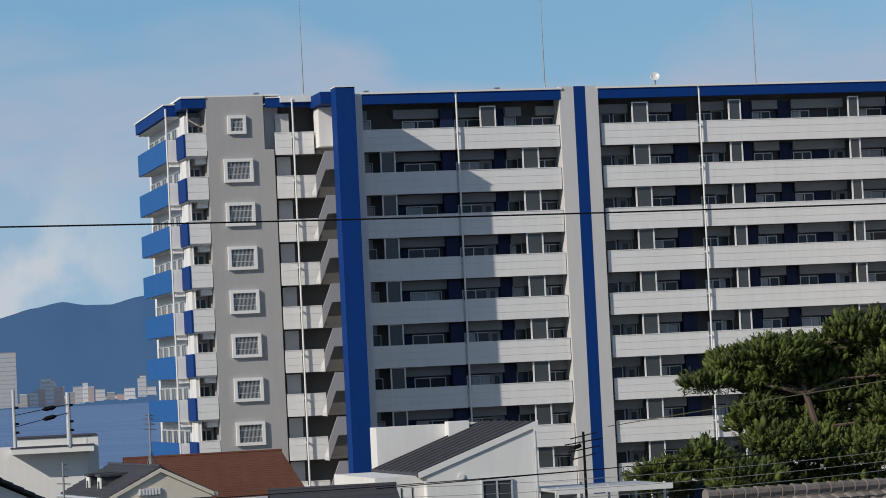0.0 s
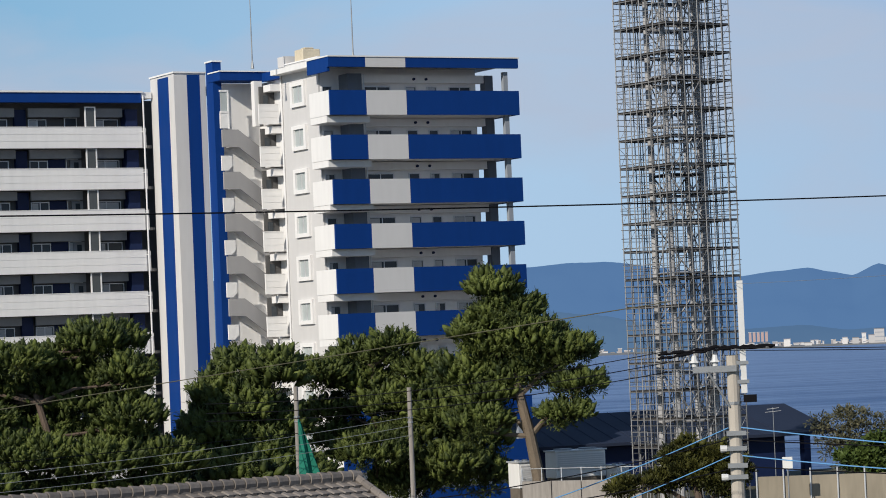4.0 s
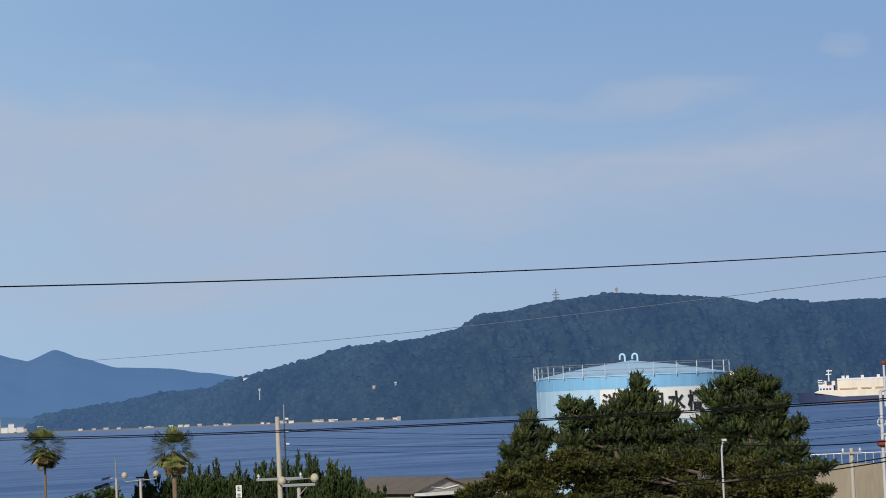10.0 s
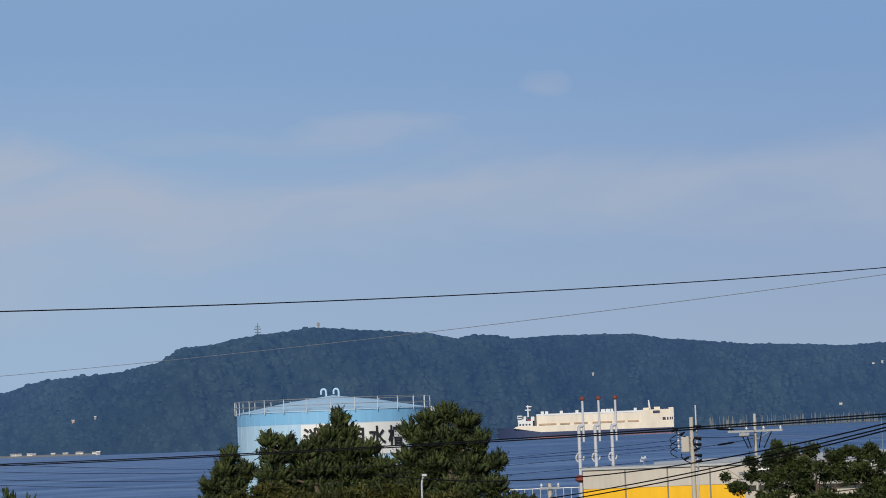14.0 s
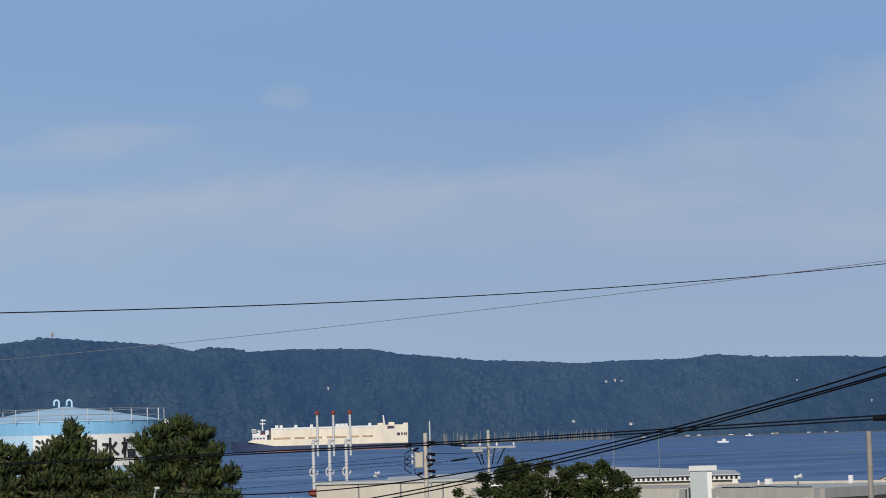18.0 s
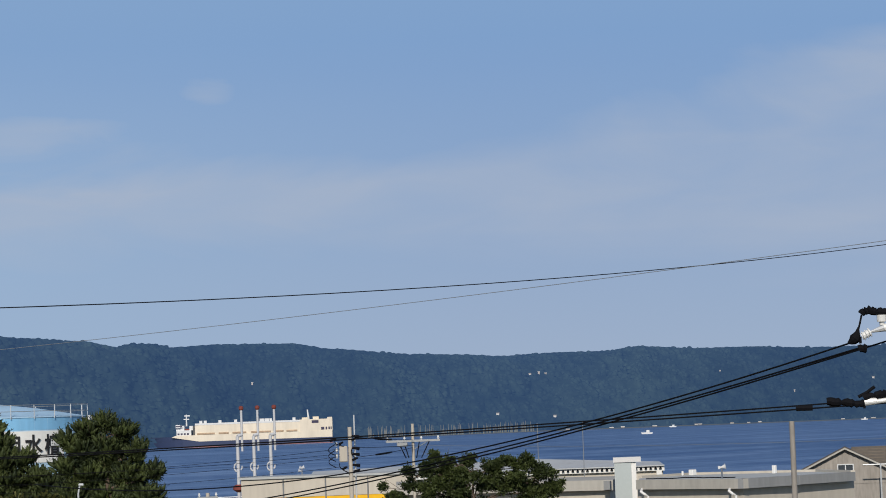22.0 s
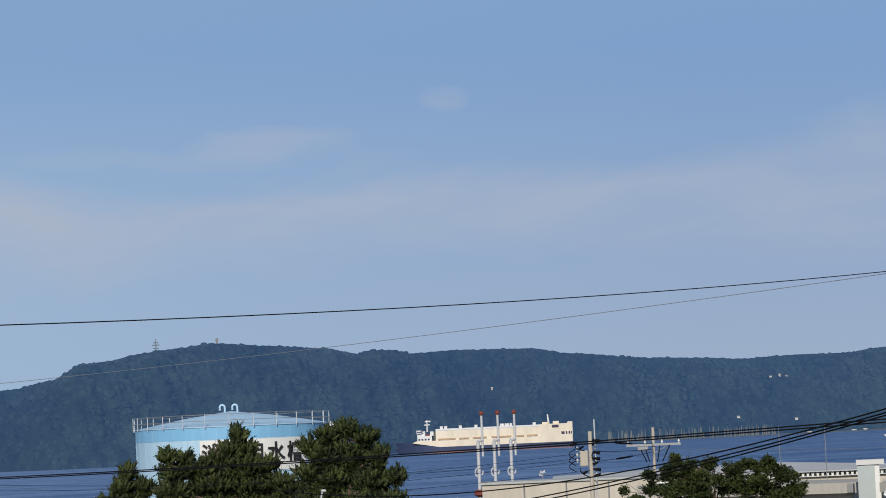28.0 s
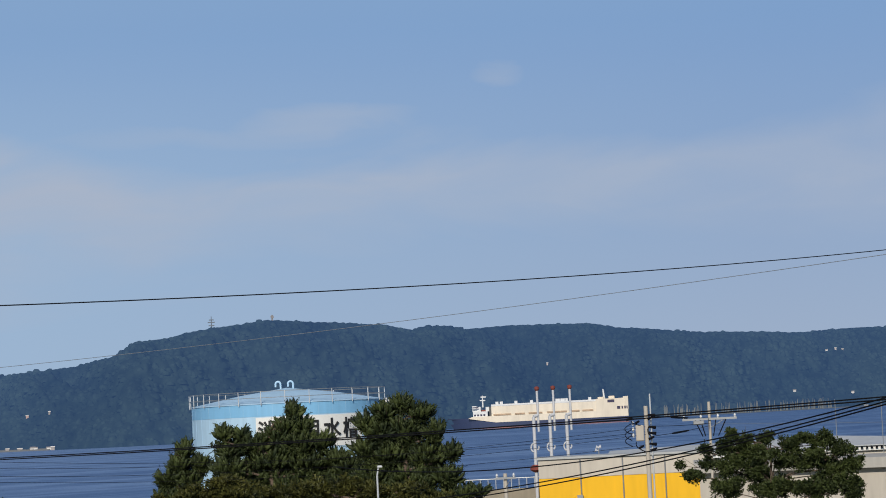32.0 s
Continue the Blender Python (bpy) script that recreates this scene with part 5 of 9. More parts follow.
plant("broadleaf_tree", 44.4, 120, [(43.68, -0.62, 0.28, 0.3, 0), (43.5, -0.85, 0.4, 0.3, 0), (43.9, -0.8, 0.4, 0.35, 0), (44.3, -0.68, 0.3, 0.28, 0), (44.15, -0.95, 0.5, 0.4, 0), (43.15, -0.85, 0.28, 0.25, 0), (43.2, -1.15, 0.4, 0.3, 0), (42.65, -1.12, 0.25, 0.16, 0), (42.9, -1.35, 0.45, 0.25, 0), (43.6, -1.2, 0.6, 0.4, 0), (44.1, -1.3, 0.6, 0.4, 0), (43.5, -1.6, 0.8, 0.4, 0), (44.75, -0.82, 0.4, 0.35, 0), (45.0, -0.75, 0.45, 0.35, 0), (45.4, -0.80, 0.55, 0.38, 0), (45.75, -0.98, 0.45, 0.35, 0), (45.95, -1.25, 0.4, 0.35, 0), (44.7, -1.15, 0.6, 0.4, 0), (45.2, -1.15, 0.8, 0.5, 0.2), (45.65, -1.35, 0.7, 0.45, 0.2), (44.4, -1.65, 1.0, 0.5, 0), (45.2, -1.65, 1.1, 0.5, 0), (45.85, -1.7, 0.7, 0.5, 0)],
      0.2, "dark open tree with small leaves", tufts=9000, seed=35, leaf=DARKLEAF, size=0.12, blades=7, width=0.22, r=0.10, ragged=0.8, lift=0.2, spread=0.8, sprigs=10, fine=0.8)


def palm(bearing, reach, up, seed, trunk_r, crown_w):
    z = rise(reach, up) - LAND
    t = thing("palm_tree", spot(bearing, reach, LAND), "tall fan palm with a slim bare trunk", "palm tree", "palms by the sea")
    h = z - crown_w * 0.55
    part("trunk", bar((0, 0, -0.1), (0.05, 0, h), trunk_r, trunk_r * 0.8, 10), PALMBARK, t)
    for nm, mat, lo, hi, count, seed2 in (("crown", PALM, -0.45, 1.5, 62, seed), ("dry_skirt", DRY, -1.4, -0.35, 64, seed + 1)):
        rs = random.Random(seed2)
        verts, faces = [], []
        for _ in range(count):
            a, e = rs.uniform(0, 6.283), rs.uniform(lo, hi)
            d = Vector((math.cos(a) * math.cos(e), math.sin(a) * math.cos(e), math.sin(e)))
            side = d.cross(Vector((0, 0, 1))).normalized()
            lng = crown_w * rs.uniform(0.40, 0.66) * (0.70 if nm == "dry_skirt" else 1.0)
            base = Vector((0.05, 0, h)) + d * 0.1
            hub = base + d * lng * 0.42
            n = 11
            for k in range(n):
                s = (k / (n - 1) - 0.5) * 1.5
                tip = hub + (d * math.cos(s) + side * math.sin(s)) * lng * 0.72 + Vector((0, 0, -0.26 * lng * abs(s) - 0.2))
                w = (side * math.cos(s) - d * math.sin(s)) * 0.048
                i = len(verts)
                verts += [hub, tip + w, tip - w]
                faces.append((i, i + 1, i + 2))
            i = len(verts)
            verts += [base + side * 0.02, base - side * 0.02, hub]
            faces.append((i, i + 1, i + 2))
        pieces(nm, verts, faces, mat, t)
    return t


palm(23.85, 238, -0.10, 3, 0.12, 2.8)
palm(26.30, 200, -0.22, 8, 0.18, 2.6)

# a hedge of juniper spires along the quay
rs_h = np.random.RandomState(77)
hedge_rim = [(25.3, -1.80), (25.5, -1.60), (25.75, -1.24), (26.5, -1.14), (28.0, -1.02), (29.4, -1.02), (29.8, -1.32), (30.05, -1.60), (30.3, -2.0)]
for i in range(34):
    b = 25.58 + 4.55 * i / 33 + rs_h.uniform(-0.06, 0.06)
    d = 231 - 8 * i / 33 + rs_h.uniform(-1.2, 1.2)
    h = rise(d, wave(hedge_rim, b) + rs_h.uniform(-0.20, 0.08)) - LAND
    t = thing("juniper_tree", spot(b, d, LAND), "dark green twisting juniper in a dense row", "tree", "junipers along the quay")
    part("trunk", bar((0, 0, -0.1), (0, 0, h * 0.8), 0.14, 0.05, 6), BARK, t)
    pads = [(0, 0, 0.55, 1.2, 1.1, 0.75), (0, 0, h * 0.36, 1.1, 1.0, h * 0.30), (0, 0, h * 0.62, 0.72, 0.7, h * 0.24)]
    for q in range(7):
        pads.append((rs_h.uniform(-0.95, 0.95), rs_h.uniform(-0.8, 0.3), h * rs_h.uniform(0.62, 0.94), 0.11, 0.11, h * rs_h.uniform(0.12, 0.22)))
    c, nrm = pad_points(pads, 1250, rs_h, 0.25, -1.0)
    nrm = nrm * 0.45 + np.array((0.12, 0, 0.9))
    tuft_mesh("crown", c, nrm, 0.42, 6, HEDGE, t, 500 + i, 0.09, 1.2, 0.2)

# ---- houses before the apartment block ----
PLASTER = surface("white_house_plaster", (0.74, 0.73, 0.71), 0.8, 0.06, 0.4, 0.05, streak=True)
CREAMWALL = surface("cream_house_plaster", (0.72, 0.655, 0.545), 0.85, 0.08, 0.5, 0.08)
BROWNROOF = surface("red_brown_shingle", (0.135, 0.055, 0.034), 0.9, 0.2, 0.8, 0.25)
DARKROOF = surface("dark_slate_roof", (0.055, 0.055, 0.065), 0.75, 0.2, 0.8, 0.2)
TILE = surface("grey_clay_tile", (0.20, 0.175, 0.155), 0.65, 0.2, 2.0, 0.15, each=0.22)
NAVYROOF = surface("navy_metal_roof", (0.022, 0.030, 0.055), 0.6, 0.15, 0.5)
SHEDROOF = surface("brown_slate_sheet", (0.15, 0.125, 0.10), 0.9, 0.2, 0.5, 0.2)
WOOD = surface("grey_weathered_wood", (0.29, 0.265, 0.24), 0.95, 0.25, 1.0, 0.3, streak=True)


def local_house(name, bearing, reach, label, turn=14.0):
    return thing(name, spot(bearing, reach, LAND), label, "house", turn=turn)


def gable_house(name, bearing, reach, length, half, ridge_z, eave_z, wall_mat, roof_mat, label, along=True, over=0.35, turn=14.0, shingle=0):
    """A house with a pitched roof; the ridge runs along local x (or along y). Heights are over the land."""
    h = local_house(name, bearing, reach, label, turn)
    q = (lambda x, y: (x, y)) if along else (lambda x, y: (y, x))
    bm = bmesh.new()
    L, W = length / 2, half
    prof = [(-W, 0), (W, 0), (W, eave_z), (0, ridge_z - 0.12), (-W, eave_z)]
    ends = []
    for x in (-L, L):
        ends.append([bm.verts.new((*q(x, y), z)) for y, z in prof])
    bm.faces.new(ends[0])
    bm.faces.new(ends[1][::-1])
    for i in range(5):
        j = (i + 1) % 5
        bm.faces.new((ends[0][i], ends[0][j], ends[1][j], ends[1][i]))
    bmesh.ops.recalc_face_normals(bm, faces=bm.faces)
    part("wall", bm, wall_mat, h)
    pitch = (ridge_z - eave_z) / W
    for s in (-1, 1):
        rows = shingle or 1
        for r in range(rows):
            bm = bmesh.new()
            a, b = r / rows, (r + 1) / rows
            y0, y1 = s * (W + over) * a, s * (W + over) * b
            z0, z1 = ridge_z - abs(y0) * pitch, ridge_z - abs(y1) * pitch
            lift = 0.03 if rows < 15 else 0.012
            v = [bm.verts.new((*q(x, y), z + dz)) for x in (-L - over, L + over) for y, z in ((y0, z0), (y1, z1 + lift)) for dz in (0, 0.075)]
            for f in ((0, 1, 3, 2), (4, 6, 7, 5), (0, 4, 5, 1), (2, 3, 7, 6), (0, 2, 6, 4), (1, 5, 7, 3)):
                bm.faces.new([v[i] for i in f])
            bmesh.ops.recalc_face_normals(bm, faces=bm.faces)
            part("shingle_course" if shingle else "roof_slope", bm, roof_mat, h)
    bm = bmesh.new()
    a, b = q(-L - over - 0.03, 0), q(L + over + 0.03, 0)
    rod(bm, (*a, ridge_z + 0.08), (*b, ridge_z + 0.08), 0.055, n=8)
    part("ridge_cap", bm, roof_mat, h)
    for s in (-1, 1):
        a, b = q(-L - over, s * (W + over + 0.08)), q(L + over, s * (W + over + 0.08))
        z = ridge_z - (W + over) * pitch
        part("gutter", bar((*a, z), (*b, z), 0.06), FRAME, h)
    return h


def low(reach, up):
    return rise(reach, up) - LAND


# house with the red-brown roof, the cream gable before it and the dark roof beside
gable_house("house", -4.80, 106, 5.0, 3.4, low(106, -1.27), low(104, -1.27) - 1.35, CREAMWALL, BROWNROOF, "house with a red-brown shingle roof", turn=17, shingle=22)
# cream gable with a dark slate roof: the ridge runs back to one side, two narrow dormers on its slope
GL, GH, GT = 6.6, 1.62, 20.0
apex = spot(-5.6, 92)
mid = apex + Vector((-math.sin(radians(GT)), math.cos(radians(GT)), 0)) * (GL / 2 + 0.2)
gz = low(92, -1.46)
h = gable_house("house", math.degrees(math.atan2(mid.x, mid.y)), mid.length, GL, GH, gz, gz - 0.84, CREAMWALL, DARKROOF, "cream rendered house with a dark slate roof and dormers", along=False, turn=GT, over=0.05, shingle=8)
g = part("vent", slab(-0.72, 0.0, -GL / 2 - 0.05, -GL / 2 + 0.02, gz - 0.80, gz - 0.58), FRAME, h, "louvred gable vent")
bm = bmesh.new()
for i in range(7):
    box(bm, -0.69 + i * 0.1, -0.64 + i * 0.1, -GL / 2 - 0.08, -GL / 2 - 0.05, gz - 0.78, gz - 0.60)
part("louvre", bm, PLASTER, g)
for sx in (-1, 1):
    e = GH + 0.05
    part("bargeboard", prism([(0, gz - 0.10), (0, gz + 0.02), (sx * e, gz - e * 0.488 + 0.02), (sx * e, gz - e * 0.488 - 0.10)][::-sx], -GL / 2 - 0.085, -GL / 2 - 0.053), CREAMWALL, h)
part("string_course", slab(-GH, GH, -GL / 2 - 0.03, -GL / 2 + 0.02, gz - 1.0, gz - 0.95), DARKROOF, h)
for y in (-0.55, 1.0):
    d = part("dormer", prism([(-1.25, gz - 1.0), (-1.25, gz - 0.22), (-0.3, gz - 0.18), (-0.3, gz - 0.9)][::-1], y - 0.26, y + 0.26), DARKROOF, h, "dark narrow dormer")
    part("dormer_roof", prism([(-1.33, gz - 0.22), (-1.33, gz - 0.14), (-0.1, gz - 0.10), (-0.1, gz - 0.18)][::-1], y - 0.34, y + 0.34), DARKROOF, d)
    part("dormer_front", slab(-1.29, -1.252, y - 0.22, y + 0.22, gz - 0.75, gz - 0.24), PLASTER, d, "white dormer front")
    part("dormer_window", slab(-1.31, -1.291, y - 0.08, y + 0.08, gz - 0.62, gz - 0.36), GLASS, d)
h = gable_house("house", -9.75, 88, 5.0, 2.6, low(88, -1.40), low(88, -1.40) - 1.2, PLASTER, DARKROOF, "low house with a plain dark roof", along=False, turn=40, over=0.25, shingle=8)
h = gable_house("house", -2.35, 96, 3.4, 2.6, low(96, -2.02), low(96, -2.02) - 1.1, PLASTER, DARKROOF, "low house with a dark roof and a skylight", turn=8, shingle=8)
part("skylight", slab(-1.9, -1.0, -1.8, -1.0, low(96, -2.02) - 0.68, low(96, -2.02) - 0.6), FROST, h)

# white flat-roofed house at the near end
h = local_house("house", -8.0, 140, "white flat-roofed house with a stepped parapet and canopy", 8)
zc, zp = low(139, -0.94), low(140, -0.77)
part("wall", slab(-4.5, 2.45, 0, 7, 0, zc - 0.02), PLASTER, h)
part("upper_wall", slab(-0.8, 2.95, 1.2, 7, zc + 0.05, zp), PLASTER, h)
part("parapet_cap", slab(-0.85, 3.0, 1.15, 7.1, zp, zp + 0.06), DARKROOF, h, "dark parapet capping")
part("end_wall", slab(2.455, 3.0, 1.0, 7, 0, zp - 0.05), PLASTER, h)
part("canopy", slab(-1.05, 2.75, -1.1, 1.0, zc - 0.26, zc), PLASTER, h, "cantilevered white canopy slab")
part("canopy_edge", slab(-1.08, 2.78, -1.13, 1.0, zc, zc + 0.05), DARKROOF, h)
part("porch_roof", slab(-6.5, -2.0, -4, -1.21, 0, low(138, -1.62)), DARKROOF, h)
part("lamp", slab(2.5, 2.62, -0.12, -0.01, zc - 1.1, zc - 0.8), GREY, h)
for b, up, d, foot, r in ((-8.35, 0.19, 139, -0.94, 0.09), (-7.32, 0.09, 139, -0.94, 0.13)):
    p = spot(b, d)
    t = thing("roof_pole", (p.x, p.y, rise(d, foot)), "pale service pole with insulators on a flat roof", "pole", "service poles on the flat roof", turn=8)
    hh = rise(d, up) - rise(d, foot)
    part("shaft", bar((0, 0, -0.05), (0, 0, hh), r, r * 0.85, 10), FRAME, t)
    for z in (0.75, 1.15, 1.9):
        part("insulator", bar((0.05, -0.1, z), (0.22, -0.1, z), 0.06, 0.05), BLACK, t)
for z0, z1 in ((-0.30, -0.14), (-0.52, -0.30)):
    a, c = spot(-8.33, 138.9, rise(139, z0)), spot(-7.32, 138.9, rise(139, z1))
    pts = [a.lerp(c, i / 14) for i in range(15)]
    t = tagged(part("service_wire", tube(pts, [0.12 if 8 <= i <= 10 else 0.02 for i in range(15)], 6), BLACK), "black service wire with a thick clamp", "cable", group="service wires")
for b, up, d, foot in ((-5.79, -0.39, 93.5, -1.36), (-7.47, -1.23, 90, -2.6)):
    p = spot(b, d)
    t = thing("roof_mast", (p.x, p.y, rise(d, foot)), "thin steel aerial mast on a roof", "mast", "aerial masts on the roofs")
    hh = rise(d, up) - rise(d, foot)
    part("pole", bar((0, 0, -0.05), (0, 0, hh), 0.03), STEEL, t)
    for w, zz in ((0.12, 0.97), (0.22, 0.90), (0.14, 0.80), (0.2, 0.70)):
        part("element", bar((-w, 0, hh * zz), (w, 0.1, hh * zz - 0.03), 0.016), STEEL, t)
    if foot > -2:
        for a in (0.3, 2.4, 4.5):
            part("leg", bar((0, 0, 0.45), (0.22 * math.cos(a), 0.22 * math.sin(a), -0.12), 0.016), STEEL, t)

# white house with a lean-to roof
WX = spot(-0.53, 105)
h = thing("house", (WX.x, WX.y, LAND), "white house with a dark sloping roof and a tall rear wall", "house", turn=14)
lo_z, hi_z = low(105, -1.77), low(106, -0.93)
part("wall", prism([(0, 0), (0, lo_z - 0.12), (3.98, hi_z - 0.12), (3.98, 0)][::-1], 0.0, 7.7), PLASTER, h)
bm = prism([(-0.25, lo_z - 0.2), (-0.25, lo_z - 0.05), (4.1, hi_z + 0.04), (4.1, hi_z - 0.1)][::-1], -0.03, 7.9)
part("roof", bm, DARKROOF, h, "dark sloping metal roof")
for i in range(9):
    y = 0.4 + i * 0.88
    part("roof_seam", prism([(-0.25, lo_z - 0.05), (-0.25, lo_z), (4.1, hi_z + 0.09), (4.1, hi_z + 0.04)][::-1], y, y + 0.04), DARKROOF, h)
part("verge_trim", prism([(-0.3, lo_z - 0.24), (-0.3, lo_z - 0.02), (4.15, hi_z + 0.08), (4.15, hi_z - 0.14)][::-1], -0.07, -0.032), PLASTER, h)
part("rear_wall", slab(0.02, 4.3, 7.9, 9.0, 0, low(113, -0.88)), PLASTER, h, "tall white rear wall")
part("rear_wall", slab(2.7, 3.5, 7.3, 7.89, 0, low(113, -0.83)), PLASTER, h)
part("side_wall", slab(-1.75, -0.002, 0.5, 7.6, 0, lo_z - 0.15), PLASTER, h)
for x in (-1.45, -0.85, -0.45):
    part("slot", slab(x, x + 0.05, 0.48, 0.499, 0.3, lo_z - 0.55), GLASS, h)
sash_window(h, 2.02, 3.05, -0.01, low(105, -2.75), low(105, -2.02), 2)
part("wall_vent", bar((1.25, -0.06, lo_z - 0.25), (1.25, 0, lo_z - 0.25), 0.12), PLASTER, h)
part("downpipe", bar((4.02, -0.06, 0), (4.02, -0.06, hi_z - 0.3), 0.05), FRAME, h)
part("annex", slab(4.0, 4.25, 1.0, 7.5, 0, low(107, -1.05)), PLASTER, h)

# car port with thin posts
p = spot(1.95, 104)
t = thing("carport", (p.x, p.y, LAND), "flat metal carport roof on thin posts", "carport", turn=14)
part("roof", slab(0, 4.2, 0, 4, low(104, -2.30), low(104, -2.24)), FRAME, t)
part("fascia", slab(-0.05, 4.25, -0.06, -0.002, low(104, -2.34), low(104, -2.22)), PLASTER, t)
for x in (0.15, 2.0, 4.05):
    part("post", bar((x, 0.3, 0), (x, 0.3, low(104, -2.2)), 0.05), FRAME, t)
    part("post", bar((x, 3.7, 0), (x, 3.7, low(104, -2.2)), 0.05), FRAME, t)

# near tiled roof: the ridge with its caps, and rows of curved tiles on the slope
RA, RB = spot(4.9, 55.0), spot(12.8, 60.0)
RZ = rise(60, -2.24)
heading = math.degrees(math.atan2(RB.y - RA.y, RB.x - RA.x))
ridge_len = (RB - RA).length
tiled = thing("tiled_house", (RA.x, RA.y, LAND - 0.07), "house with a grey interlocking clay tile roof", "house", turn=heading)
zr = RZ - LAND
part("wall", prism([(-0.4, 0), (-0.4, zr - 1.9), (ridge_len - 0.3, zr - 1.9), (ridge_len - 0.3, 0)][::-1], -3.4, 3.4), CREAMWALL, tiled)
part("roof_deck", prism([(-4.2, zr - 2.05), (4.2, zr - 2.05), (0, zr - 0.17)], 0, 1), DARKROOF, tiled).matrix_local = Matrix.Rotation(radians(90), 4, "Z") @ Matrix.Translation((0, -ridge_len, 0)) @ Matrix.Diagonal((1, ridge_len, 1, 1))


def tile_mesh(w, l):
    """One interlocking tile: a shallow wave across, thick at its lower edge."""
    bm = bmesh.new()
    prof = [(0.0, 0.0), (0.12, 0.022), (0.45, 0.024), (0.58, 0.004), (0.97, 0.002), (0.985, -0.02)]
    lower, upper, under = [], [], []
    for u, z in prof:
        lower.append(bm.verts.new((u * w, -l * (1.0 if u < 0.5 else 0.86), z + 0.045)))
        upper.append(bm.verts.new((u * w, 0.06, z - 0.005)))
        under.append(bm.verts.new((u * w, -l * (1.0 if u < 0.5 else 0.86), z - 0.02)))
    for i in range(len(prof) - 1):
        bm.faces.new((lower[i], lower[i + 1], upper[i + 1], upper[i]))
        bm.faces.new((under[i], under[i + 1], lower[i + 1], lower[i]))
    bmesh.ops.recalc_face_normals(bm, faces=bm.faces)
    me = bpy.data.meshes.new("tile")
    bm.to_mesh(me)
    bm.free()
    me.materials.append(TILE)
    return me


TW, TL, SLOPE = 0.275, 0.26, 0.447
one_tile = tile_mesh(TW, TL)
cols = int(ridge_len / TW)
for r in range(8):
    for c in range(cols):
        ob = new("tile", one_tile)
        ob.parent = tiled
        ob.matrix_local = Matrix.Translation((c * TW + (0.5 * TW if r % 2 else 0), -0.1 - r * TL * 0.91, zr - 0.06 - (0.1 + r * TL * 0.91) * SLOPE)) @ Matrix.Rotation(math.atan(SLOPE), 4, "X")
bm = bmesh.new()
rod(bm, (-0.115, 0, 0), (0.13, 0, 0), 0.135, 0.105, 10)
cap_me = bpy.data.meshes.new("ridge_tile")
bm.to_mesh(cap_me)
bm.free()
cap_me.materials.append(TILE)
for c in range(int(ridge_len / 0.26) + 1):
    ob = new("ridge_tile", cap_me)
    ob.parent = tiled
    ob.location = (c * 0.26, 0, zr + 0.02)
part("ridge_bed", slab(0, ridge_len, -0.1, 0.1, zr - 0.14, zr - 0.05), TILE, tiled)
for i in range(9):
    p0 = Vector((ridge_len + 0.02, -i * 0.3 * 0.91, zr - i * 0.3 * 0.91 * SLOPE))
    part("verge_tile", bar(p0, p0 + Vector((0, -0.29, -0.29 * SLOPE)), 0.085, 0.095, 8), TILE, tiled)

# wooden posts with a green net
for b, up, d in ((11.73, -0.52, 96), (13.91, -0.63, 96)):
    t = thing("wooden_post", spot(b, d, LAND), "plain weathered wooden post", "post", "posts before the pines")
    h = rise(d, up) - LAND
    part("shaft", bar((0, 0, -0.1), (0, 0, h), 0.10, 0.075, 10), WOOD, t)
    for z in (h - 1.0, h - 1.15):
        part("band", bar((0, 0, z), (0, 0, z + 0.05), 0.095), STEEL, t)
NET = surface("green_net", (0.012, 0.16, 0.11), 0.8, 0.25, 3)
p = spot(11.735, 95.95, 0)
verts, faces = [], []
for i in range(8):
    for k in range(14):
        u, v = i / 7, k / 13
        spread_x = (0.06 + 0.62 * v) * u
        verts.append((p.x + spread_x, p.y - 0.15 + 0.08 * math.sin(u * 9 + v * 2), rise(96, -1.15) - v * 1.85 - 0.12 * math.sin(u * 3)))
for i in range(7):
    for k in range(13):
        a = i * 14 + k
        faces.append((a, a + 14, a + 15, a + 1))
net = pieces("green_net", verts, faces, NET)
sol = net.modifiers.new("thickness", "SOLIDIFY")
sol.thickness = 0.03
tagged(net, "green protective net hanging in folds from a post", "net")

# long low building with a navy roof by the quay
p = spot(15.6, 196)
q = local_house("boathouse", 15.6, 196, "long low building with a navy metal roof", 10)
L = 25.4
zt, ze = low(196, -1.34), low(190, -1.95)
part("wall", slab(0, L - 3.6, 0, 9, 0, ze), NAVY, q)
bm = bmesh.new()
v = [bm.verts.new(c) for c in ((-0.5, -1, ze), (L, -1, ze), (L - 0.5, 5, zt), (-0.5, 5, zt), (-0.5, -1, ze - 0.2), (L, -1, ze - 0.2), (L - 0.5, 10, zt - 0.9), (-0.5, 10, zt - 0.9))]
for f in ((0, 1, 2, 3), (4, 7, 6, 5), (0, 4, 5, 1), (1, 5, 6, 2), (3, 2, 6, 7), (0, 3, 7, 4)):
    bm.faces.new([v[i] for i in f])
bmesh.ops.recalc_face_normals(bm, faces=bm.faces)
part("roof", bm, NAVYROOF, q)
for i in range(16):
    x = i * 1.4
    part("roof_rib", bar((x, -1, ze + 0.01), (x * (L - 1) / L, 5, zt + 0.01), 0.018, n=6), NAVYROOF, q)
for x, y in ((L - 2.6, -0.9), (L - 2.2, 7.5)):
    part("pillar", slab(x, x + 0.5, y, y + 0.6, 0, ze - 0.1), NAVY, q)
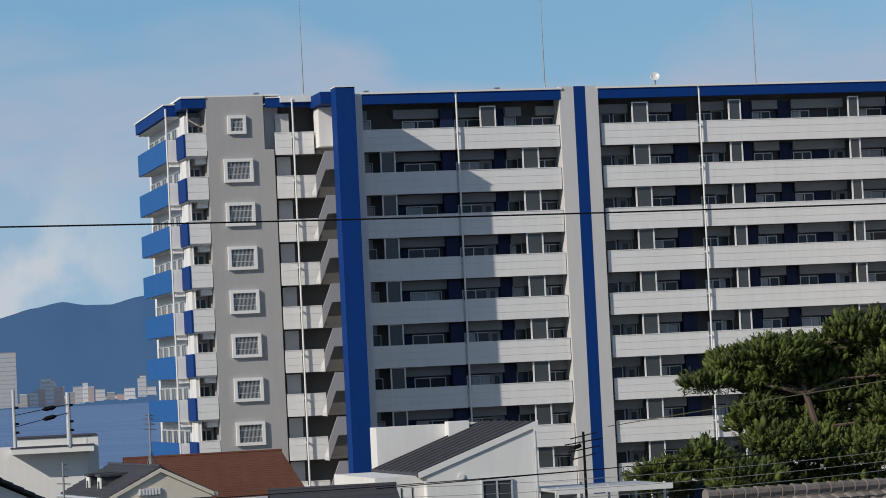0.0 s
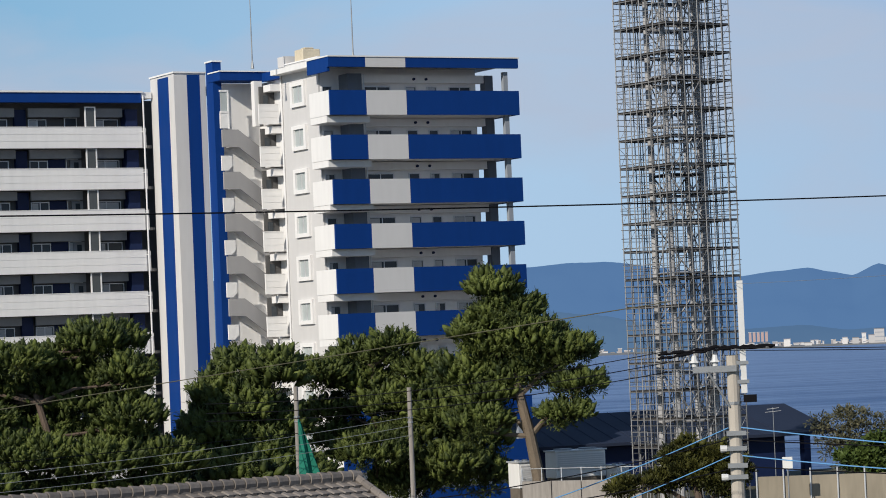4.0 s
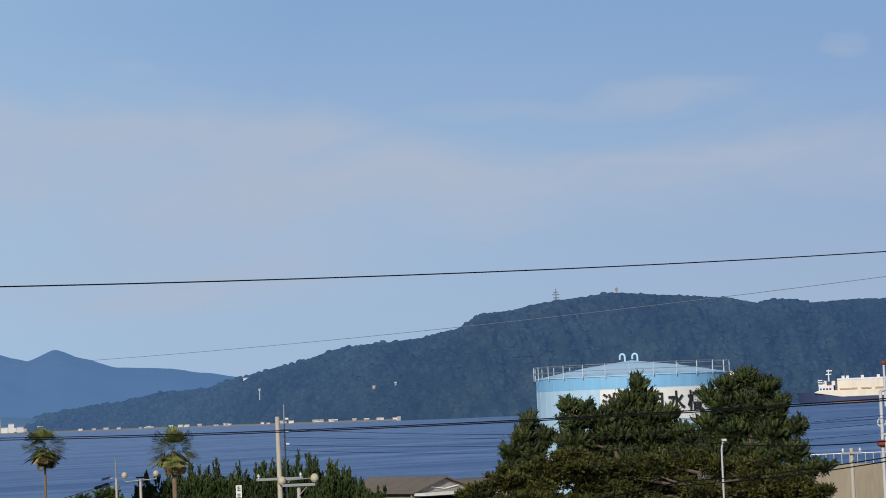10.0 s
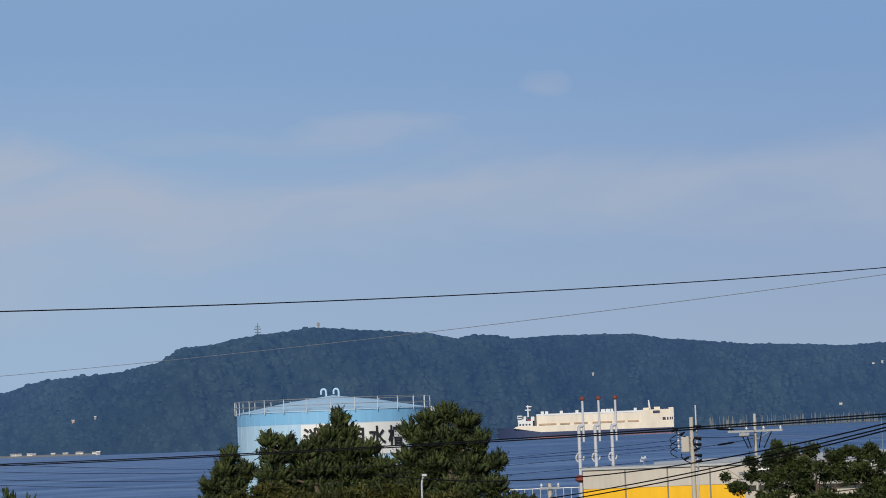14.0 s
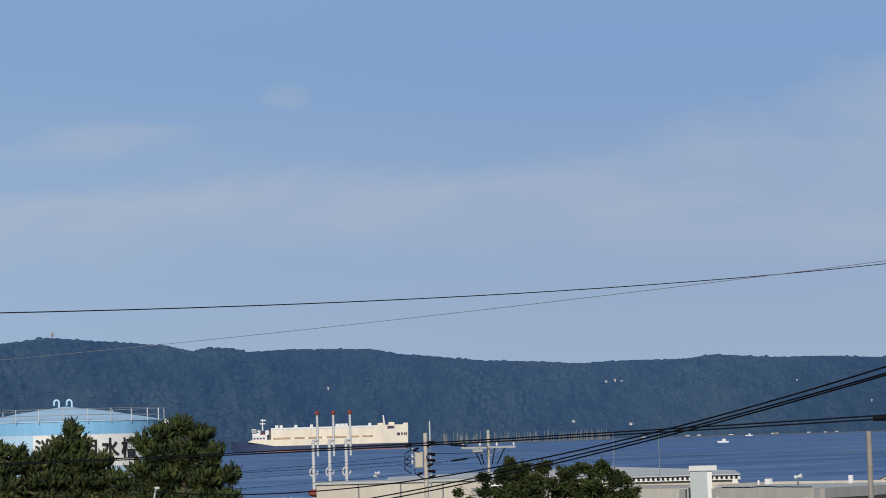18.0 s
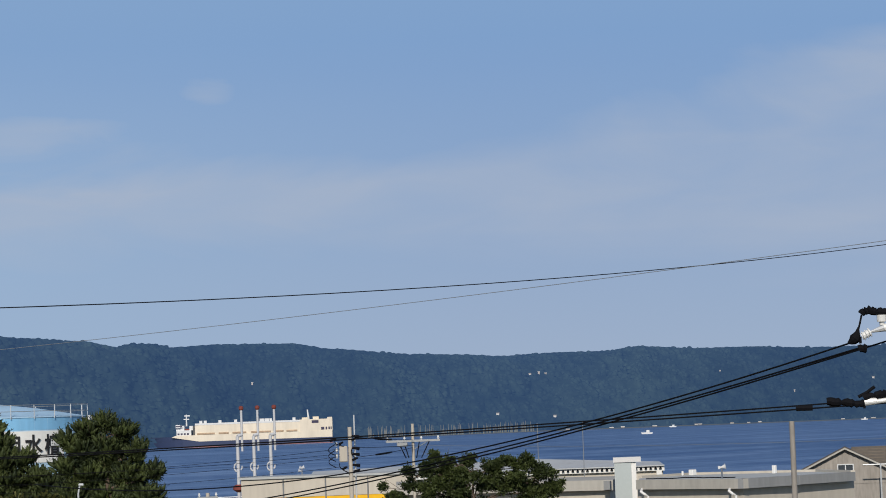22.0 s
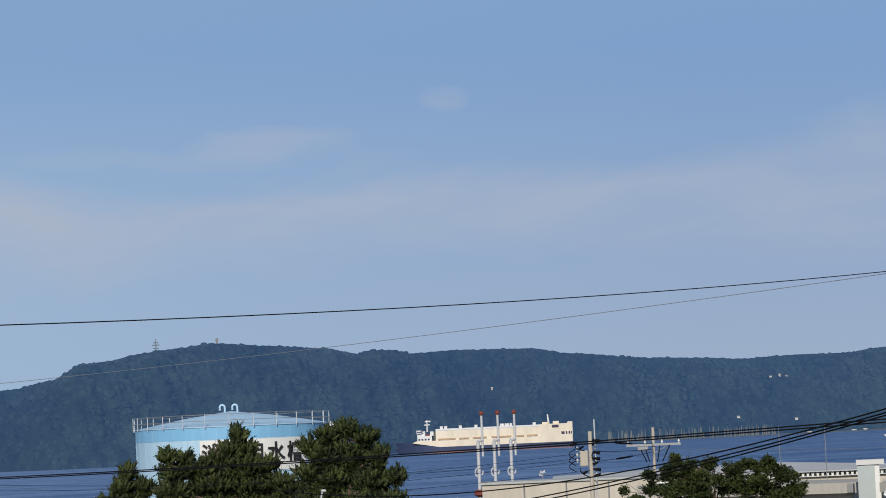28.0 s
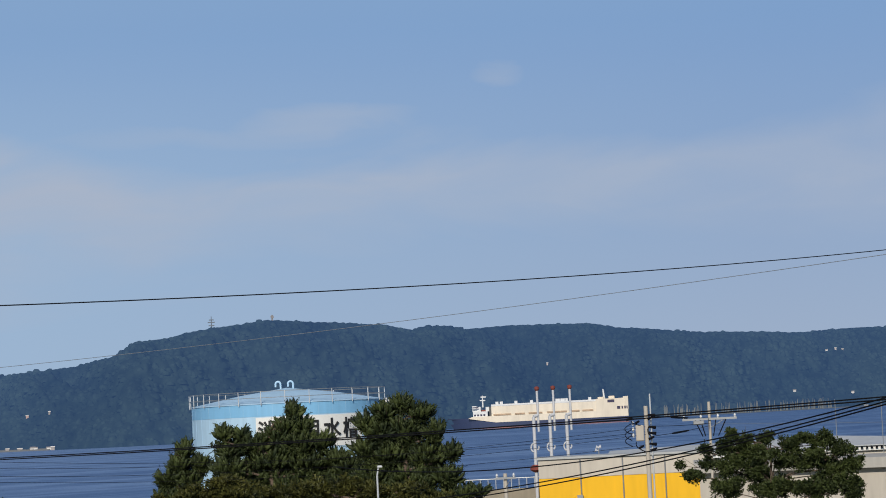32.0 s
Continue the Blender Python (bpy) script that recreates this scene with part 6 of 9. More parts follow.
# pale equipment boxes in front of it
for i, (b, d, w, up) in enumerate(((16.0, 132, 0.8, -2.16), (17.05, 131, 2.5, -1.98), (17.85, 130, 0.6, -2.3))):
    t = thing("equipment_cabinet", spot(b, d, LAND), "pale metal equipment cabinet with louvres", "cabinet", "equipment cabinets", turn=12)
    hh = low(d, up)
    part("plinth", slab(-w / 2 + 0.05, w / 2 - 0.05, -0.45, 0.45, 0, hh - 1.16), SHEDROOF, t, "dark concrete plinth")
    part("body", slab(-w / 2, w / 2, -0.5, 0.5, hh - 1.15, hh, 0.04), PLASTER, t)
    bm = bmesh.new()
    for k in range(8):
        box(bm, -w / 2 + 0.1, w / 2 - 0.1, -0.53, -0.5, hh - 0.18 - k * 0.09, hh - 0.13 - k * 0.09)
    part("louvre", bm, GREY, t)
    for x in (-w / 4, w / 4):
        part("fan_cowl", bar((x, 0, hh + 0.06), (x, 0, hh + 0.12), w * 0.16, n=14), STEEL, t)
    part("lid", slab(-w / 2 - 0.05, w / 2 + 0.05, -0.56, 0.55, hh, hh + 0.06), FRAME, t)

# low concrete yard wall and a thin fence before the cabinets
wa, wb = spot(16.0, 122), spot(18.3, 120)
t = thing("low_yard_wall", (wa.x, wa.y, LAND), "low weathered concrete wall with a thin rail", "wall", turn=math.degrees(math.atan2(wb.y - wa.y, wb.x - wa.x)))
wl2 = (wb - wa).length
hw = low(121, -2.55)
for i in range(4):
    part("panel", slab(wl2 * i / 4 + 0.02, wl2 * (i + 1) / 4 - 0.02, 0, 0.15, 0, hw), WOOD, t)
for i in range(7):
    part("rail_post", bar((wl2 * i / 6, 0.07, hw - 0.05), (wl2 * i / 6, 0.07, hw + 0.55), 0.025), FRAME, t)
part("rail", bar((0, 0.07, hw + 0.5), (wl2, 0.07, hw + 0.5), 0.018), STEEL, t)

# ---- scaffolded steel mast by the quay ----
SC, SIDE, LIFT = spot(19.26, 188), 5.15, 1.76
tower = thing("scaffold_tower", (SC.x, SC.y, LAND), "tall tube scaffold round a steel mast", "scaffold", turn=-19.27 + 40)
HS, INNER, TOPZ = SIDE / 2, SIDE / 2 - 0.95, 42.0
spots = [(-HS + SIDE * i / 8, s * HS) for i in range(9) for s in (-1, 1)] + [(s * HS, -HS + SIDE * i / 8) for i in range(1, 8) for s in (-1, 1)]
for x, y in spots:
    part("standard", bar((x, y, 0), (x, y, TOPZ), 0.038, n=6), TUBE, tower)
inner = [(-INNER + 2 * INNER * i / 3, s * INNER) for i in range(4) for s in (-1, 1)] + [(s * INNER, -INNER + 2 * INNER * i / 3) for i in range(1, 3) for s in (-1, 1)]
for x, y in inner:
    part("standard", bar((x, y, 0), (x, y, TOPZ), 0.036, n=6), TUBE, tower)
rng = random.Random(8)
for k in range(1, 24):
    z = k * LIFT
    for a, b, c, d in ((-HS, HS, -HS + 0.05, -INNER - 0.05), (-HS, HS, INNER + 0.05, HS - 0.05), (-HS + 0.05, -INNER - 0.05, -INNER, INNER), (INNER + 0.05, HS - 0.05, -INNER, INNER)):
        if rng.random() < 0.93:
            bm = bmesh.new()
            wide = b - a > d - c
            n = 3
            for q in range(n):
                if wide:
                    y0 = c + (d - c) * q / n
                    box(bm, a, b, y0 + 0.01, y0 + (d - c) / n - 0.01, z, z + 0.09)
                else:
                    x0 = a + (b - a) * q / n
                    box(bm, x0 + 0.01, x0 + (b - a) / n - 0.01, c, d, z, z + 0.09)
            part("platform", bm, RUST, tower, "dark scaffold boards")
    for h in (0.3, 0.62, 0.95, 1.35):
        for s in (-1, 1):
            for across in (True, False):
                # rails that stop short, dip or are left out here and there
                if rng.random() < 0.16:
                    continue
                e0, e1 = (-HS - rng.uniform(0, 0.15), HS + rng.uniform(0, 0.15)) if rng.random() < 0.7 else (-HS, rng.uniform(0.0, HS))
                z0, z1 = z + h + rng.uniform(-0.08, 0.08), z + h + rng.uniform(-0.08, 0.08)
                ends = ((e0, s * HS, z0), (e1, s * HS, z1)) if across else ((s * HS, e0, z0), (s * HS, e1, z1))
                part("guard_rail", bar(*ends, 0.024, n=5), TUBE, tower)
    bm = bmesh.new()
    for s in (-1, 1):
        rod(bm, (-HS, s * HS, z - 0.03), (HS, s * HS, z - 0.03), 0.028, n=5)
        rod(bm, (s * HS, -HS, z - 0.03), (s * HS, HS, z - 0.03), 0.028, n=5)
        rod(bm, (-INNER, s * INNER, z - 0.03), (INNER, s * INNER, z - 0.03), 0.028, n=5)
        rod(bm, (s * INNER, -INNER, z - 0.03), (s * INNER, INNER, z - 0.03), 0.028, n=5)
    for x, y in spots:
        if abs(x) > abs(y):
            rod(bm, (x, y, z - 0.05), (math.copysign(INNER, x), max(-INNER, min(INNER, y)), z - 0.05), 0.02, n=5)
        else:
            rod(bm, (x, y, z - 0.05), (max(-INNER, min(INNER, x)), math.copysign(INNER, y), z - 0.05), 0.02, n=5)
    part("ledger", bm, TUBE, tower)
    for s in (-1, 1):
        for i in range(4):
            x0, x1 = -HS + SIDE * i / 4, -HS + SIDE * (i + 1) / 4
            if (i + k) % 2:
                part("brace", bar((x0, s * HS, z), (x1, s * HS, z + LIFT), 0.017, n=4), TUBE, tower)
                part("brace", bar((s * HS, x1, z), (s * HS, x0, z + LIFT), 0.017, n=4), TUBE, tower)
            else:
                part("brace", bar((x1, s * HS, z + 0.2), (x0, s * HS, z + LIFT * 0.75), 0.015, n=4), TUBE, tower)
# the mast inside: four round legs with rings and cross braces
mast = thing("steel_mast", (SC.x, SC.y, LAND), "grey lattice mast with round legs inside the scaffold", "mast", turn=-19.27 + 25)
MAST = surface("mast_steel", (0.42, 0.42, 0.43), 0.6, 0.2, 0.7, metal=0.2)
for i, (x, y) in enumerate(((-1.15, -1.15), (1.15, -1.15), (1.15, 1.15), (-1.15, 1.15))):
    part("leg", bar((x * 1.15, y * 1.15, 0), (x, y, 44), 0.21, 0.17, 10), MAST, mast)
for k in range(14):
    z = 2 + k * 3.1
    bm = bmesh.new()
    pts = [(-1.2, -1.2), (1.2, -1.2), (1.2, 1.2), (-1.2, 1.2)]
    for i in range(4):
        a, b = pts[i], pts[(i + 1) % 4]
        rod(bm, (*a, z), (*b, z), 0.08, n=6)
        rod(bm, (*a, z), (*b, z + 3.1), 0.05, n=6)
        if k % 2:
            rod(bm, (*b, z), (*a, z + 3.1), 0.05, n=6)
    part("lattice_panel", bm, MAST, mast)
    if k % 2 == 0:
        part("work_stage", slab(-1.3, 1.3, -1.3, 1.3, z - 0.08, z), RUST, mast)
part("cable_ladder", slab(1.5, 1.95, -0.25, 0.25, 0.5, 44), MAST, mast, "grey cable ladder")

# ---- poles ----


def insulator(bm, x, y, z, r=0.07, h=0.2):
    rod(bm, (x, y, z), (x, y, z + h * 0.35), r * 0.6, r * 0.6, 8)
    rod(bm, (x, y, z + h * 0.35), (x, y, z + h * 0.5), r * 1.2, r * 1.0, 8)
    rod(bm, (x, y, z + h * 0.5), (x, y, z + h), r * 0.8, r * 0.5, 8)
    return bm


def pole(name, bearing, reach, up, r, label, group="utility poles", mat=None, arms=(), turn=0.0):
    """A concrete pole; arms: (height below the top, half length, insulators)."""
    t = thing(name, spot(bearing, reach, LAND), label, "pole", group, turn=-bearing + turn)
    h = rise(reach, up) - LAND
    part("shaft", bar((0, 0, -0.1), (0, 0, h), r * 1.15, r * 0.85, 12), mat or CONCRETE, t)
    for below, half, count in arms:
        a = part("crossarm", slab(-half, half, -r - 0.1, -r, h - below - 0.06, h - below + 0.06), STEEL, t)
        for i in range(count):
            x = -half + 0.1 + (2 * half - 0.2) * i / max(1, count - 1)
            part("insulator", insulator(bmesh.new(), x, -r - 0.05, h - below + 0.06), PORCELAIN, a)
        part("arm_brace", bar((half * 0.6, -r - 0.03, h - below), (0, -r * 0.9, h - below - 0.5), 0.02), STEEL, t)
    return t, h


# big concrete pole before the scaffold, with a spliced upper mast, an arm and cable clamps
t, h = pole("utility_pole", 20.14, 79, -0.28, 0.19, "stout concrete utility pole with a spliced steel top")
part("upper_mast", slab(0.20, 0.36, -0.08, 0.08, h - 1.0, rise(79, 1.15) - LAND), PORCELAIN, t, "white painted upper mast")
part("mast_clamp", slab(0.05, 0.42, -0.12, 0.12, h - 0.75, h - 0.65), STEEL, t)
part("mast_clamp", slab(0.05, 0.42, -0.12, 0.12, h - 0.25, h - 0.15), STEEL, t)
arm = part("crossarm", slab(-1.05, 0.1, -0.28, -0.18, h - 0.42, h - 0.26), STEEL, t, "grey steel crossarm")
for x in (-1.0, -0.45):
    part("insulator", insulator(bmesh.new(), x, -0.23, h - 0.26, 0.12, 0.30), PORCELAIN, arm, "white porcelain insulator")
part("arm_brace", bar((-0.65, -0.24, h - 0.42), (-0.12, -0.15, h - 1.35), 0.03), STEEL, t)
part("strap", bar((0, 0, h - 1.3), (0, 0, h - 1.22), 0.19), STEEL, t)
part("side_switch", slab(0.25, 0.6, -0.1, 0.1, h - 1.25, h - 1.05), BLACK, t)
for below, nm in ((2.05, 0), (2.45, 1), (2.9, 0), (3.2, 1)):
    c = part("cable_clamp", slab(-0.24, 0.28, -0.26, -0.12, h - below - 0.06, h - below + 0.06), STEEL, t)
    if nm:
        part("spool_insulator", bar((-0.42, -0.19, h - below), (-0.24, -0.19, h - below), 0.1, 0.09, 10), PORCELAIN, c, "white spool insulator")

pole("utility_pole", 28.32, 142, -0.06, 0.125, "tall slim concrete pole with small insulators", arms=((2.95, 1.1, 2),))
p = spot(28.36, 142, 0)
DISC = surface("aged_cream_plastic", (0.46, 0.40, 0.28), 0.6, 0.1, 2)
for b, up, d in ((28.36, -1.29, 141.6), (28.99, -1.26, 141)):
    q = spot(b, d, rise(d, up))
    t = thing("lamp_globe", tuple(q), "large yellowish globe lamp on a pole arm", "lamp", "globe lamps by the quay", turn=-b)
    part("globe", lathe([(0.03, -0.22), (0.12, -0.19), (0.19, -0.09), (0.20, 0.0), (0.17, 0.11), (0.09, 0.19), (0.02, 0.21)], 20), DISC, t)
    part("bracket", bar((0, 0.02, 0), (-1.56 if b > 28.5 else 0.25, 1.0 if b > 28.5 else 0.4, -0.1), 0.03), STEEL, t)
t, h = pole("thin_mast", 28.45, 142.6, 0.17, 0.04, "thin mast beside the pole", mat=STEEL)
for i, z in enumerate((0.7, 1.3, 1.9)):
    part("spool_insulator", bar((0.05, -0.1, h - z), (0.2, -0.1, h - z), 0.06), PORCELAIN, t)
pole("utility_pole", 28.68, 136, -1.36, 0.10, "short concrete pole with a flat arm", arms=((0.05, 0.75, 0),))
t, h = pole("utility_pole", 25.20, 150, -1.10, 0.065, "slim pole with a top rod and two small pennants")
part("top_rod", bar((0, 0, h - 0.3), (0, 0, rise(150, -0.75) - LAND), 0.038), STEEL, t)
for up in (-1.10, -1.25):
    z = rise(150, up) - LAND
    part("bracket", bar((0, -0.05, z + 0.02), (-0.72, -0.05, z - 0.06), 0.018), STEEL, t)
    part("pennant", prism([(-0.72, z - 0.10), (-0.34, z - 0.02), (-0.26, z + 0.12), (-0.50, z + 0.06), (-0.72, z + 0.02)], -0.09, -0.07), NAVY, t, "small dark blue pennant")
t, h = pole("utility_pole", 25.66, 140, -1.12, 0.075, "concrete pole with a flat dark head and side arms")
part("head", slab(-0.22, 0.22, -0.12, 0.12, h, h + 0.07, 0.02), BLACK, t, "flat dark head")
part("side_arm", bar((-0.70, -0.05, h - 0.14), (0.72, -0.05, h - 0.06), 0.025), STEEL, t)
t, h = pole("hooked_vent_pipe", 25.96, 135, -1.96, 0.06, "short pale pipe with a hooked end", group="vent pipes", mat=PLASTER)
part("hook", tube([Vector((-0.13 + 0.13 * math.cos(a), 0, h + 0.16 * math.sin(a))) for a in [math.pi * k / 7 for k in range(8)]] + [Vector((-0.26, 0, h - 0.14))], 0.055, 8), PLASTER, t)
for b, up in ((25.36, -1.05), (25.96, -1.04)):
    q = spot(b, 140, rise(140, up))
    t = thing("lamp_globe", tuple(q), "yellowish globe lamp on a thin arm", "lamp", "globe lamps by the quay")
    part("globe", lathe([(0.03, -0.16), (0.10, -0.13), (0.145, -0.03), (0.14, 0.04), (0.09, 0.11), (0.03, 0.14)], 14), DISC, t)
    part("holder", bar((0, 0, -0.28), (0, 0, -0.14), 0.035), STEEL, t)
t, h = pole("sign_post", 26.70, 128, -2.06, 0.04, "thin steel post with a small round sign", group="small signs", mat=FRAME)
part("sign_plate", bar((0, -0.08, h - 0.02), (0, -0.05, h - 0.02), 0.14, n=20), PLASTER, t)
t, h = pole("sign_post", 24.65, 118, -2.12, 0.045, "thin steel post with a small square sign", group="small signs", mat=FRAME)
part("sign_plate", slab(-0.16, 0.16, -0.09, -0.06, h - 0.4, h + 0.0, 0.02), PLASTER, t)
pole("white_marker_post", 28.87, 128, -2.56, 0.05, "short white marker post by the yard wall", group="", mat=PLASTER)
t, h = pole("utility_pole", 42.04, 150, 0.04, 0.12, "concrete pole with a transformer box and cables", arms=())
part("transformer_box", slab(-0.56, -0.14, -0.25, 0.2, h - 1.75, h - 0.95, 0.04), CONCRETE, t, "grey transformer box")
for z in (0.45, 1.05, 1.35, 1.9):
    part("cable_bracket", bar((0.1, -0.2, h - z), (0.45, -0.3, h - z - 0.05), 0.05, 0.09), BLACK, t)
for z in (0.95, 1.25, 1.55):
    pts = [Vector((-0.75 - 0.35 * math.sin(math.pi * s), -0.1, h - z + 0.1 - 0.55 * s)) for s in [i / 7 for i in range(8)]]
    part("cable_loop", tube(pts, 0.025), BLACK, t)
    part("bushing", insulator(bmesh.new(), -0.68, -0.05, h - z), PORCELAIN, t)
for x, z, w in ((-0.85, 0.62, 0.16), (-0.45, 0.80, 0.10), (0.2, 0.62, 0.12), (0.22, 1.62, 0.14), (-0.3, 2.05, 0.12), (0.3, 2.2, 0.16)):
    part("switch_gear", bar((x - w, -0.25, h - z - 0.05), (x + w, -0.2, h - z + 0.06), 0.07, 0.045, 7), BLACK, t, "black switch gear")
for x0, x1, z0, z1 in ((-0.75, -0.3, 0.65, 0.98), (0.15, 0.3, 1.0, 1.6), (-0.55, -0.1, 1.8, 2.3)):
    pts = [Vector((x0 + (x1 - x0) * q - 0.18 * math.sin(math.pi * q), -0.22, h - z0 - (z1 - z0) * q)) for q in [i / 6 for i in range(7)]]
    part("cable_loop", tube(pts, 0.028), BLACK, t)
pole("thin_mast", 42.13, 150.4, 0.27, 0.045, "thin pale mast beside a pole", mat=FRAME)
t, h = pole("utility_pole", 43.25, 165, 0.06, 0.09, "slim pole with a wide crossarm and drops", arms=((0.95, 1.5, 4),))
for x in (-0.8, -0.5, 0.35, 0.9):
    part("drop_cable", bar((x, -0.25, h - 1.0), (x * 0.5, -0.2, h - 1.9), 0.03), BLACK, t)
part("switch_box", slab(-0.9, -0.3, -0.4, -0.1, h - 1.25, h - 1.02, 0.03), STEEL, t)
pole("utility_pole", 50.52, 128, -0.16, 0.13, "plain wooden pole behind the low roofs", mat=WOOD)
pole("utility_pole", 39.28, 160, -1.12, 0.12, "short dark pole with a pale crossarm", arms=((0.25, 0.55, 2),))
for b in (45.65, 46.52):
    pole("flag_mast", b, 210, -0.02, 0.03, "very thin steel mast behind the hall", group="thin masts", mat=STEEL)
# street lamps
for b, d, up, out in ((32.62, 120, -1.85, 0.75), (36.82, 140, -0.86, 0.12)):
    t = thing("street_lamp", spot(b, d, LAND), "pale street lamp with a curved arm", "lamp", "street lamps", turn=-b)
    h = rise(d, up) - LAND
    part("shaft", bar((0, 0, -0.1), (0, 0, h - 0.45), 0.06, 0.045, 8), FRAME, t)
    pts = [Vector((out * s, 0, h - 0.45 + 0.42 * math.sin(s * 1.57))) for s in [i / 6 for i in range(7)]]
    part("arm", tube(pts, 0.04, 8), FRAME, t)
    bm = slab(out - 0.1, out + (0.4 if out > 0.5 else 0.14), -0.11, 0.11, h - 0.08, h + 0.04, 0.03)
    part("head", bm, FRAME, t)

# the near pole at the edge of the view: a dark wrapped arm, white insulators and dead-end clamps
t = thing("utility_pole", spot(54.3, 36.5, LAND), "concrete utility pole with wrapped cables and white insulators", "pole", "utility poles", turn=-52.4)
part("shaft", bar((0, 0, -0.1), (0, 0, 12.6), 0.19, 0.15, 14), CONCRETE, t)


def at(b, up, d=36.5):
    q = spot(b, d, rise(d, up))
    return t.matrix_world.inverted() @ q


def rope(name, pts, r, mat, parent, label="", seed=0, lump=0.0):
    rs = random.Random(seed)
    return part(name, tube(pts, [r * (1 + lump * rs.uniform(-1, 1)) for _ in pts], 8), mat, parent, label)


bpy.context.view_layer.update()
def track(ends, n, seed, jitter):
    """Places along a run of bearings and heights, slightly uneven."""
    rs = random.Random(seed)
    out = []
    for (b0, u0), (b1, u1) in zip(ends, ends[1:]):
        for i in range(n):
            s = i / n
            out.append(at(b0 + (b1 - b0) * s, u0 + (u1 - u0) * s + rs.uniform(-jitter, jitter)))
    out.append(at(*ends[-1]))
    return out


ARM = [(51.92, 1.84), (51.97, 1.87), (52.08, 1.89), (52.22, 1.86), (52.4, 1.84), (52.54, 1.78), (52.68, 1.75), (53.3, 1.70), (54.3, 1.66)]
rope("wrapped_arm", track(ARM, 5, 3, 0.012), 0.046, BLACK, t, "black wrapped cable arm", 3, 0.28)
for b, up in ((52.31, 1.77), (53.2, 1.66)):
    i = part("insulator", bar(at(b, up + 0.03), at(b, up - 0.10), 0.062, 0.058, 14), PORCELAIN, t, "white bell insulator")
    part("neck", bar(at(b, up - 0.10), at(b, up - 0.17), 0.034, 0.03, 10), PORCELAIN, i)
rope("jumper", [at(51.935, 1.82), at(51.90, 1.68), at(51.86, 1.54)], 0.012, BLACK, t)
for dx, du, nm in ((0.0, 0.0, 1), (0.755, 0.075, 2)):
    drop = [at(51.86 + dx, 1.58 + du), at(51.845 + dx, 1.50 + du), at(51.82 + dx, 1.43 + du), at(51.79 + dx, 1.37 + du), at(51.745 + dx, 1.33 + du), at(51.70 + dx, 1.305 + du), at(51.65 + dx, 1.285 + du)]
    part("dead_end_clamp", tube(drop, [0.012, 0.026, 0.052, 0.070, 0.058, 0.036, 0.014], 9), BLACK, t, "black drop-shaped clamp cover")
    part("clamp_leg", bar(at(51.88 + dx, 1.40 + du), at(51.89 + dx, 1.27 + du), 0.022, 0.016), BLACK, t)
    a, c = at(51.92 + dx, 1.40 + du), at(52.09 + dx, 1.485 + du)
    w = part("strain_insulator", bar(a, c, 0.045, 0.045, 12), PORCELAIN, t, "white strain insulator")
    for s in (0.15, 0.5, 0.85):
        q = a.lerp(c, s)
        part("shed", bar(q, q + (c - a) * 0.1, 0.064, 0.056, 12), PORCELAIN, w)
    part("arm_plate", bar(c, at(52.35 + dx, 1.55 + du), 0.014, 0.045, 8), FRAME, t, "pale steel strain arm")
    part("arm_end", bar(at(52.35 + dx, 1.55 + du), at(52.5 + dx, 1.58 + du), 0.05, 0.05, 10), PORCELAIN, t)
rope("mid_clamp", track([(51.85, 1.175), (52.01, 1.17)], 4, 8, 0.01), 0.05, BLACK, t, "black clamp block", 9, 0.25)
# the lower run: a comb-shaped spacer, wrapped joints and white sleeves
c = part("spacer_bar", bar(at(50.61, 0.085), at(50.93, 0.08), 0.034), BLACK, t, "black comb-shaped spacer")
for b in (50.66, 50.74, 50.82, 50.89):
    part("tooth", bar(at(b, 0.08), at(b, 0.025), 0.02), BLACK, c)
rope("wrapped_joint", track([(51.2, 0.19), (51.37, 0.18), (51.59, 0.15), (51.77, 0.12), (51.93, 0.135)], 4, 12, 0.014), 0.042, BLACK, t, "black wrapped cable joint", 5, 0.35)
for b in (51.26, 51.34, 51.43, 51.52, 51.62):
    part("tie", bar(at(b, 0.17), at(b + 0.01, 0.085), 0.018, 0.012), BLACK, t)
part("tie", bar(at(51.91, 0.12), at(51.91, 0.03), 0.02, 0.014), BLACK, t)
part("sleeve", bar(at(51.92, 0.15), at(52.15, 0.17), 0.046, 0.042, 12), PORCELAIN, t, "white sleeve insulator")
part("sleeve", bar(at(52.14, 0.155), at(52.6, 0.205), 0.028, 0.034, 12), PORCELAIN, t)
part("sleeve", bar(at(52.52, 0.30), at(52.9, 0.32), 0.05, 0.05, 12), PORCELAIN, t)
rope("wrapped_joint", track([(51.9, 0.235), (52.09, 0.27), (52.27, 0.29), (52.41, 0.32), (52.56, 0.40), (52.9, 0.52), (54.3, 0.75)], 4, 14, 0.014), 0.045, BLACK, t, "black wrapped cable joint", 6, 0.35)
rope("cable_stub", [at(51.80, 0.255), at(51.96, 0.33), at(52.12, 0.44)], 0.02, BLACK, t)
rope("jumper", [at(52.5, 0.38), at(52.56, 0.52), at(52.59, 0.67), at(52.66, 0.74), at(53.2, 0.95), at(54.25, 1.5)], 0.016, BLACK, t)

# ---- cables ----


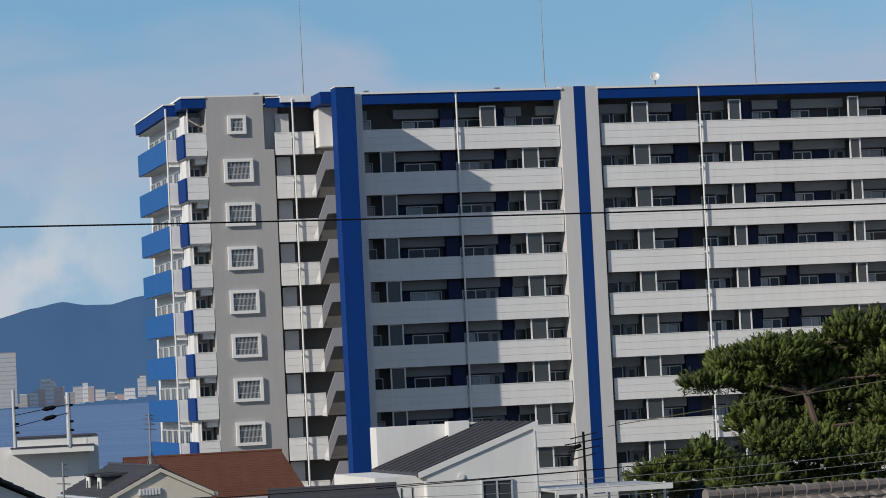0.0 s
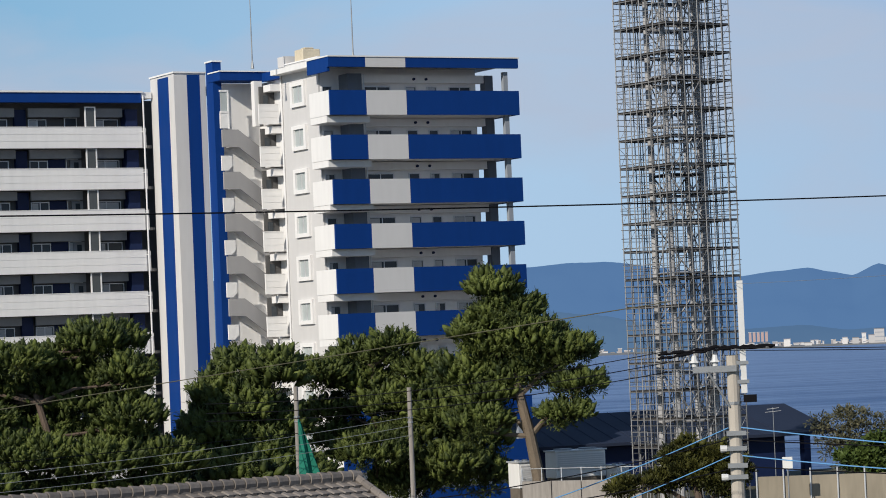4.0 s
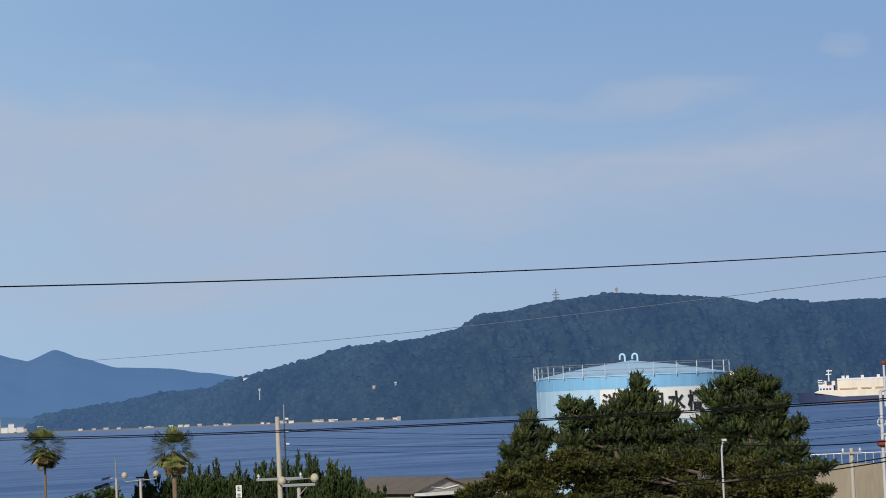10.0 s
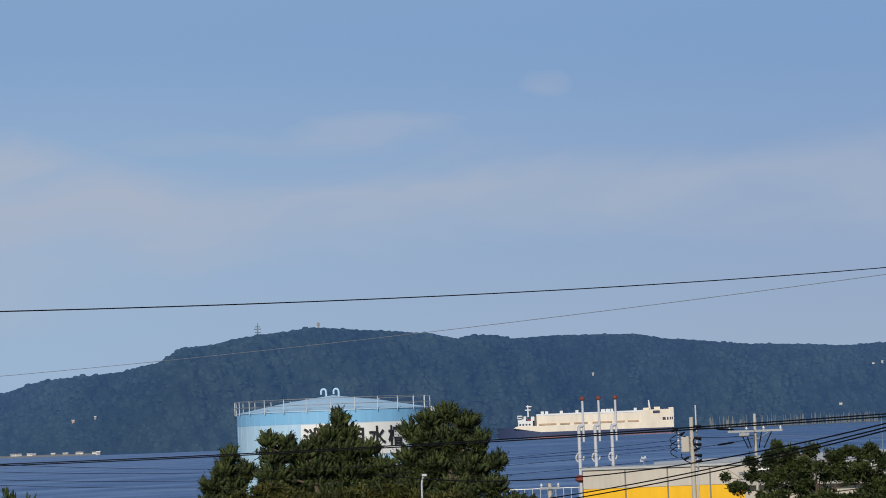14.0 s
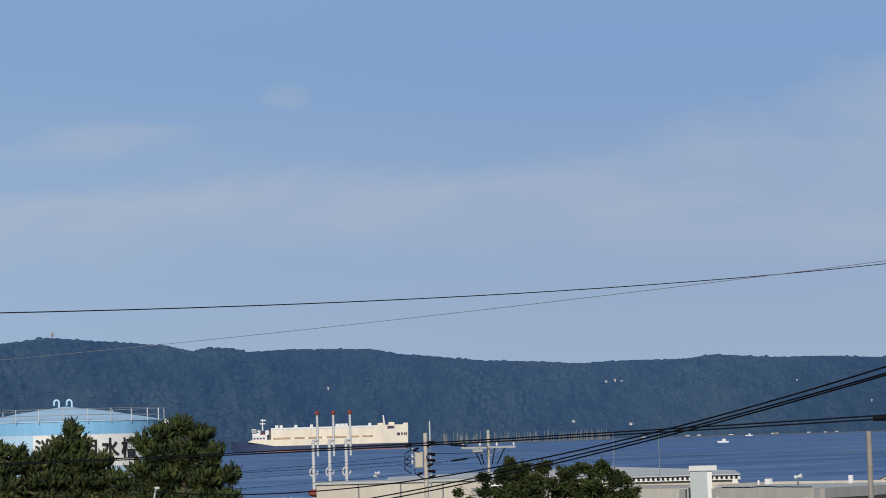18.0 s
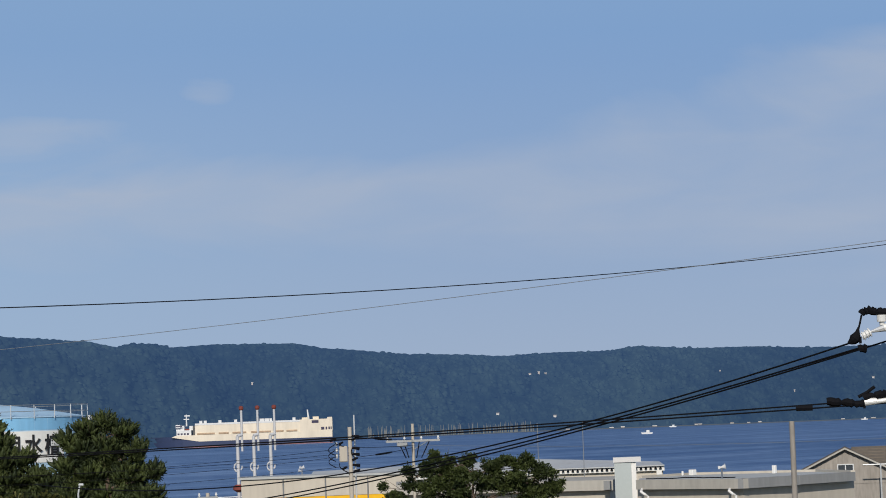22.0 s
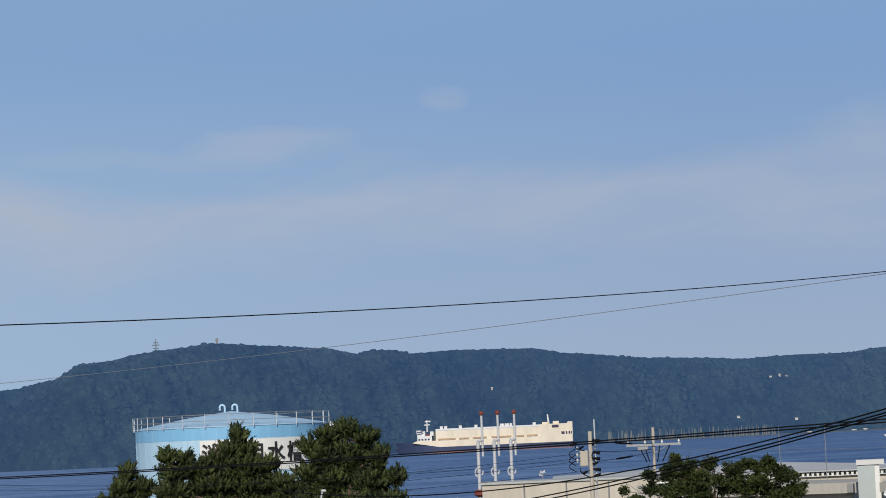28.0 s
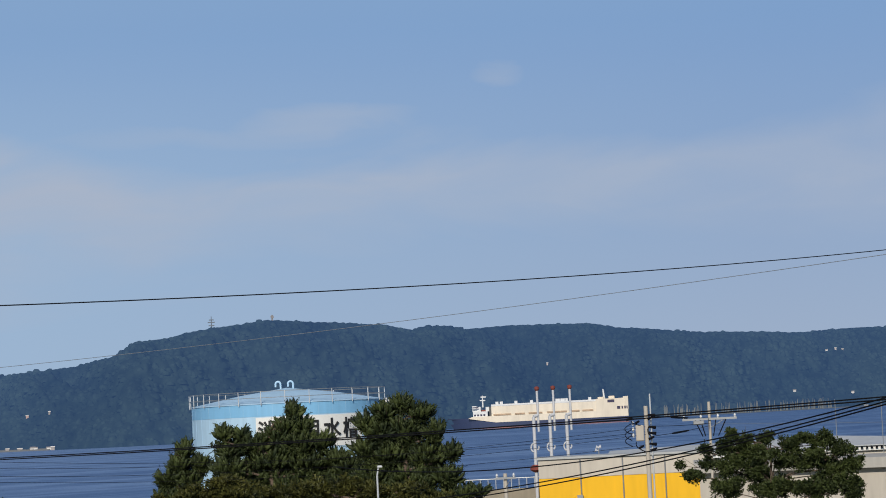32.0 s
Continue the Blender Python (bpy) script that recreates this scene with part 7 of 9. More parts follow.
def cable(a, b, sag, r, mat=None, label="thin black overhead cable", n=40):
    """A hanging cable between two places given as bearing, distance and height."""
    p, q = spot(a[0], a[1], a[2]), spot(b[0], b[1], b[2])
    pts = []
    for i in range(n + 1):
        s = i / n
        v = p.lerp(q, s)
        v.z -= 4 * sag * s * (1 - s)
        pts.append(v)
    return tagged(part("overhead_cable", tube(pts, r, 5), mat or BLACK), label, "cable", group="overhead cables")


def closure(a, b, sag, s0, s1, r):
    """A thick joint that sits on the cable a-b between two shares of its length."""
    p, q = spot(a[0], a[1], a[2]), spot(b[0], b[1], b[2])
    pts = []
    for i in range(6):
        s = s0 + (s1 - s0) * i / 5
        v = p.lerp(q, s)
        v.z -= 4 * sag * s * (1 - s)
        pts.append(v)
    return tagged(part("cable_closure", tube(pts, [r * 0.7, r, r, r * 0.9, r, r * 0.7], 7), BLACK), "black cable closure on a wire", "cable closure", group="cable closures")


cable((-40, 25, 14.729), (64, 90, 21.457), 2.933, 0.0065, n=90)
cable((20.2, 79, 14.5), (56, 40, 15.476), 0.471, 0.005, STEEL, "thin grey overhead wire")
for dz in (0.0, -0.07):
    cable((20.2, 79, 12.817 + dz), (54, 40, 13.182 + dz * 0.8), 0.331 + dz * 0.5, 0.011)
rs_w = random.Random(17)
for up in (0.0, -0.10):
    pts = [spot(18.72 + 2.25 * i / 30, 78.9, 12.70 + up * (1 - i / 30) + 0.14 * min(1, i / 14) + rs_w.uniform(-0.025, 0.025)) for i in range(31)]
    tagged(part("wrapped_cable_joint", tube(pts, [0.038 * (1 + rs_w.uniform(-0.35, 0.35)) * (0.5 if i in (0, 30) else 1) for i in range(31)], 7), BLACK), "thick black wrapped cable joint on the pole", "cable joint", group="wrapped cable joints")
for b, z in ((10, 12.3), (10, 12.0), (10, 11.75)):
    cable((b, 95, z - 0.6), (18.9, 79, z + 0.5), 0.3, 0.013)
cable((36, 70, 11.988), (51.7, 37, 13.834), 0.75, 0.012)
cable((36, 70, 11.02), (52.0, 37, 13.79), 0.42, 0.012)
cable((36, 70, 10.92), (52.4, 37, 13.84), 0.44, 0.012)
cable((27, 95, 8.6), (36, 70, 11.0), 0.2, 0.018)
cable((25.0, 90, 8.7), (36, 70, 10.6), 0.5, 0.018)
cable((20.2, 79, rise(79, -1.9)), (36, 70, 10.35), 0.35, 0.016)
cable((20.2, 79, rise(79, -2.4)), (40, 66, 10.4), 0.6, 0.016)
cable((3.0, 88, 11.35), (19, 70, 13.98), 0.0, 0.013, GRASS, "pale yellowish overhead wire")
for up0, up1, m in ((-1.66, -2.50, BLUECABLE), (-2.2, -2.75, BLUECABLE)):
    cable((20.25, 78.9, rise(79, up0)), (37, 74, rise(74, up1 - 0.1)), 0.55, 0.017, m, "pale blue sleeved cable")
    cable((13.5, 88, rise(88, up0 - 2.0)), (20.0, 78.9, rise(79, up0)), 0.25, 0.017, m, "pale blue sleeved cable")
for up0, up1 in ((-1.88, -2.9), (-2.45, -3.2)):
    cable((12.0, 88, rise(88, up1)), (20.0, 78.9, rise(79, up0)), 0.3, 0.016)
for z0, z1 in ((9.9, 11.0), (9.6, 10.7), (9.35, 10.4)):
    cable((-1.0, 92, z0 - 0.2), (13.91, 95.9, z1), 0.45, 0.008, STEEL, "thin grey overhead wire")
for up0, up1 in ((-1.75, -1.15), (-1.95, -1.35), (-2.1, -1.6)):
    cable((21.0, 150, rise(150, up0)), (25.2, 150, rise(150, up1)), 0.5, 0.012)
for up0, up1 in ((-1.75, -1.15), (-1.95, -1.35)):
    closure((21.0, 150, rise(150, up0)), (25.2, 150, rise(150, up1)), 0.5, 0.90, 0.965, 0.08)
for up0, up1 in ((-0.85, -0.35), (-1.0, -0.5), (-1.1, -0.7), (-0.7, -0.45)):
    cable((28.36, 142, rise(142, up0 + 0.4)), (42.1, 150, rise(150, up1)), 0.7, 0.010, n=50)
for up0, up1 in ((-0.15, 0.1), (-0.35, 0.0), (-0.55, -0.05)):
    cable((42.1, 150, rise(150, up0)), (43.25, 165, rise(165, up1 - 0.35)), 0.05, 0.014, n=14)
for up0, up1 in ((-0.15, 0.1), (-0.55, -0.05)):
    closure((42.1, 150, rise(150, up0)), (43.25, 165, rise(165, up1 - 0.35)), 0.05, 0.35, 0.62, 0.055)
cable((43.25, 165, rise(165, -0.35)), (60, 120, rise(120, -0.35)), 0.5, 0.010, STEEL, "thin grey overhead wire")
cable((-1.5, 70, rise(70, -2.05)), (11.73, 95.9, rise(96, -1.42)), 0.05, 0.012)
cable((-10, 75, rise(75, -2.1)), (6, 70, rise(70, -1.75)), 0.1, 0.012)
# aerial on the carport house
t, h = pole("roof_aerial", 2.52, 101, -1.15, 0.05, "dark mast with a spiky roof aerial", group="roof aerials", mat=BLACK)
for z, w in ((0.15, 0.45), (0.35, 0.65), (0.6, 0.55), (0.85, 0.4)):
    part("element", bar((-w, 0.05, h - z - 0.08), (w, -0.05, h - z + 0.10), 0.02), BLACK, t)
part("coil", bar((-0.35, -0.05, h - 0.55), (-0.1, 0, h - 0.45), 0.07), BLACK, t)
t, h = pole("roof_aerial", 20.87, 150, -1.30, 0.02, "thin roof aerial by the sea", group="roof aerials", mat=STEEL)
for z, w in ((0.1, 0.3), (0.25, 0.4)):
    part("element", bar((-w, 0.03, h - z), (w, -0.03, h - z + 0.06), 0.014), STEEL, t)

# ---- quayside: sheds, sign, walls ----
SHED = surface("stained_shed_plaster", (0.27, 0.235, 0.18), 0.9, 0.2, 0.5, 0.2, streak=True)
OLDWALL = surface("stained_brown_concrete", (0.125, 0.102, 0.08), 0.95, 0.35, 0.5, 0.3, streak=True)
GREYSHEET = surface("dull_grey_brown_sheet", (0.095, 0.085, 0.078), 0.85, 0.25, 0.6, 0.15, streak=True)
DULLROOF = surface("faded_pale_roof", (0.42, 0.38, 0.37), 0.9, 0.15, 0.6)
REDPAINT = surface("faded_red_paint", (0.20, 0.05, 0.04), 0.7, 0.15, 0.6)
SIGNWHITE = surface("white_sign_enamel", (0.72, 0.72, 0.70), 0.5, 0.05, 1)
LETTER = surface("black_letter_paint", (0.02, 0.02, 0.022), 0.6, 0.05, 1)
YELLOW = surface("yellow_wall_paint", (0.80, 0.44, 0.012), 0.65, 0.08, 0.3, streak=True)
CREAMPANEL = surface("cream_wall_panel", (0.50, 0.455, 0.39), 0.75, 0.12, 0.35, 0.05, streak=True)
TANKBLUE = surface("tank_blue_paint", (0.20, 0.44, 0.68), 0.45, 0.10, 0.3, spec=0.4, streak=True)
TANKPALE = surface("tank_pale_paint", (0.40, 0.58, 0.74), 0.5, 0.10, 0.3, spec=0.4, streak=True)
# faint blue glow adds the bay's haze to the navy paint
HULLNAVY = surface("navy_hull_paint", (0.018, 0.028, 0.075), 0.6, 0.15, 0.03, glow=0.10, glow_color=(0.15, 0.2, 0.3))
HULLCREAM = surface("cream_hull_paint", (0.68, 0.60, 0.48), 0.7, 0.12, 0.03, streak=True)
HULLRUST = surface("rusty_gallery_paint", (0.42, 0.30, 0.20), 0.8, 0.35, 0.06)
HULLRED = surface("waterline_reflection_tint", (0.30, 0.13, 0.12), 0.7, 0.1, 0.03)
STACK = surface("pale_stack_paint", (0.52, 0.53, 0.56), 0.6, 0.12, 0.8, streak=True)
FARGLASS = glass("ship_window_glass", (0.05, 0.045, 0.08), 0.3)


def lettering(text, size, mat, name="lettering", extrude=0.01):
    """Text as a mesh, standing in the x-z plane and facing -y, centred on its origin."""
    cu = bpy.data.curves.new(name, "FONT")
    cu.body, cu.size, cu.extrude, cu.offset = text, size, extrude, size * 0.022
    cu.align_x, cu.align_y = "CENTER", "CENTER"
    tmp = bpy.data.objects.new(name, cu)
    me = bpy.data.meshes.new_from_object(tmp)
    bpy.data.objects.remove(tmp)
    bpy.data.curves.remove(cu)
    me.transform(Matrix.Rotation(radians(90), 4, "X"))
    me.materials.clear()
    me.materials.append(mat)
    return new(name, me)


# vertical sign on a post: three readable syllables after two that cannot be read
t = thing("vertical_sign", spot(27.53, 198, LAND), "tall white sign board with black characters", "sign", turn=-27.5)
zt, zb = low(198, -1.34), low(198, -2.15)
board = part("board", slab(-0.19, 0.19, -0.05, 0.05, zb, zt), SIGNWHITE, t)
part("post", bar((0, 0.1, 0), (0, 0.1, zt - 0.1), 0.05), STEEL, t)
step = (zt - zb) / 6.0
for i in range(2):
    z = zt - step * (i + 0.5)
    bm = bmesh.new()
    for q in (-0.12, 0.0, 0.12):
        box(bm, -0.12, 0.12, -0.062, -0.05, z + q - 0.025, z + q + 0.025)
    box(bm, -0.02, 0.02, -0.064, -0.05, z - 0.17, z + 0.17)
    part("glyph_bars", bm, LETTER, board)
for i, ch in enumerate("センタ"):
    ob = lettering(ch, 0.36, LETTER)
    ob.parent = board
    ob.location = (0, -0.06, zt - step * (i + 2.5))
part("long_mark", slab(-0.025, 0.025, -0.064, -0.05, zt - step * 5.5 - 0.15, zt - step * 5.5 + 0.15), LETTER, board)

# plastered shed with an open front and a brown roof
s = thing("shed", spot(30.88, 226, LAND), "plastered quay shed with an open front and brown roof", "shed", turn=4)
W, D, e, z = 5.8, 9.6, low(226, -1.62), low(226, -1.37)
part("side_wall", slab(0, 0.2, 0, D, 0, e), SHED, s)
part("side_wall", slab(W - 0.2, W, 0, D, 0, e), SHED, s)
part("back_wall", slab(0.2, W - 0.2, D - 0.2, D, 0, e), SHED, s)
part("header", slab(0.2, W - 0.2, 0, 0.2, e - 0.4, e), SHED, s)
part("jamb", slab(0.2, 0.55, 0, 0.2, 0, e - 0.4), SHED, s)
part("gable", prism([(0, e), (W / 2, z - 0.08), (W, e)][::-1], 0.03, 0.2), WOOD, s, "grey boarded gable")
part("ceiling_sheet", slab(0.2, W - 0.2, 0.2, D - 0.2, e - 0.1, e - 0.02), SHEDROOF, s)
for sx in (-1, 1):
    x0, x1 = (W / 2, W / 2 + sx * (W / 2 + 0.35))
    for k in range(6):
        y0, y1 = -0.35 + (D + 0.7) * k / 6, -0.35 + (D + 0.7) * (k + 1) / 6 - 0.03
        part("roof_sheet", prism([(x0, z), (x0, z + 0.1), (x1, e - 0.02), (x1, e - 0.12)][::-sx], y0, y1), SHEDROOF, s)
for sx in (-1, 1):
    part("gable_strut", bar((W / 2, -0.02, e + 0.15), (W / 2 + sx * W * 0.22, -0.02, e + 0.35), 0.05), PLASTER, s)
part("canopy", slab(-0.1, W + 0.6, -1.7, -0.01, e - 0.28, e - 0.08), PLASTER, s, "pale flat canopy")
part("drain_pipe", bar((-0.12, 0.1, 0), (-0.12, 0.1, e - 0.1), 0.09), SHED, s)
t = thing("shed", spot(31.4, 275, LAND), "long low brown-roofed building behind the shed", "shed", turn=-12)
part("wall", slab(0, 13, 0, 6, 0, low(275, -1.55)), SHED, t)
part("roof", slab(-0.4, 13.4, -0.5, 6.5, low(275, -1.55), low(275, -1.43)), SHEDROOF, t)
p = spot(31.42, 227.4)
t = thing("red_truck", (p.x, p.y, LAND), "red truck parked in the open shed front", "truck", turn=4)
part("cab", slab(-1.1, 1.1, -0.2, 1.9, 0.5, 2.5, 0.1), REDPAINT, t)
part("windscreen", slab(-0.9, 0.9, -0.24, -0.205, 1.5, 2.2), GLASS, t)
part("bumper", slab(-1.1, 1.1, -0.35, -0.205, 0.45, 0.75, 0.04), FRAME, t)
for x in (-0.85, 0.85):
    wh = part("wheel", bar((x - 0.14, 0.5, 0.45), (x + 0.14, 0.5, 0.45), 0.45, n=16), BLACK, t)
    part("headlight", bar((x, -0.27, 0.95), (x, -0.2, 0.95), 0.13, n=12), PORCELAIN, t)

# low quay building with red roofs, pale wall and yard wall
t = thing("quay_office", spot(26.1, 190, LAND), "low open-sided quay building with faded red and pale roofs", "building", turn=-24)
eave = low(190, -2.31)
# the dim interior behind the open front is painted dark
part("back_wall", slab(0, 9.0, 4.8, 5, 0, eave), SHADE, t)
part("side_wall", slab(0, 0.2, 0.6, 4.8, 0, eave), SHED, t)
part("side_wall", slab(8.8, 9.0, 0.6, 4.8, 0, eave), SHED, t)
part("roof", slab(-0.3, 9.2, -0.6, 5.2, eave + 0.03, low(190, -2.20)), DULLROOF, t, "faded pale flat roof")
part("red_trim", slab(-0.35, 9.3, -0.70, -0.602, eave + 0.06, low(190, -2.22)), REDPAINT, t, "faded red roof edge")
part("red_ridge", slab(5.2, 9.25, 3.8, 4.3, low(190, -2.195), low(190, -2.13)), REDPAINT, t, "faded red roof kerb")
part("lean_to_roof", prism([(6.4, eave + 0.0), (6.4, eave + 0.06), (10.6, eave - 0.30), (10.6, eave - 0.38)], -2.4, -0.75), GREYSHEET, t, "dull grey lean-to roof")
for x in (6.6, 8.5, 10.4):
    part("pillar", slab(x - 0.09, x + 0.09, -2.3, -2.12, 0, eave - 0.42), CONCRETE, t)
for x in (4.2, 6.2):
    part("pillar", slab(x - 0.14, x + 0.14, -0.5, -0.22, 0, eave), CONCRETE, t)
part("wall_panel", slab(1.0, 2.5, -0.3, -0.15, 0, eave - 0.22), CREAMWALL, t, "cream wall panel")
part("wall_panel", slab(2.55, 3.8, -0.3, -0.15, 0, eave - 0.25), CREAMWALL, t, "cream wall panel")
part("door", slab(0.3, 0.95, -0.1, 0.0, 0, eave - 0.1), NAVY, t)
t = thing("television_antenna", spot(28.0, 191.5, low(190, -2.2) + LAND), "thin roof antenna on a short mast", "antenna", turn=-30)
part("mast", bar((0, 0, -0.02), (0.25, 0, 1.25), 0.025), STEEL, t)
for k in range(4):
    part("element", bar((0.02 + 0.1 * k, -0.25, 0.95 + 0.1 * k), (0.02 + 0.1 * k, 0.25, 0.95 + 0.1 * k), 0.012), STEEL, t)
part("boom", bar((-0.35, 0, 1.12), (0.5, 0, 1.22), 0.015), STEEL, t)
# pipes and hoses piled in the open front
t = thing("pipe_pile", spot(27.5, 187.5, LAND), "pile of bent pale pipes and boards", "pipes", turn=-24)
rs_j = random.Random(19)
for k in range(9):
    x0, z0 = rs_j.uniform(-0.9, 0.2), rs_j.uniform(0.7, 1.9)
    pts = [Vector((x0 + 1.3 * u, rs_j.uniform(-0.1, 0.1), z0 * (1 - u) + (0.5 + 0.3 * math.sin(k)) * u - 0.3 * math.sin(3.1 * u))) for u in (0, 0.25, 0.5, 0.75, 1)]
    part("pipe", tube(pts, 0.045, 6), (FRAME, WOOD, STEEL)[k % 3], t)
part("board_stack", slab(-1.0, 0.6, -0.35, 0.35, 0, 0.75), WOOD, t)
t = thing("pale_van", spot(27.97, 185.5, LAND), "small pale parked van behind a wall", "van", turn=40)
part("body", slab(-1.5, 1.5, -0.7, 0.7, 0.35, 1.25, 0.15), PLASTER, t)
part("cabin", slab(-1.3, 0.9, -0.64, 0.64, 1.2, 1.86, 0.2), PLASTER, t)
part("side_glass", slab(-1.0, 0.6, -0.665, -0.645, 1.3, 1.66), GLASS, t)
for x in (-0.95, 0.95):
    part("wheel", bar((x, -0.74, 0.32), (x, -0.55, 0.32), 0.32, n=14), BLACK, t)
# stacked blocks and a low dark store beyond the office
t = thing("block_stack", spot(29.8, 200, LAND), "stack of grey concrete blocks in the yard", "blocks", turn=-20)
for k in range(7):
    for i in range(3):
        if k < 6 or i != 1:
            x = -0.62 + 0.42 * i + rs_j.uniform(-0.03, 0.03)
            part("block", slab(x, x + 0.40, -0.25, 0.25, 0.3 * k, 0.3 * k + 0.28), CONCRETE, t)
t = thing("low_store", spot(29.35, 181, LAND), "low store with a dark corrugated roof behind the wall", "shed", turn=-22)
part("wall", slab(0.1, 6.9, 0.1, 3.0, 0, 1.42), SHED, t)
for k in range(14):
    x = 0.5 * k
    part("roof_sheet", prism([(x, 1.45 - 0.012 * k), (x, 1.52 - 0.012 * k), (x + 0.47, 1.54 - 0.012 * k), (x + 0.47, 1.45 - 0.012 * k)], 0.0, 3.2), GREYSHEET, t)
part("rear_parapet", slab(0, 7.0, 3.2, 3.4, 0, 1.95), GREYSHEET, t)
wall_a, wall_b = spot(25.1, 186), spot(33.4, 166)
t = thing("yard_wall", (wall_a.x, wall_a.y, LAND), "long stained concrete yard wall with bent fence posts", "wall", turn=math.degrees(math.atan2(wall_b.y - wall_a.y, wall_b.x - wall_a.x)))
wl_len = (wall_b - wall_a).length
hh = 1.72
for i in range(14):
    part("panel", slab(wl_len * i / 14 + 0.01, wl_len * (i + 1) / 14 - 0.01, -0.1, 0.1, 0, hh - 0.02 * (i % 3)), OLDWALL, t)
part("coping", slab(0.4, wl_len * 0.36, -0.13, 0.13, hh + 0.002, hh + 0.09), CONCRETE, t, "pale coping")
for i in range(4):
    x = wl_len * (0.13 + 0.29 * i) + 0.3
    part("pillar", slab(x - 0.17, x + 0.17, -0.15, 0.15, 0, hh + 0.03), OLDWALL, t)
for b in (29.05, 29.5, 29.97, 30.35, 30.87, 31.35):
    x = wl_len * (b - 25.1) / 8.3
    part("fence_post", tube([Vector((x, 0, hh - 0.1)), Vector((x, 0, hh + 0.25)), Vector((x - 0.05, 0, hh + 0.42)), Vector((x - 0.17, 0, hh + 0.55))], 0.032, 6), FRAME, t)
part("white_gate_panel", slab(wl_len * 0.232, wl_len * 0.258, -0.17, -0.103, 0, hh + 0.12), PLASTER, t, "white gate panel")
t = thing("white_gatehouse", spot(25.2, 178, LAND), "small white kiosk with a blue panel", "kiosk", turn=-20)
part("wall", slab(0, 1.1, 0, 1.2, 0, low(178, -2.58)), PLASTER, t)
part("roof", slab(-0.1, 1.2, -0.1, 1.3, low(178, -2.58) + 0.002, low(178, -2.54)), FRAME, t)
part("blue_panel", slab(0.5, 0.9, -0.03, -0.002, 0.8, 1.6), BLUECABLE, t)
t = thing("notice_board", spot(21.1, 120, LAND), "small white notice board by the quay fence", "sign", turn=-20)
part("board", slab(-0.2, 0.2, -0.04, 0.04, low(120, -2.48), low(120, -2.26)), SIGNWHITE, t)
part("post", bar((0, 0.05, 0), (0, 0.05, low(120, -2.3)), 0.03), STEEL, t)
fa, fb = spot(20.5, 122), spot(24.6, 122)
t = thing("quay_fence", (fa.x, fa.y, LAND), "rusty brown quay fence with pale posts", "fence", turn=math.degrees(math.atan2(fb.y - fa.y, fb.x - fa.x)))
fl = (fb - fa).length
part("panel", slab(0, fl, -0.03, 0.03, 0, low(122, -2.62)), SHED, t)
for i in range(9):
    part("post", bar((fl * i / 8, -0.08, 0), (fl * i / 8, -0.08, low(122, -2.48)), 0.035), FRAME, t)

# ---- water tank ----
TK = spot(35.17, 262)
RAD = 8.42
tank = thing("water_tank", (TK.x, TK.y, LAND), "round blue and white fire-water tank with a railed roof", "tank", turn=-35.17)
ztop = low(255, 0.44)
N = 96
part("shell", lathe([(RAD, 0), (RAD, ztop - 1.05)], N, False), TANKPALE, tank, "pale blue tank shell", smooth=True)
part("top_band", lathe([(RAD + 0.015, ztop - 1.05), (RAD + 0.015, ztop)], N, False), TANKBLUE, tank, "brighter blue upper band", smooth=True)
part("roof", lathe([(RAD + 0.08, ztop), (RAD + 0.08, ztop + 0.06), (RAD * 0.5, ztop + 0.85), (0.05, ztop + 1.4)], N), TANKPALE, tank, "shallow conical roof")
bm = bmesh.new()
for i in range(40):
    a = 2 * math.pi * i / 40
    rod(bm, (RAD * math.cos(a), RAD * math.sin(a), 0), (RAD * math.cos(a), RAD * math.sin(a), ztop - 0.02), 0.018, n=4)
part("shell_seams", bm, TANKPALE, tank)
for i in range(26):
    a = 2 * math.pi * (i + 0.4) / 26
    part("rail_post", bar(((RAD + 0.2) * math.cos(a), (RAD + 0.2) * math.sin(a), ztop - 0.1), ((RAD + 0.2) * math.cos(a), (RAD + 0.2) * math.sin(a), ztop + 1.1), 0.035, n=6), FRAME, tank)
for z in (0.55, 1.08):
    bm = bmesh.new()
    for i in range(72):
        a, b = 2 * math.pi * i / 72, 2 * math.pi * (i + 1) / 72
        rod(bm, ((RAD + 0.2) * math.cos(a), (RAD + 0.2) * math.sin(a), ztop + z), ((RAD + 0.2) * math.cos(b), (RAD + 0.2) * math.sin(b), ztop + z), 0.028, n=5)
    part("rail", bm, STEEL, tank)
for x in (-0.55, 0.55):
    pts = [Vector((x, 0, ztop + 1.2))] + [Vector((x - 0.22 + 0.22 * math.cos(q), -0.0, ztop + 1.75 + 0.22 * math.sin(q))) for q in [i * math.pi / 6 for i in range(7)]] + [Vector((x - 0.44, 0, ztop + 1.5))]
    part("gooseneck_vent", tube(pts, 0.09, 8), TANKPALE, tank, "pale gooseneck roof vent")
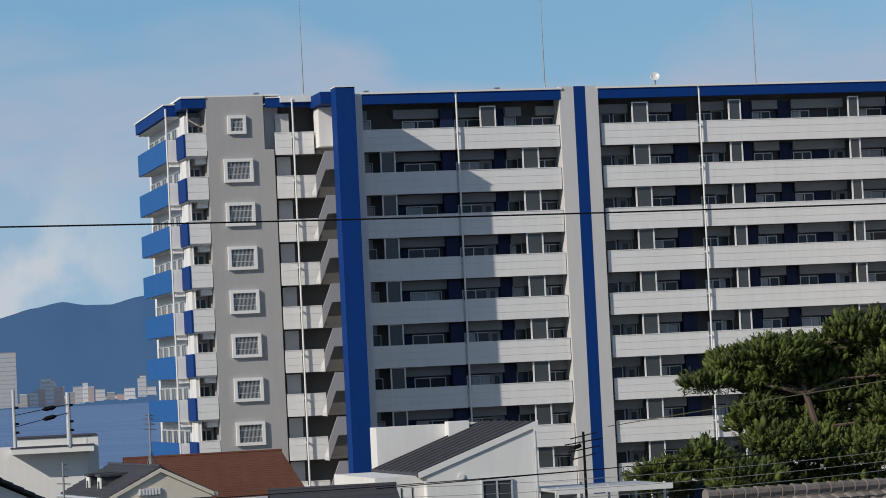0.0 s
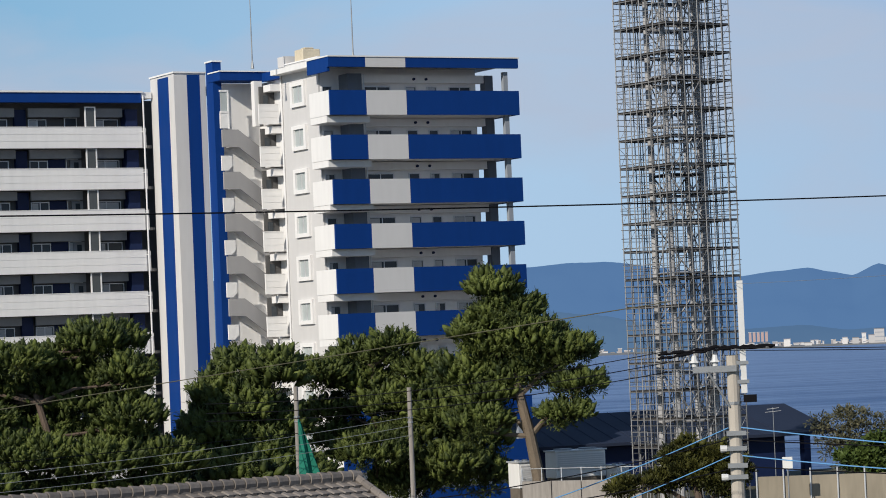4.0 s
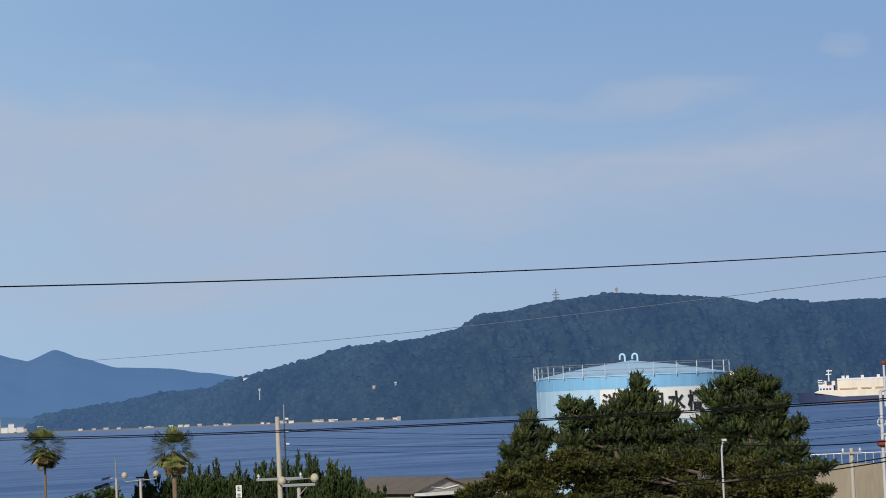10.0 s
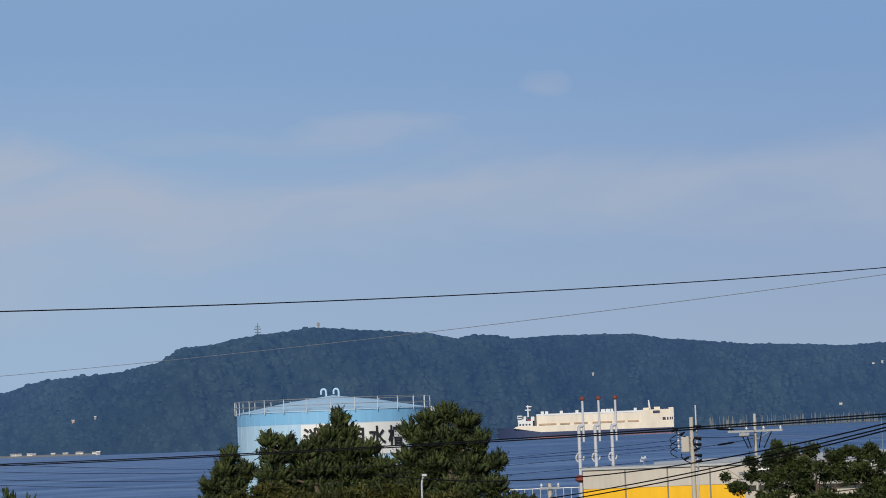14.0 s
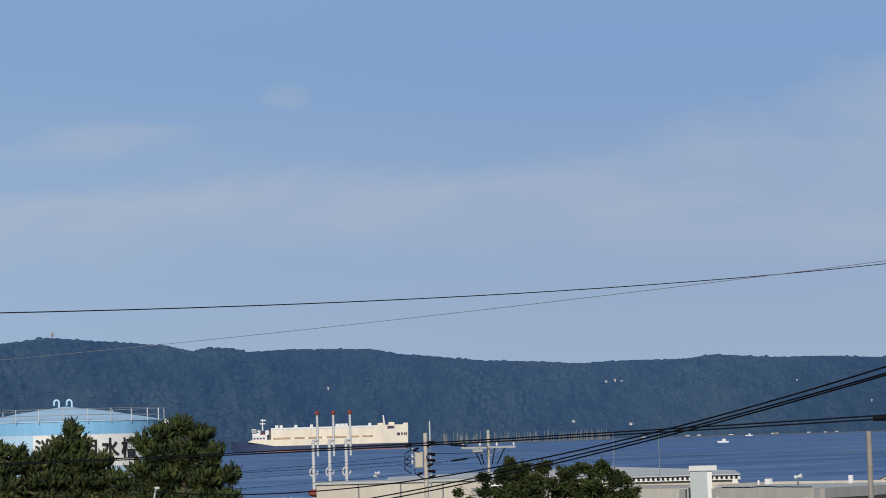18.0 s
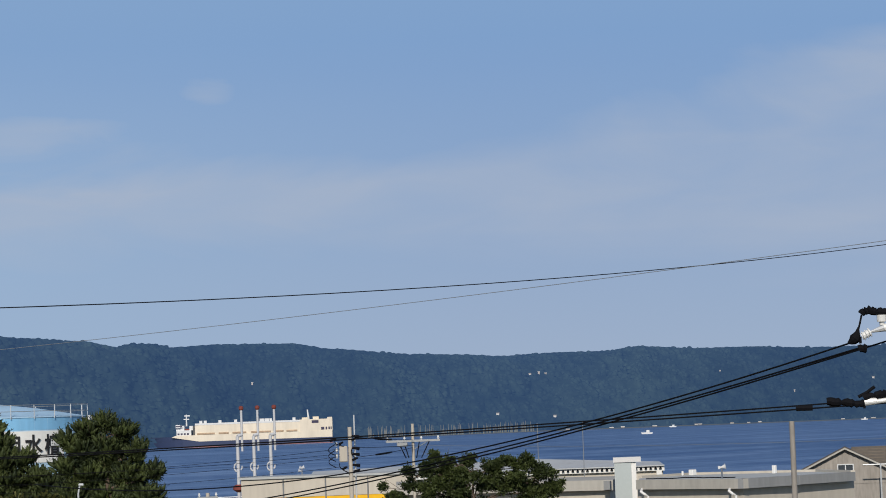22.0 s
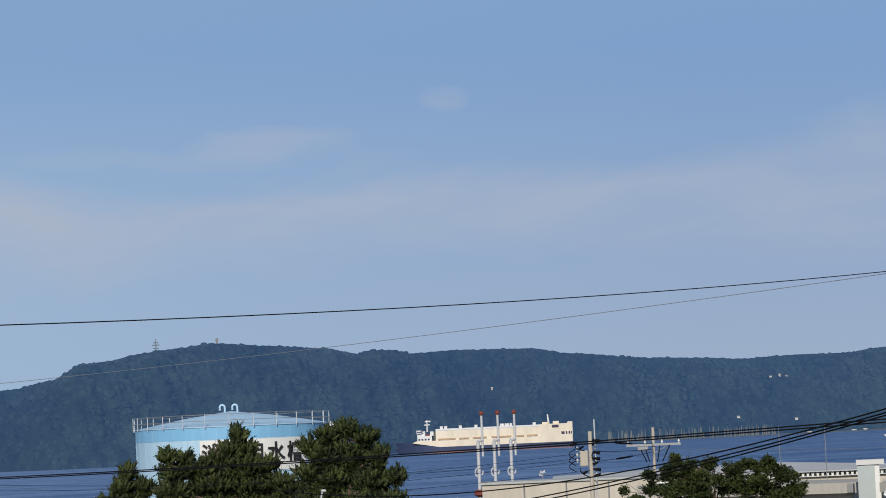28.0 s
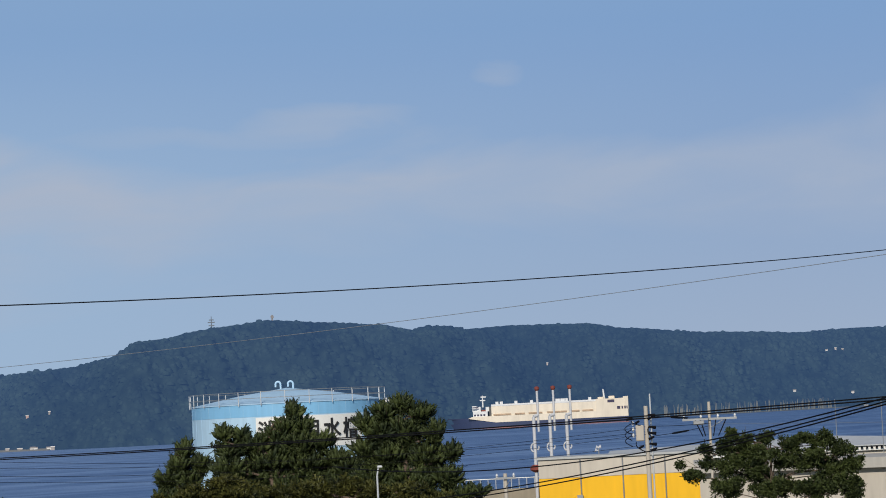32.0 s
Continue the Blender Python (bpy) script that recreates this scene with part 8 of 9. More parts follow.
# the name board follows the shell; characters stand a little proud of it
BOARD_C, BOARD_W = 0.25, 1.17
z1, z0 = low(254, 0.185), low(254, -0.42)
verts, faces = [], []
for i in range(25):
    a = BOARD_C + BOARD_W * (i / 24 - 0.5)
    for z in (z0, z1):
        verts.append(((RAD + 0.04) * math.sin(a), -(RAD + 0.04) * math.cos(a), z))
for i in range(24):
    faces.append((2 * i, 2 * i + 2, 2 * i + 3, 2 * i + 1))
pieces("name_board", verts, faces, SIGNWHITE, tank, "white board with five black characters")
for i, ch in enumerate("消防用水槽"):
    a = 0.226 + 0.222 * (i - 2)
    ob = lettering(ch, 1.78, LETTER, extrude=0.02)
    me = ob.data
    for v in me.vertices:
        v.co.x *= 0.93
    ob.parent = tank
    ob.matrix_local = Matrix.Translation(((RAD + 0.10) * math.sin(a), -(RAD + 0.10) * math.cos(a), z0 + (z1 - z0) * 0.52)) @ Matrix.Rotation(a, 4, "Z")
part("side_box", slab(RAD + 0.1, RAD + 0.7, -0.4, 0.4, ztop - 0.35, ztop + 0.1), PORCELAIN, tank)

# ---- yellow building with its roofs and stacks ----
yb = thing("terminal_building", spot(39.92, 205, LAND), "cream terminal building with a yellow wall band", "building", turn=-42)
zroof = low(205, -0.90)
YL = 11.6
for i in range(4):
    x0, x1 = YL * i / 4, YL * (i + 1) / 4
    part("upper_panel", slab(x0 + 0.02, x1 - 0.02, -0.05, 6, low(205, -1.26), zroof), CREAMPANEL, yb, "stained cream wall panel")
    part("yellow_panel", slab(x0 + 0.02, x1 - 0.02, -0.06, 6, low(205, -1.80), low(205, -1.26) - 0.02), YELLOW, yb, "yellow wall panel")
    part("joint_pipe", bar((x1, -0.1, 0), (x1, -0.1, zroof - 0.1), 0.05), STEEL, yb)
part("base_wall", slab(0, YL, -0.03, 6, 0, low(205, -1.82)), CREAMPANEL, yb)
part("roof", slab(-0.15, YL + 0.1, -0.2, 6.2, zroof, zroof + 0.14), ROOFING, yb)
part("wall_lamp", slab(2.6, 3.0, -0.5, -0.06, low(205, -1.68), low(205, -1.6)), STEEL, yb)
# stacks with red heads beside it
for i, b in enumerate((39.97, 40.28, 40.60)):
    d = 214 + i * 1.5
    t = thing("vent_stack", spot(b, d, LAND), "tall white vent stack with a red head and bends", "stack", "vent stacks with red heads", turn=-b)
    h = low(d, 0.505)
    part("pipe", bar((0, 0, low(d, -0.35)), (0, 0, h - 0.25), 0.085, n=12), STACK, t)
    part("head", lathe([(0.11, h - 0.25), (0.17, h - 0.15), (0.17, h), (0.05, h + 0.06)], 14), REDPAINT, t, "faded red head")
    h2 = low(d, -0.06)
    lower = part("side_pipe", bar((-0.33, -0.2, 0), (-0.33, -0.2, h2), 0.12, n=10), STACK, t)
    part("elbow", bar((-0.33, -0.2, h2), (0, 0, h2 + 0.1), 0.12, n=10), STACK, t)
    h3 = low(d, -0.72)
    for sx in (-1, 1):
        pts = [Vector((-0.33 + sx * (0.08 + 0.2 * math.sin(q)), -0.25, h3 + 0.25 - 0.3 * math.cos(q) * (1 if sx < 0 else 0.7))) for q in [k * math.pi / 6 for k in range(7)]]
        part("return_bend", tube(pts if sx < 0 else pts[1:5], 0.06, 8), STACK, t, "pale return bend")
    if i == 0:
        part("collar", lathe([(0.2, low(d, -1.12)), (0.42, low(d, -1.08)), (0.42, low(d, -1.02)), (0.2, low(d, -0.98))], 14), REDPAINT, t).location = (-0.33, -0.2, 0)
p = spot(41.1, 211)
t = thing("loudspeaker", (p.x, p.y, LAND + zroof + 0.12), "white loudspeakers on a roof mast", "loudspeaker", turn=-41)
part("mast", bar((0, 0, -0.2), (0, 0, 0.6), 0.04), STEEL, t)
for x, z in ((-0.3, 0.8), (0.25, 0.75), (0.0, 0.4)):
    bm = lathe([(0.03, 0), (0.05, 0.1), (0.14, 0.26), (0.13, 0.27), (0.03, 0.12)], 12, False)
    bmesh.ops.rotate(bm, verts=bm.verts, matrix=Matrix.Rotation(radians(75 if x < 0 else -75), 3, "Y"))
    bmesh.ops.translate(bm, verts=bm.verts, vec=(x * 0.3, 0, z * 0.6))
    part("horn", bm, STACK, t)
# low jetty shed and the railed quay edge beside it
t = thing("jetty_wall", spot(38.35, 215, LAND), "weathered quay wall with a white railing", "wall", turn=-38)
part("wall", slab(0, 6.3, 0, 1, 0, low(215, -1.42)), SHED, t)
for i in range(12):
    part("rail_post", bar((i * 0.56, 0.5, low(215, -1.42)), (i * 0.56, 0.5, low(215, -1.22)), 0.03), FRAME, t)
part("rail", bar((0, 0.5, low(215, -1.22)), (6.3, 0.5, low(215, -1.22)), 0.035), FRAME, t)

# long low halls on the right, with corrugated eaves


def plate(name, corners, z0, z1, mat, parent, label=""):
    """A flat-topped block over corners given as bearing and distance, local to a parent that stands unturned at the origin."""
    bm = bmesh.new()
    up = [bm.verts.new(spot(b, d, z1)) for b, d in corners]
    dn = [bm.verts.new(spot(b, d, z0)) for b, d in corners]
    n = len(up)
    bm.faces.new(up)
    bm.faces.new(dn[::-1])
    for i in range(n):
        j = (i + 1) % n
        bm.faces.new((dn[i], dn[j], up[j], up[i]))
    bmesh.ops.recalc_face_normals(bm, faces=bm.faces)
    return part(name, bm, mat, parent, label)


DULLPANEL = surface("stained_beige_fascia", (0.40, 0.38, 0.345), 0.9, 0.15, 0.5, 0.1, streak=True)
GREYPANEL = surface("grey_fascia", (0.27, 0.275, 0.28), 0.9, 0.12, 0.5, 0.1, streak=True)
PALEROOF = surface("pale_sheet_roof", (0.46, 0.47, 0.48), 0.6, 0.12, 0.4, streak=False)
hall = thing("long_hall", spot(41.3, 225, LAND), "long cream hall with a pale corrugated roof", "building", turn=-44.7)
HL = 26.4
ze2 = low(225, -0.905)
part("wall", slab(0, HL, 0, 12, 0, ze2 - 0.2), CREAMPANEL, hall)
bm = bmesh.new()
tops = [(-0.3, 0.22), (8.0, 0.42), (17.0, 0.55), (HL - 2.5, 0.18), (HL + 0.1, 0.02)]
front = [[bm.verts.new((x, y, z)) for y, z in ((-0.5, ze2 - 0.07), (-0.5, ze2), (6.0, ze2 + 0.16 + up))] for x, up in tops]
for p, q in zip(front, front[1:]):
    for i in range(2):
        bm.faces.new((p[i], q[i], q[i + 1], p[i + 1]))
back = [bm.verts.new((x, 12.4, ze2 - 0.07)) for x, up in tops]
for i in range(len(tops) - 1):
    bm.faces.new((front[i][2], front[i + 1][2], back[i + 1], back[i]))
    bm.faces.new((front[i][0], back[i], back[i + 1], front[i + 1][0]))
bm.faces.new((front[0][0], front[0][1], front[0][2], back[0]))
bm.faces.new((front[-1][2], front[-1][1], front[-1][0], back[-1]))
bmesh.ops.recalc_face_normals(bm, faces=bm.faces)
part("roof", bm, PALEROOF, hall, "pale corrugated roof")
# solid black wedges stand for the shade in the corrugation gaps
for i in range(72):
    x = 0.2 + i * (HL - 0.4) / 71
    part("eave_gap_shade", prism([(x - 0.10, ze2 - 0.27), (x + 0.10, ze2 - 0.27), (x + 0.03, ze2 - 0.075), (x - 0.03, ze2 - 0.075)], -0.49, -0.3), BLACK, hall, "black wedge standing for a shaded corrugation gap")
part("eave_board", slab(-0.2, HL + 0.1, -0.299, -0.01, ze2 - 0.42, ze2 - 0.08), PLASTER, hall)
part("gutter", bar((-0.2, -0.48, ze2 - 0.40), (HL * 0.45, -0.48, ze2 - 0.40), 0.05), FRAME, hall)
part("end_vent", slab(HL - 0.5, HL - 0.1, -0.3, -0.02, ze2 - 0.9, ze2 - 0.37), PLASTER, hall, "white vent cowl")
# a lower block with a beige fascia before it
lowb = thing("low_annexe", (0, 0, LAND), "low annexe with a stained beige fascia", "building")
zl = 13 - 173 * math.tan(radians(1.15)) - LAND
plate("fascia", [(42.9, 179), (47.06, 172), (47.25, 183), (42.9, 191)], zl - 0.6, zl, DULLPANEL, lowb)
plate("wall", [(43.0, 179.5), (47.0, 172.6), (47.2, 182), (43.0, 190)], 0, zl - 0.6, CREAMPANEL, lowb)
plate("side_box", [(46.88, 171.6), (47.0, 171.4), (47.04, 172.2), (46.9, 172.5)], zl - 0.55, zl - 0.05, GREYPANEL, lowb)
# the flat block with its stair head
t = thing("stair_head_block", spot(47.10, 168, LAND), "pale square roof stair head", "building", turn=-47)
part("wall", slab(0, 0.95, 0, 1.6, 0, low(168, -0.83)), FROST, t)
part("side", slab(0.952, 1.22, 0.05, 1.6, 0, low(168, -0.83)), PLASTER, t)
part("cap", slab(-0.06, 1.5, -0.08, 1.7, low(168, -0.83), low(168, -0.735)), GREY, t)
flat = thing("flat_roof_block", (0, 0, LAND), "long low flat-roofed block with pale fascia", "building")
zf = 13 - 150 * math.tan(radians(1.223)) - LAND
RIM = [(47.5, 156), (49.55, 150), (51.68, 157.9), (51.0, 164), (48.5, 167.6), (47.55, 163)]
inset = [(b * 0.985 + 49.5 * 0.015, d + 0.6 if d < 160 else d - 0.3) for b, d in RIM]
plate("wall", inset, 0, zf - 0.55, CREAMPANEL, flat)
plate("roof", inset, zf - 0.55, zf - 0.06, ROOFING, flat)


def beam(name, a, b, z0, z1, wide, mat, parent, label=""):
    """An upright board between two places of bearing and distance."""
    p, q = spot(*a), spot(*b)
    n = (q - p).cross(Vector((0, 0, 1))).normalized() * wide
    bm = bmesh.new()
    v = [bm.verts.new((c.x, c.y, z)) for z in (z0, z1) for c in (p, q, q - n, p - n)]
    for f in ((0, 1, 5, 4), (1, 2, 6, 5), (2, 3, 7, 6), (3, 0, 4, 7), (4, 5, 6, 7), (3, 2, 1, 0)):
        bm.faces.new([v[i] for i in f])
    bmesh.ops.recalc_face_normals(bm, faces=bm.faces)
    return part(name, bm, mat, parent, label)


beam("fascia", RIM[0], RIM[1], zf - 0.5, zf, 0.35, DULLPANEL, flat, "stained beige fascia")
beam("fascia", RIM[1], (50.62, 153.7), zf - 0.5, zf, 0.35, GREYPANEL, flat, "grey fascia")
beam("fascia", (50.63, 153.75), RIM[2], zf - 0.48, zf - 0.01, 0.35, GREYPANEL, flat, "grey fascia")
for a, b in ((RIM[2], RIM[3]), (RIM[3], RIM[4]), (RIM[4], RIM[5])):
    beam("back_rim", a, b, zf - 0.1, zf + 0.07, 0.25, CREAMPANEL, flat, "pale roof rim")
for b, d in ((47.62, 155.0), (49.3, 150.2)):
    pts = [spot(b, d + 0.9, zf - 0.45), spot(b - 0.03, d + 0.1, zf - 0.6), spot(b + 0.04, d, zf - 0.75), spot(b + 0.1, d + 0.1, zf - 0.85), spot(b + 0.1, d + 0.1, 0)]
    part("drain_pipe", tube(pts, 0.07, 8), PLASTER, flat, "white bent drain pipe")
for b, d, w, hgt in ((48.59, 166, 0.16, 0.22), (50.15, 163, 0.1, 0.35), (48.4, 166, 0.05, 0.15)):
    p = spot(b, d)
    part("roof_unit", slab(p.x - w, p.x + w, p.y - w, p.y + w, zf - 0.06, zf - 0.06 + hgt + 0.1, 0.02), PLASTER, flat)
rs_p = random.Random(4)
pts = [spot(47.7 + 1.7 * i / 14, 157.5 - 4 * i / 14, zf - 0.0 + 0.05 * rs_p.random()) for i in range(15)]
part("hose", tube(pts, 0.03, 6), BLACK, flat, "dark hose lying on the roof")
for i in range(6):
    b = 48.0 + i * 0.27
    beam("window", (b, 155.15 - i * 0.79), (b + 0.17, 154.65 - i * 0.79), zf - 1.9, zf - 0.75, 0.1, GLASS, flat)
p = spot(49.15, 153)
t = thing("loudspeaker", (p.x, p.y, LAND + zf - 0.08), "small white horn on a roof post", "loudspeaker", turn=-49)
part("mast", bar((0, 0, 0), (0, 0, 0.62), 0.045), SLATE, t)
bm = lathe([(0.04, 0), (0.06, 0.12), (0.11, 0.25), (0.17, 0.30), (0.16, 0.31), (0.05, 0.16)], 14, False)
bmesh.ops.rotate(bm, verts=bm.verts, matrix=Matrix.Rotation(radians(80), 3, "Y"))
bmesh.ops.translate(bm, verts=bm.verts, vec=(-0.1, 0, 0.62))
part("horn", bm, PORCELAIN, t)
part("driver", slab(-0.19, -0.07, -0.06, 0.06, 0.54, 0.70, 0.02), PORCELAIN, t)
# weathered shed: a gable before a long roof
t = thing("gable_shed", spot(51.5, 175, LAND), "weathered board shed with a brown gable roof", "shed", turn=-51.5)
zp = low(175, -0.72)
W, fall = 2.75, 0.49
part("wall", slab(-W, W, 0, 9, 0, zp - W * fall), WOOD, t)
part("gable", prism([(-W, zp - W * fall), (0, zp - 0.06), (W, zp - W * fall)][::-1], 0.0, 6.0), WOOD, t, "weathered board gable")
for i in range(17):
    x = -2.4 + i * 0.3
    part("board", slab(x - 0.13, x + 0.13, -0.03, -0.005, zp - W * fall - 0.7, zp - abs(x) * fall - 0.22), WOOD, t)
for sx in (-1, 1):
    e = W + 0.35
    part("roof_slope", prism([(0, zp), (0, zp + 0.07), (sx * e, zp - e * fall + 0.07), (sx * e, zp - e * fall)][::-sx], -0.3, 6.4), SHEDROOF, t)
    part("bargeboard", prism([(0, zp - 0.04), (0, zp + 0.06), (sx * e, zp - e * fall + 0.06), (sx * e, zp - e * fall - 0.04)][::-sx], -0.36, -0.302), DULLPANEL, t, "pale bargeboard")
for k in range(9):
    a, b = k / 9, (k + 1) / 9
    y0, y1 = 4.6 - 4.3 * a, 4.6 - 4.3 * b
    bm = bmesh.new()
    v = [bm.verts.new((x, y, z + dz)) for x in (0.4, 16.0) for y, z in ((y0, zp - 0.03 - 1.5 * a), (y1, zp - 0.0 - 1.5 * b)) for dz in (0, 0.07)]
    for f in ((0, 1, 3, 2), (4, 6, 7, 5), (0, 4, 5, 1), (2, 3, 7, 6), (0, 2, 6, 4), (1, 5, 7, 3)):
        bm.faces.new([v[i] for i in f])
    bmesh.ops.recalc_face_normals(bm, faces=bm.faces)
    part("shingle_course", bm, SHEDROOF, t)
part("long_wall", slab(W + 0.02, 16, 0.6, 9, 0, zp - 1.55), WOOD, t)
part("back_slope", slab(0.4, 16, 4.6, 9, zp - 1.5, zp - 0.06), WOOD, t)
sash_window(t, -0.42, 0.42, -0.05, zp - 1.3, zp - 0.95, 2)
for x in (2.0, 3.3):
    part("rail", bar((x, -1.6, 0), (x, -1.6, zp - 0.9), 0.05), FRAME, t, "thin steel rail")
part("rail", bar((1.0, -1.6, zp - 0.95), (9.0, -1.6, zp - 0.95), 0.04), FRAME, t, "thin steel rail")
p = spot(52.75, 179)
t = thing("roof_mast", (p.x, p.y, rise(179, -0.78)), "thin tripod mast on the shed roof", "mast", "aerial masts on the roofs")
part("pole", bar((0, 0, -0.3), (0, 0, 3.2), 0.03), STEEL, t)
for a in (0, 2.1, 4.2):
    part("leg", bar((0, 0, 0.7), (0.35 * math.cos(a), 0.35 * math.sin(a), -0.35), 0.025), STEEL, t)

# ---- car carrier on the bay ----
SB, SS = spot(38.35, 3060), spot(41.72, 3050)
ship = thing("car_carrier_ship", (SB.x, SB.y, 0), "large car carrier ship with cream upper hull", "ship", turn=math.degrees(math.atan2(SS.y - SB.y, SS.x - SB.x)))
SL = (SS - SB).length


def hull(profile_x, z0, z1, rake, mat, name, b=15.0, label=""):
    """A hull strake from z0 to z1: full amidships, pointed at the bow at x = 0, flat at the stern."""
    verts, faces = [], []
    n = len(profile_x)
    for z, r in ((z0, 0.0), (z1, rake)):
        for x in profile_x:
            s = min(1.0, max(0.0, x / 42.0))
            half = b * (1 - (1 - s) ** 2.2)
            xx = x - r * (1 - s)
            verts += [(xx, -half, z), (xx, half, z)]
    m = 2 * n
    for i in range(n - 1):
        for k in (0, 1):
            a, c = 2 * i + k, 2 * (i + 1) + k
            faces.append((a, c, c + m, a + m))
        faces.append((m + 2 * i, m + 2 * i + 2, m + 2 * i + 3, m + 2 * i + 1))
    e = 2 * (n - 1)
    faces.append((e, e + 1, e + 1 + m, e + m))
    return pieces(name, verts, faces, mat, ship, label)


xs = [0, 2, 5, 9, 14, 20, 28, 36, 44, 70, 110, 150, SL]
# narrow red strip stands for the hull's reflection on the water
hull(xs, -0.5, 0.6, 0.3, HULLRED, "waterline_reflection", label="dull red strake painted as the hull reflection at the waterline")
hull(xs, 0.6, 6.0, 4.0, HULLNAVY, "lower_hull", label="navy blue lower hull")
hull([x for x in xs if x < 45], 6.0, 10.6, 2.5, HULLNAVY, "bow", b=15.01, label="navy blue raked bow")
pieces("bow_rail", [(-5.5, -0.8, 10.7), (24, -13.6, 10.2), (24, -13.6, 11.4), (-6.5, -0.8, 11.6)], [(0, 1, 2, 3)], HULLNAVY, ship)
part("upper_hull", prism([(16, 10.9), (44, 6.0), (SL - 0.3, 6.0), (SL - 0.3, 12.6), (20, 12.6)], -15.06, 15.06), HULLCREAM, ship, "rust-streaked cream upper hull")
part("garage_deck", slab(40, SL - 33, -13.9, 13.9, 12.6, 22.6), HULLCREAM, ship, "cream garage superstructure")
part("garage_strake", slab(40, SL - 33, -14.2, 14.2, 22.6, 24.4), PORCELAIN, ship)
part("deck_house", slab(SL - 33, SL - 0.5, -14.9, 14.9, 12.6, 24.6), HULLCREAM, ship, "cream stern house")
part("stern_bulwark", slab(SL - 5, SL, -15.08, 15.08, 12.61, 26.2), HULLCREAM, ship)
for x, w in ((42, 18), (64, 10), (78, 14), (97, 20), (122, 8), (133, 11)):
    part("gallery", slab(x, x + w, -14.9, -13.9, 13.0, 14.6), HULLRUST, ship, "rust-stained side gallery")
b = part("bridge", slab(21, 36, -13.5, 13.5, 12.6, 17.8), PORCELAIN, ship, "white forward bridge house")
for x in (22, 25.2, 28.4, 31.6):
    part("bridge_opening", slab(x, x + 2.0, -13.6, -13.5, 13.2, 15.0), FARGLASS, b)
part("bridge_upper", slab(20.5, 29, -12.5, 12.5, 17.8, 22.6), PORCELAIN, b)
part("bridge_wing", slab(20.5, 25, -15.3, 15.3, 20.5, 23.6), PORCELAIN, b)
part("bridge_window", slab(20.8, 27, -15.35, -15.3, 21.4, 22.5), FARGLASS, b)
part("crane", slab(27, 34.5, -8, -6, 17.8, 19.4), REDPAINT, ship, "faded red deck crane")
part("forward_house", slab(34, 37.5, -10, 10, 17.8, 22.2), PORCELAIN, ship)
# solid dark block stands for the shade in a deck gap
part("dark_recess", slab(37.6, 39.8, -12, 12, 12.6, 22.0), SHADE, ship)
m = part("foremast", bar((30.5, 0, 22), (30.5, 0, 34.0), 0.9, 0.5), PORCELAIN, ship)
part("radar", slab(27.6, 33.4, -0.5, 0.5, 28.6, 29.6), PORCELAIN, m)
part("radar", slab(28.6, 34.2, -0.5, 0.5, 32.0, 33.2), PORCELAIN, m)
for x, w in ((44.5, 3), (49, 3), (64, 3), (80, 3), (106, 4.5), (111, 4.5), (116, 2.5), (139.5, 3)):
    part("deck_vent", slab(x, x + w, -13, -9, 24.4, 27.0), PORCELAIN, ship, "boxy deck vent")
part("stern_top_house", slab(SL - 31, SL - 25, -8, 8, 24.6, 26.6), HULLCREAM, ship)
part("stern_top_house", slab(SL - 20, SL - 14, -6, 6, 24.6, 27.2), HULLCREAM, ship)
part("aft_mast", bar((SL - 24.5, 0, 24.5), (SL - 25.5, 0, 34.5), 1.1, 0.7), PORCELAIN, ship)
part("dark_panel", slab(SL - 21, SL - 14.0, -15.0, -14.91, 20.6, 23.4), FARGLASS, ship)
for x, w in ((SL - 11.5, 3.2), (SL - 7.0, 1.6), (SL - 4.2, 1.6), (SL - 2.0, 1.2)):
    part("mooring_port", slab(x, x + w, -15.13, -15.09, 13.6, 16.4), FARGLASS, ship)
# small boats
for bb, d, c in ((47.75, 2450, PORCELAIN), (48.25, 3900, FRAME), (51.9, 4100, PORCELAIN)):
    t = thing("fishing_boat", spot(bb, d, 0), "small white fishing boat on the bay", "boat", "small boats on the bay", turn=-bb)
    part("hull", prism([(-5, 1.4), (-4, 0), (4.4, 0), (5, 1.2)], -1.4, 1.4), c, t)
    part("cabin", slab(-0.5, 2.2, -1.0, 1.0, 1.3, 3.2, 0.1), c, t)
    part("mast", bar((-1.5, 0, 1.3), (-1.5, 0, 5.2), 0.1), STEEL, t)

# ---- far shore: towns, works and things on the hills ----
# far building colours emit a little blue, painted haze rather than lamps
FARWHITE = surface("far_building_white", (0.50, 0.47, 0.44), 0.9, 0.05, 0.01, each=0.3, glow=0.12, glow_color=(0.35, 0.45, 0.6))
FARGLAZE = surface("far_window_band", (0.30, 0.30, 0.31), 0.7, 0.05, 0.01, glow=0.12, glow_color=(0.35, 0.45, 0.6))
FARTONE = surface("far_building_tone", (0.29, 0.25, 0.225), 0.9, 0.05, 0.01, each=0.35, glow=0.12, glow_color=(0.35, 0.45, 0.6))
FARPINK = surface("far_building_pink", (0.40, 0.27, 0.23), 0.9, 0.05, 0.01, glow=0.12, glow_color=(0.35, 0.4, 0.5))


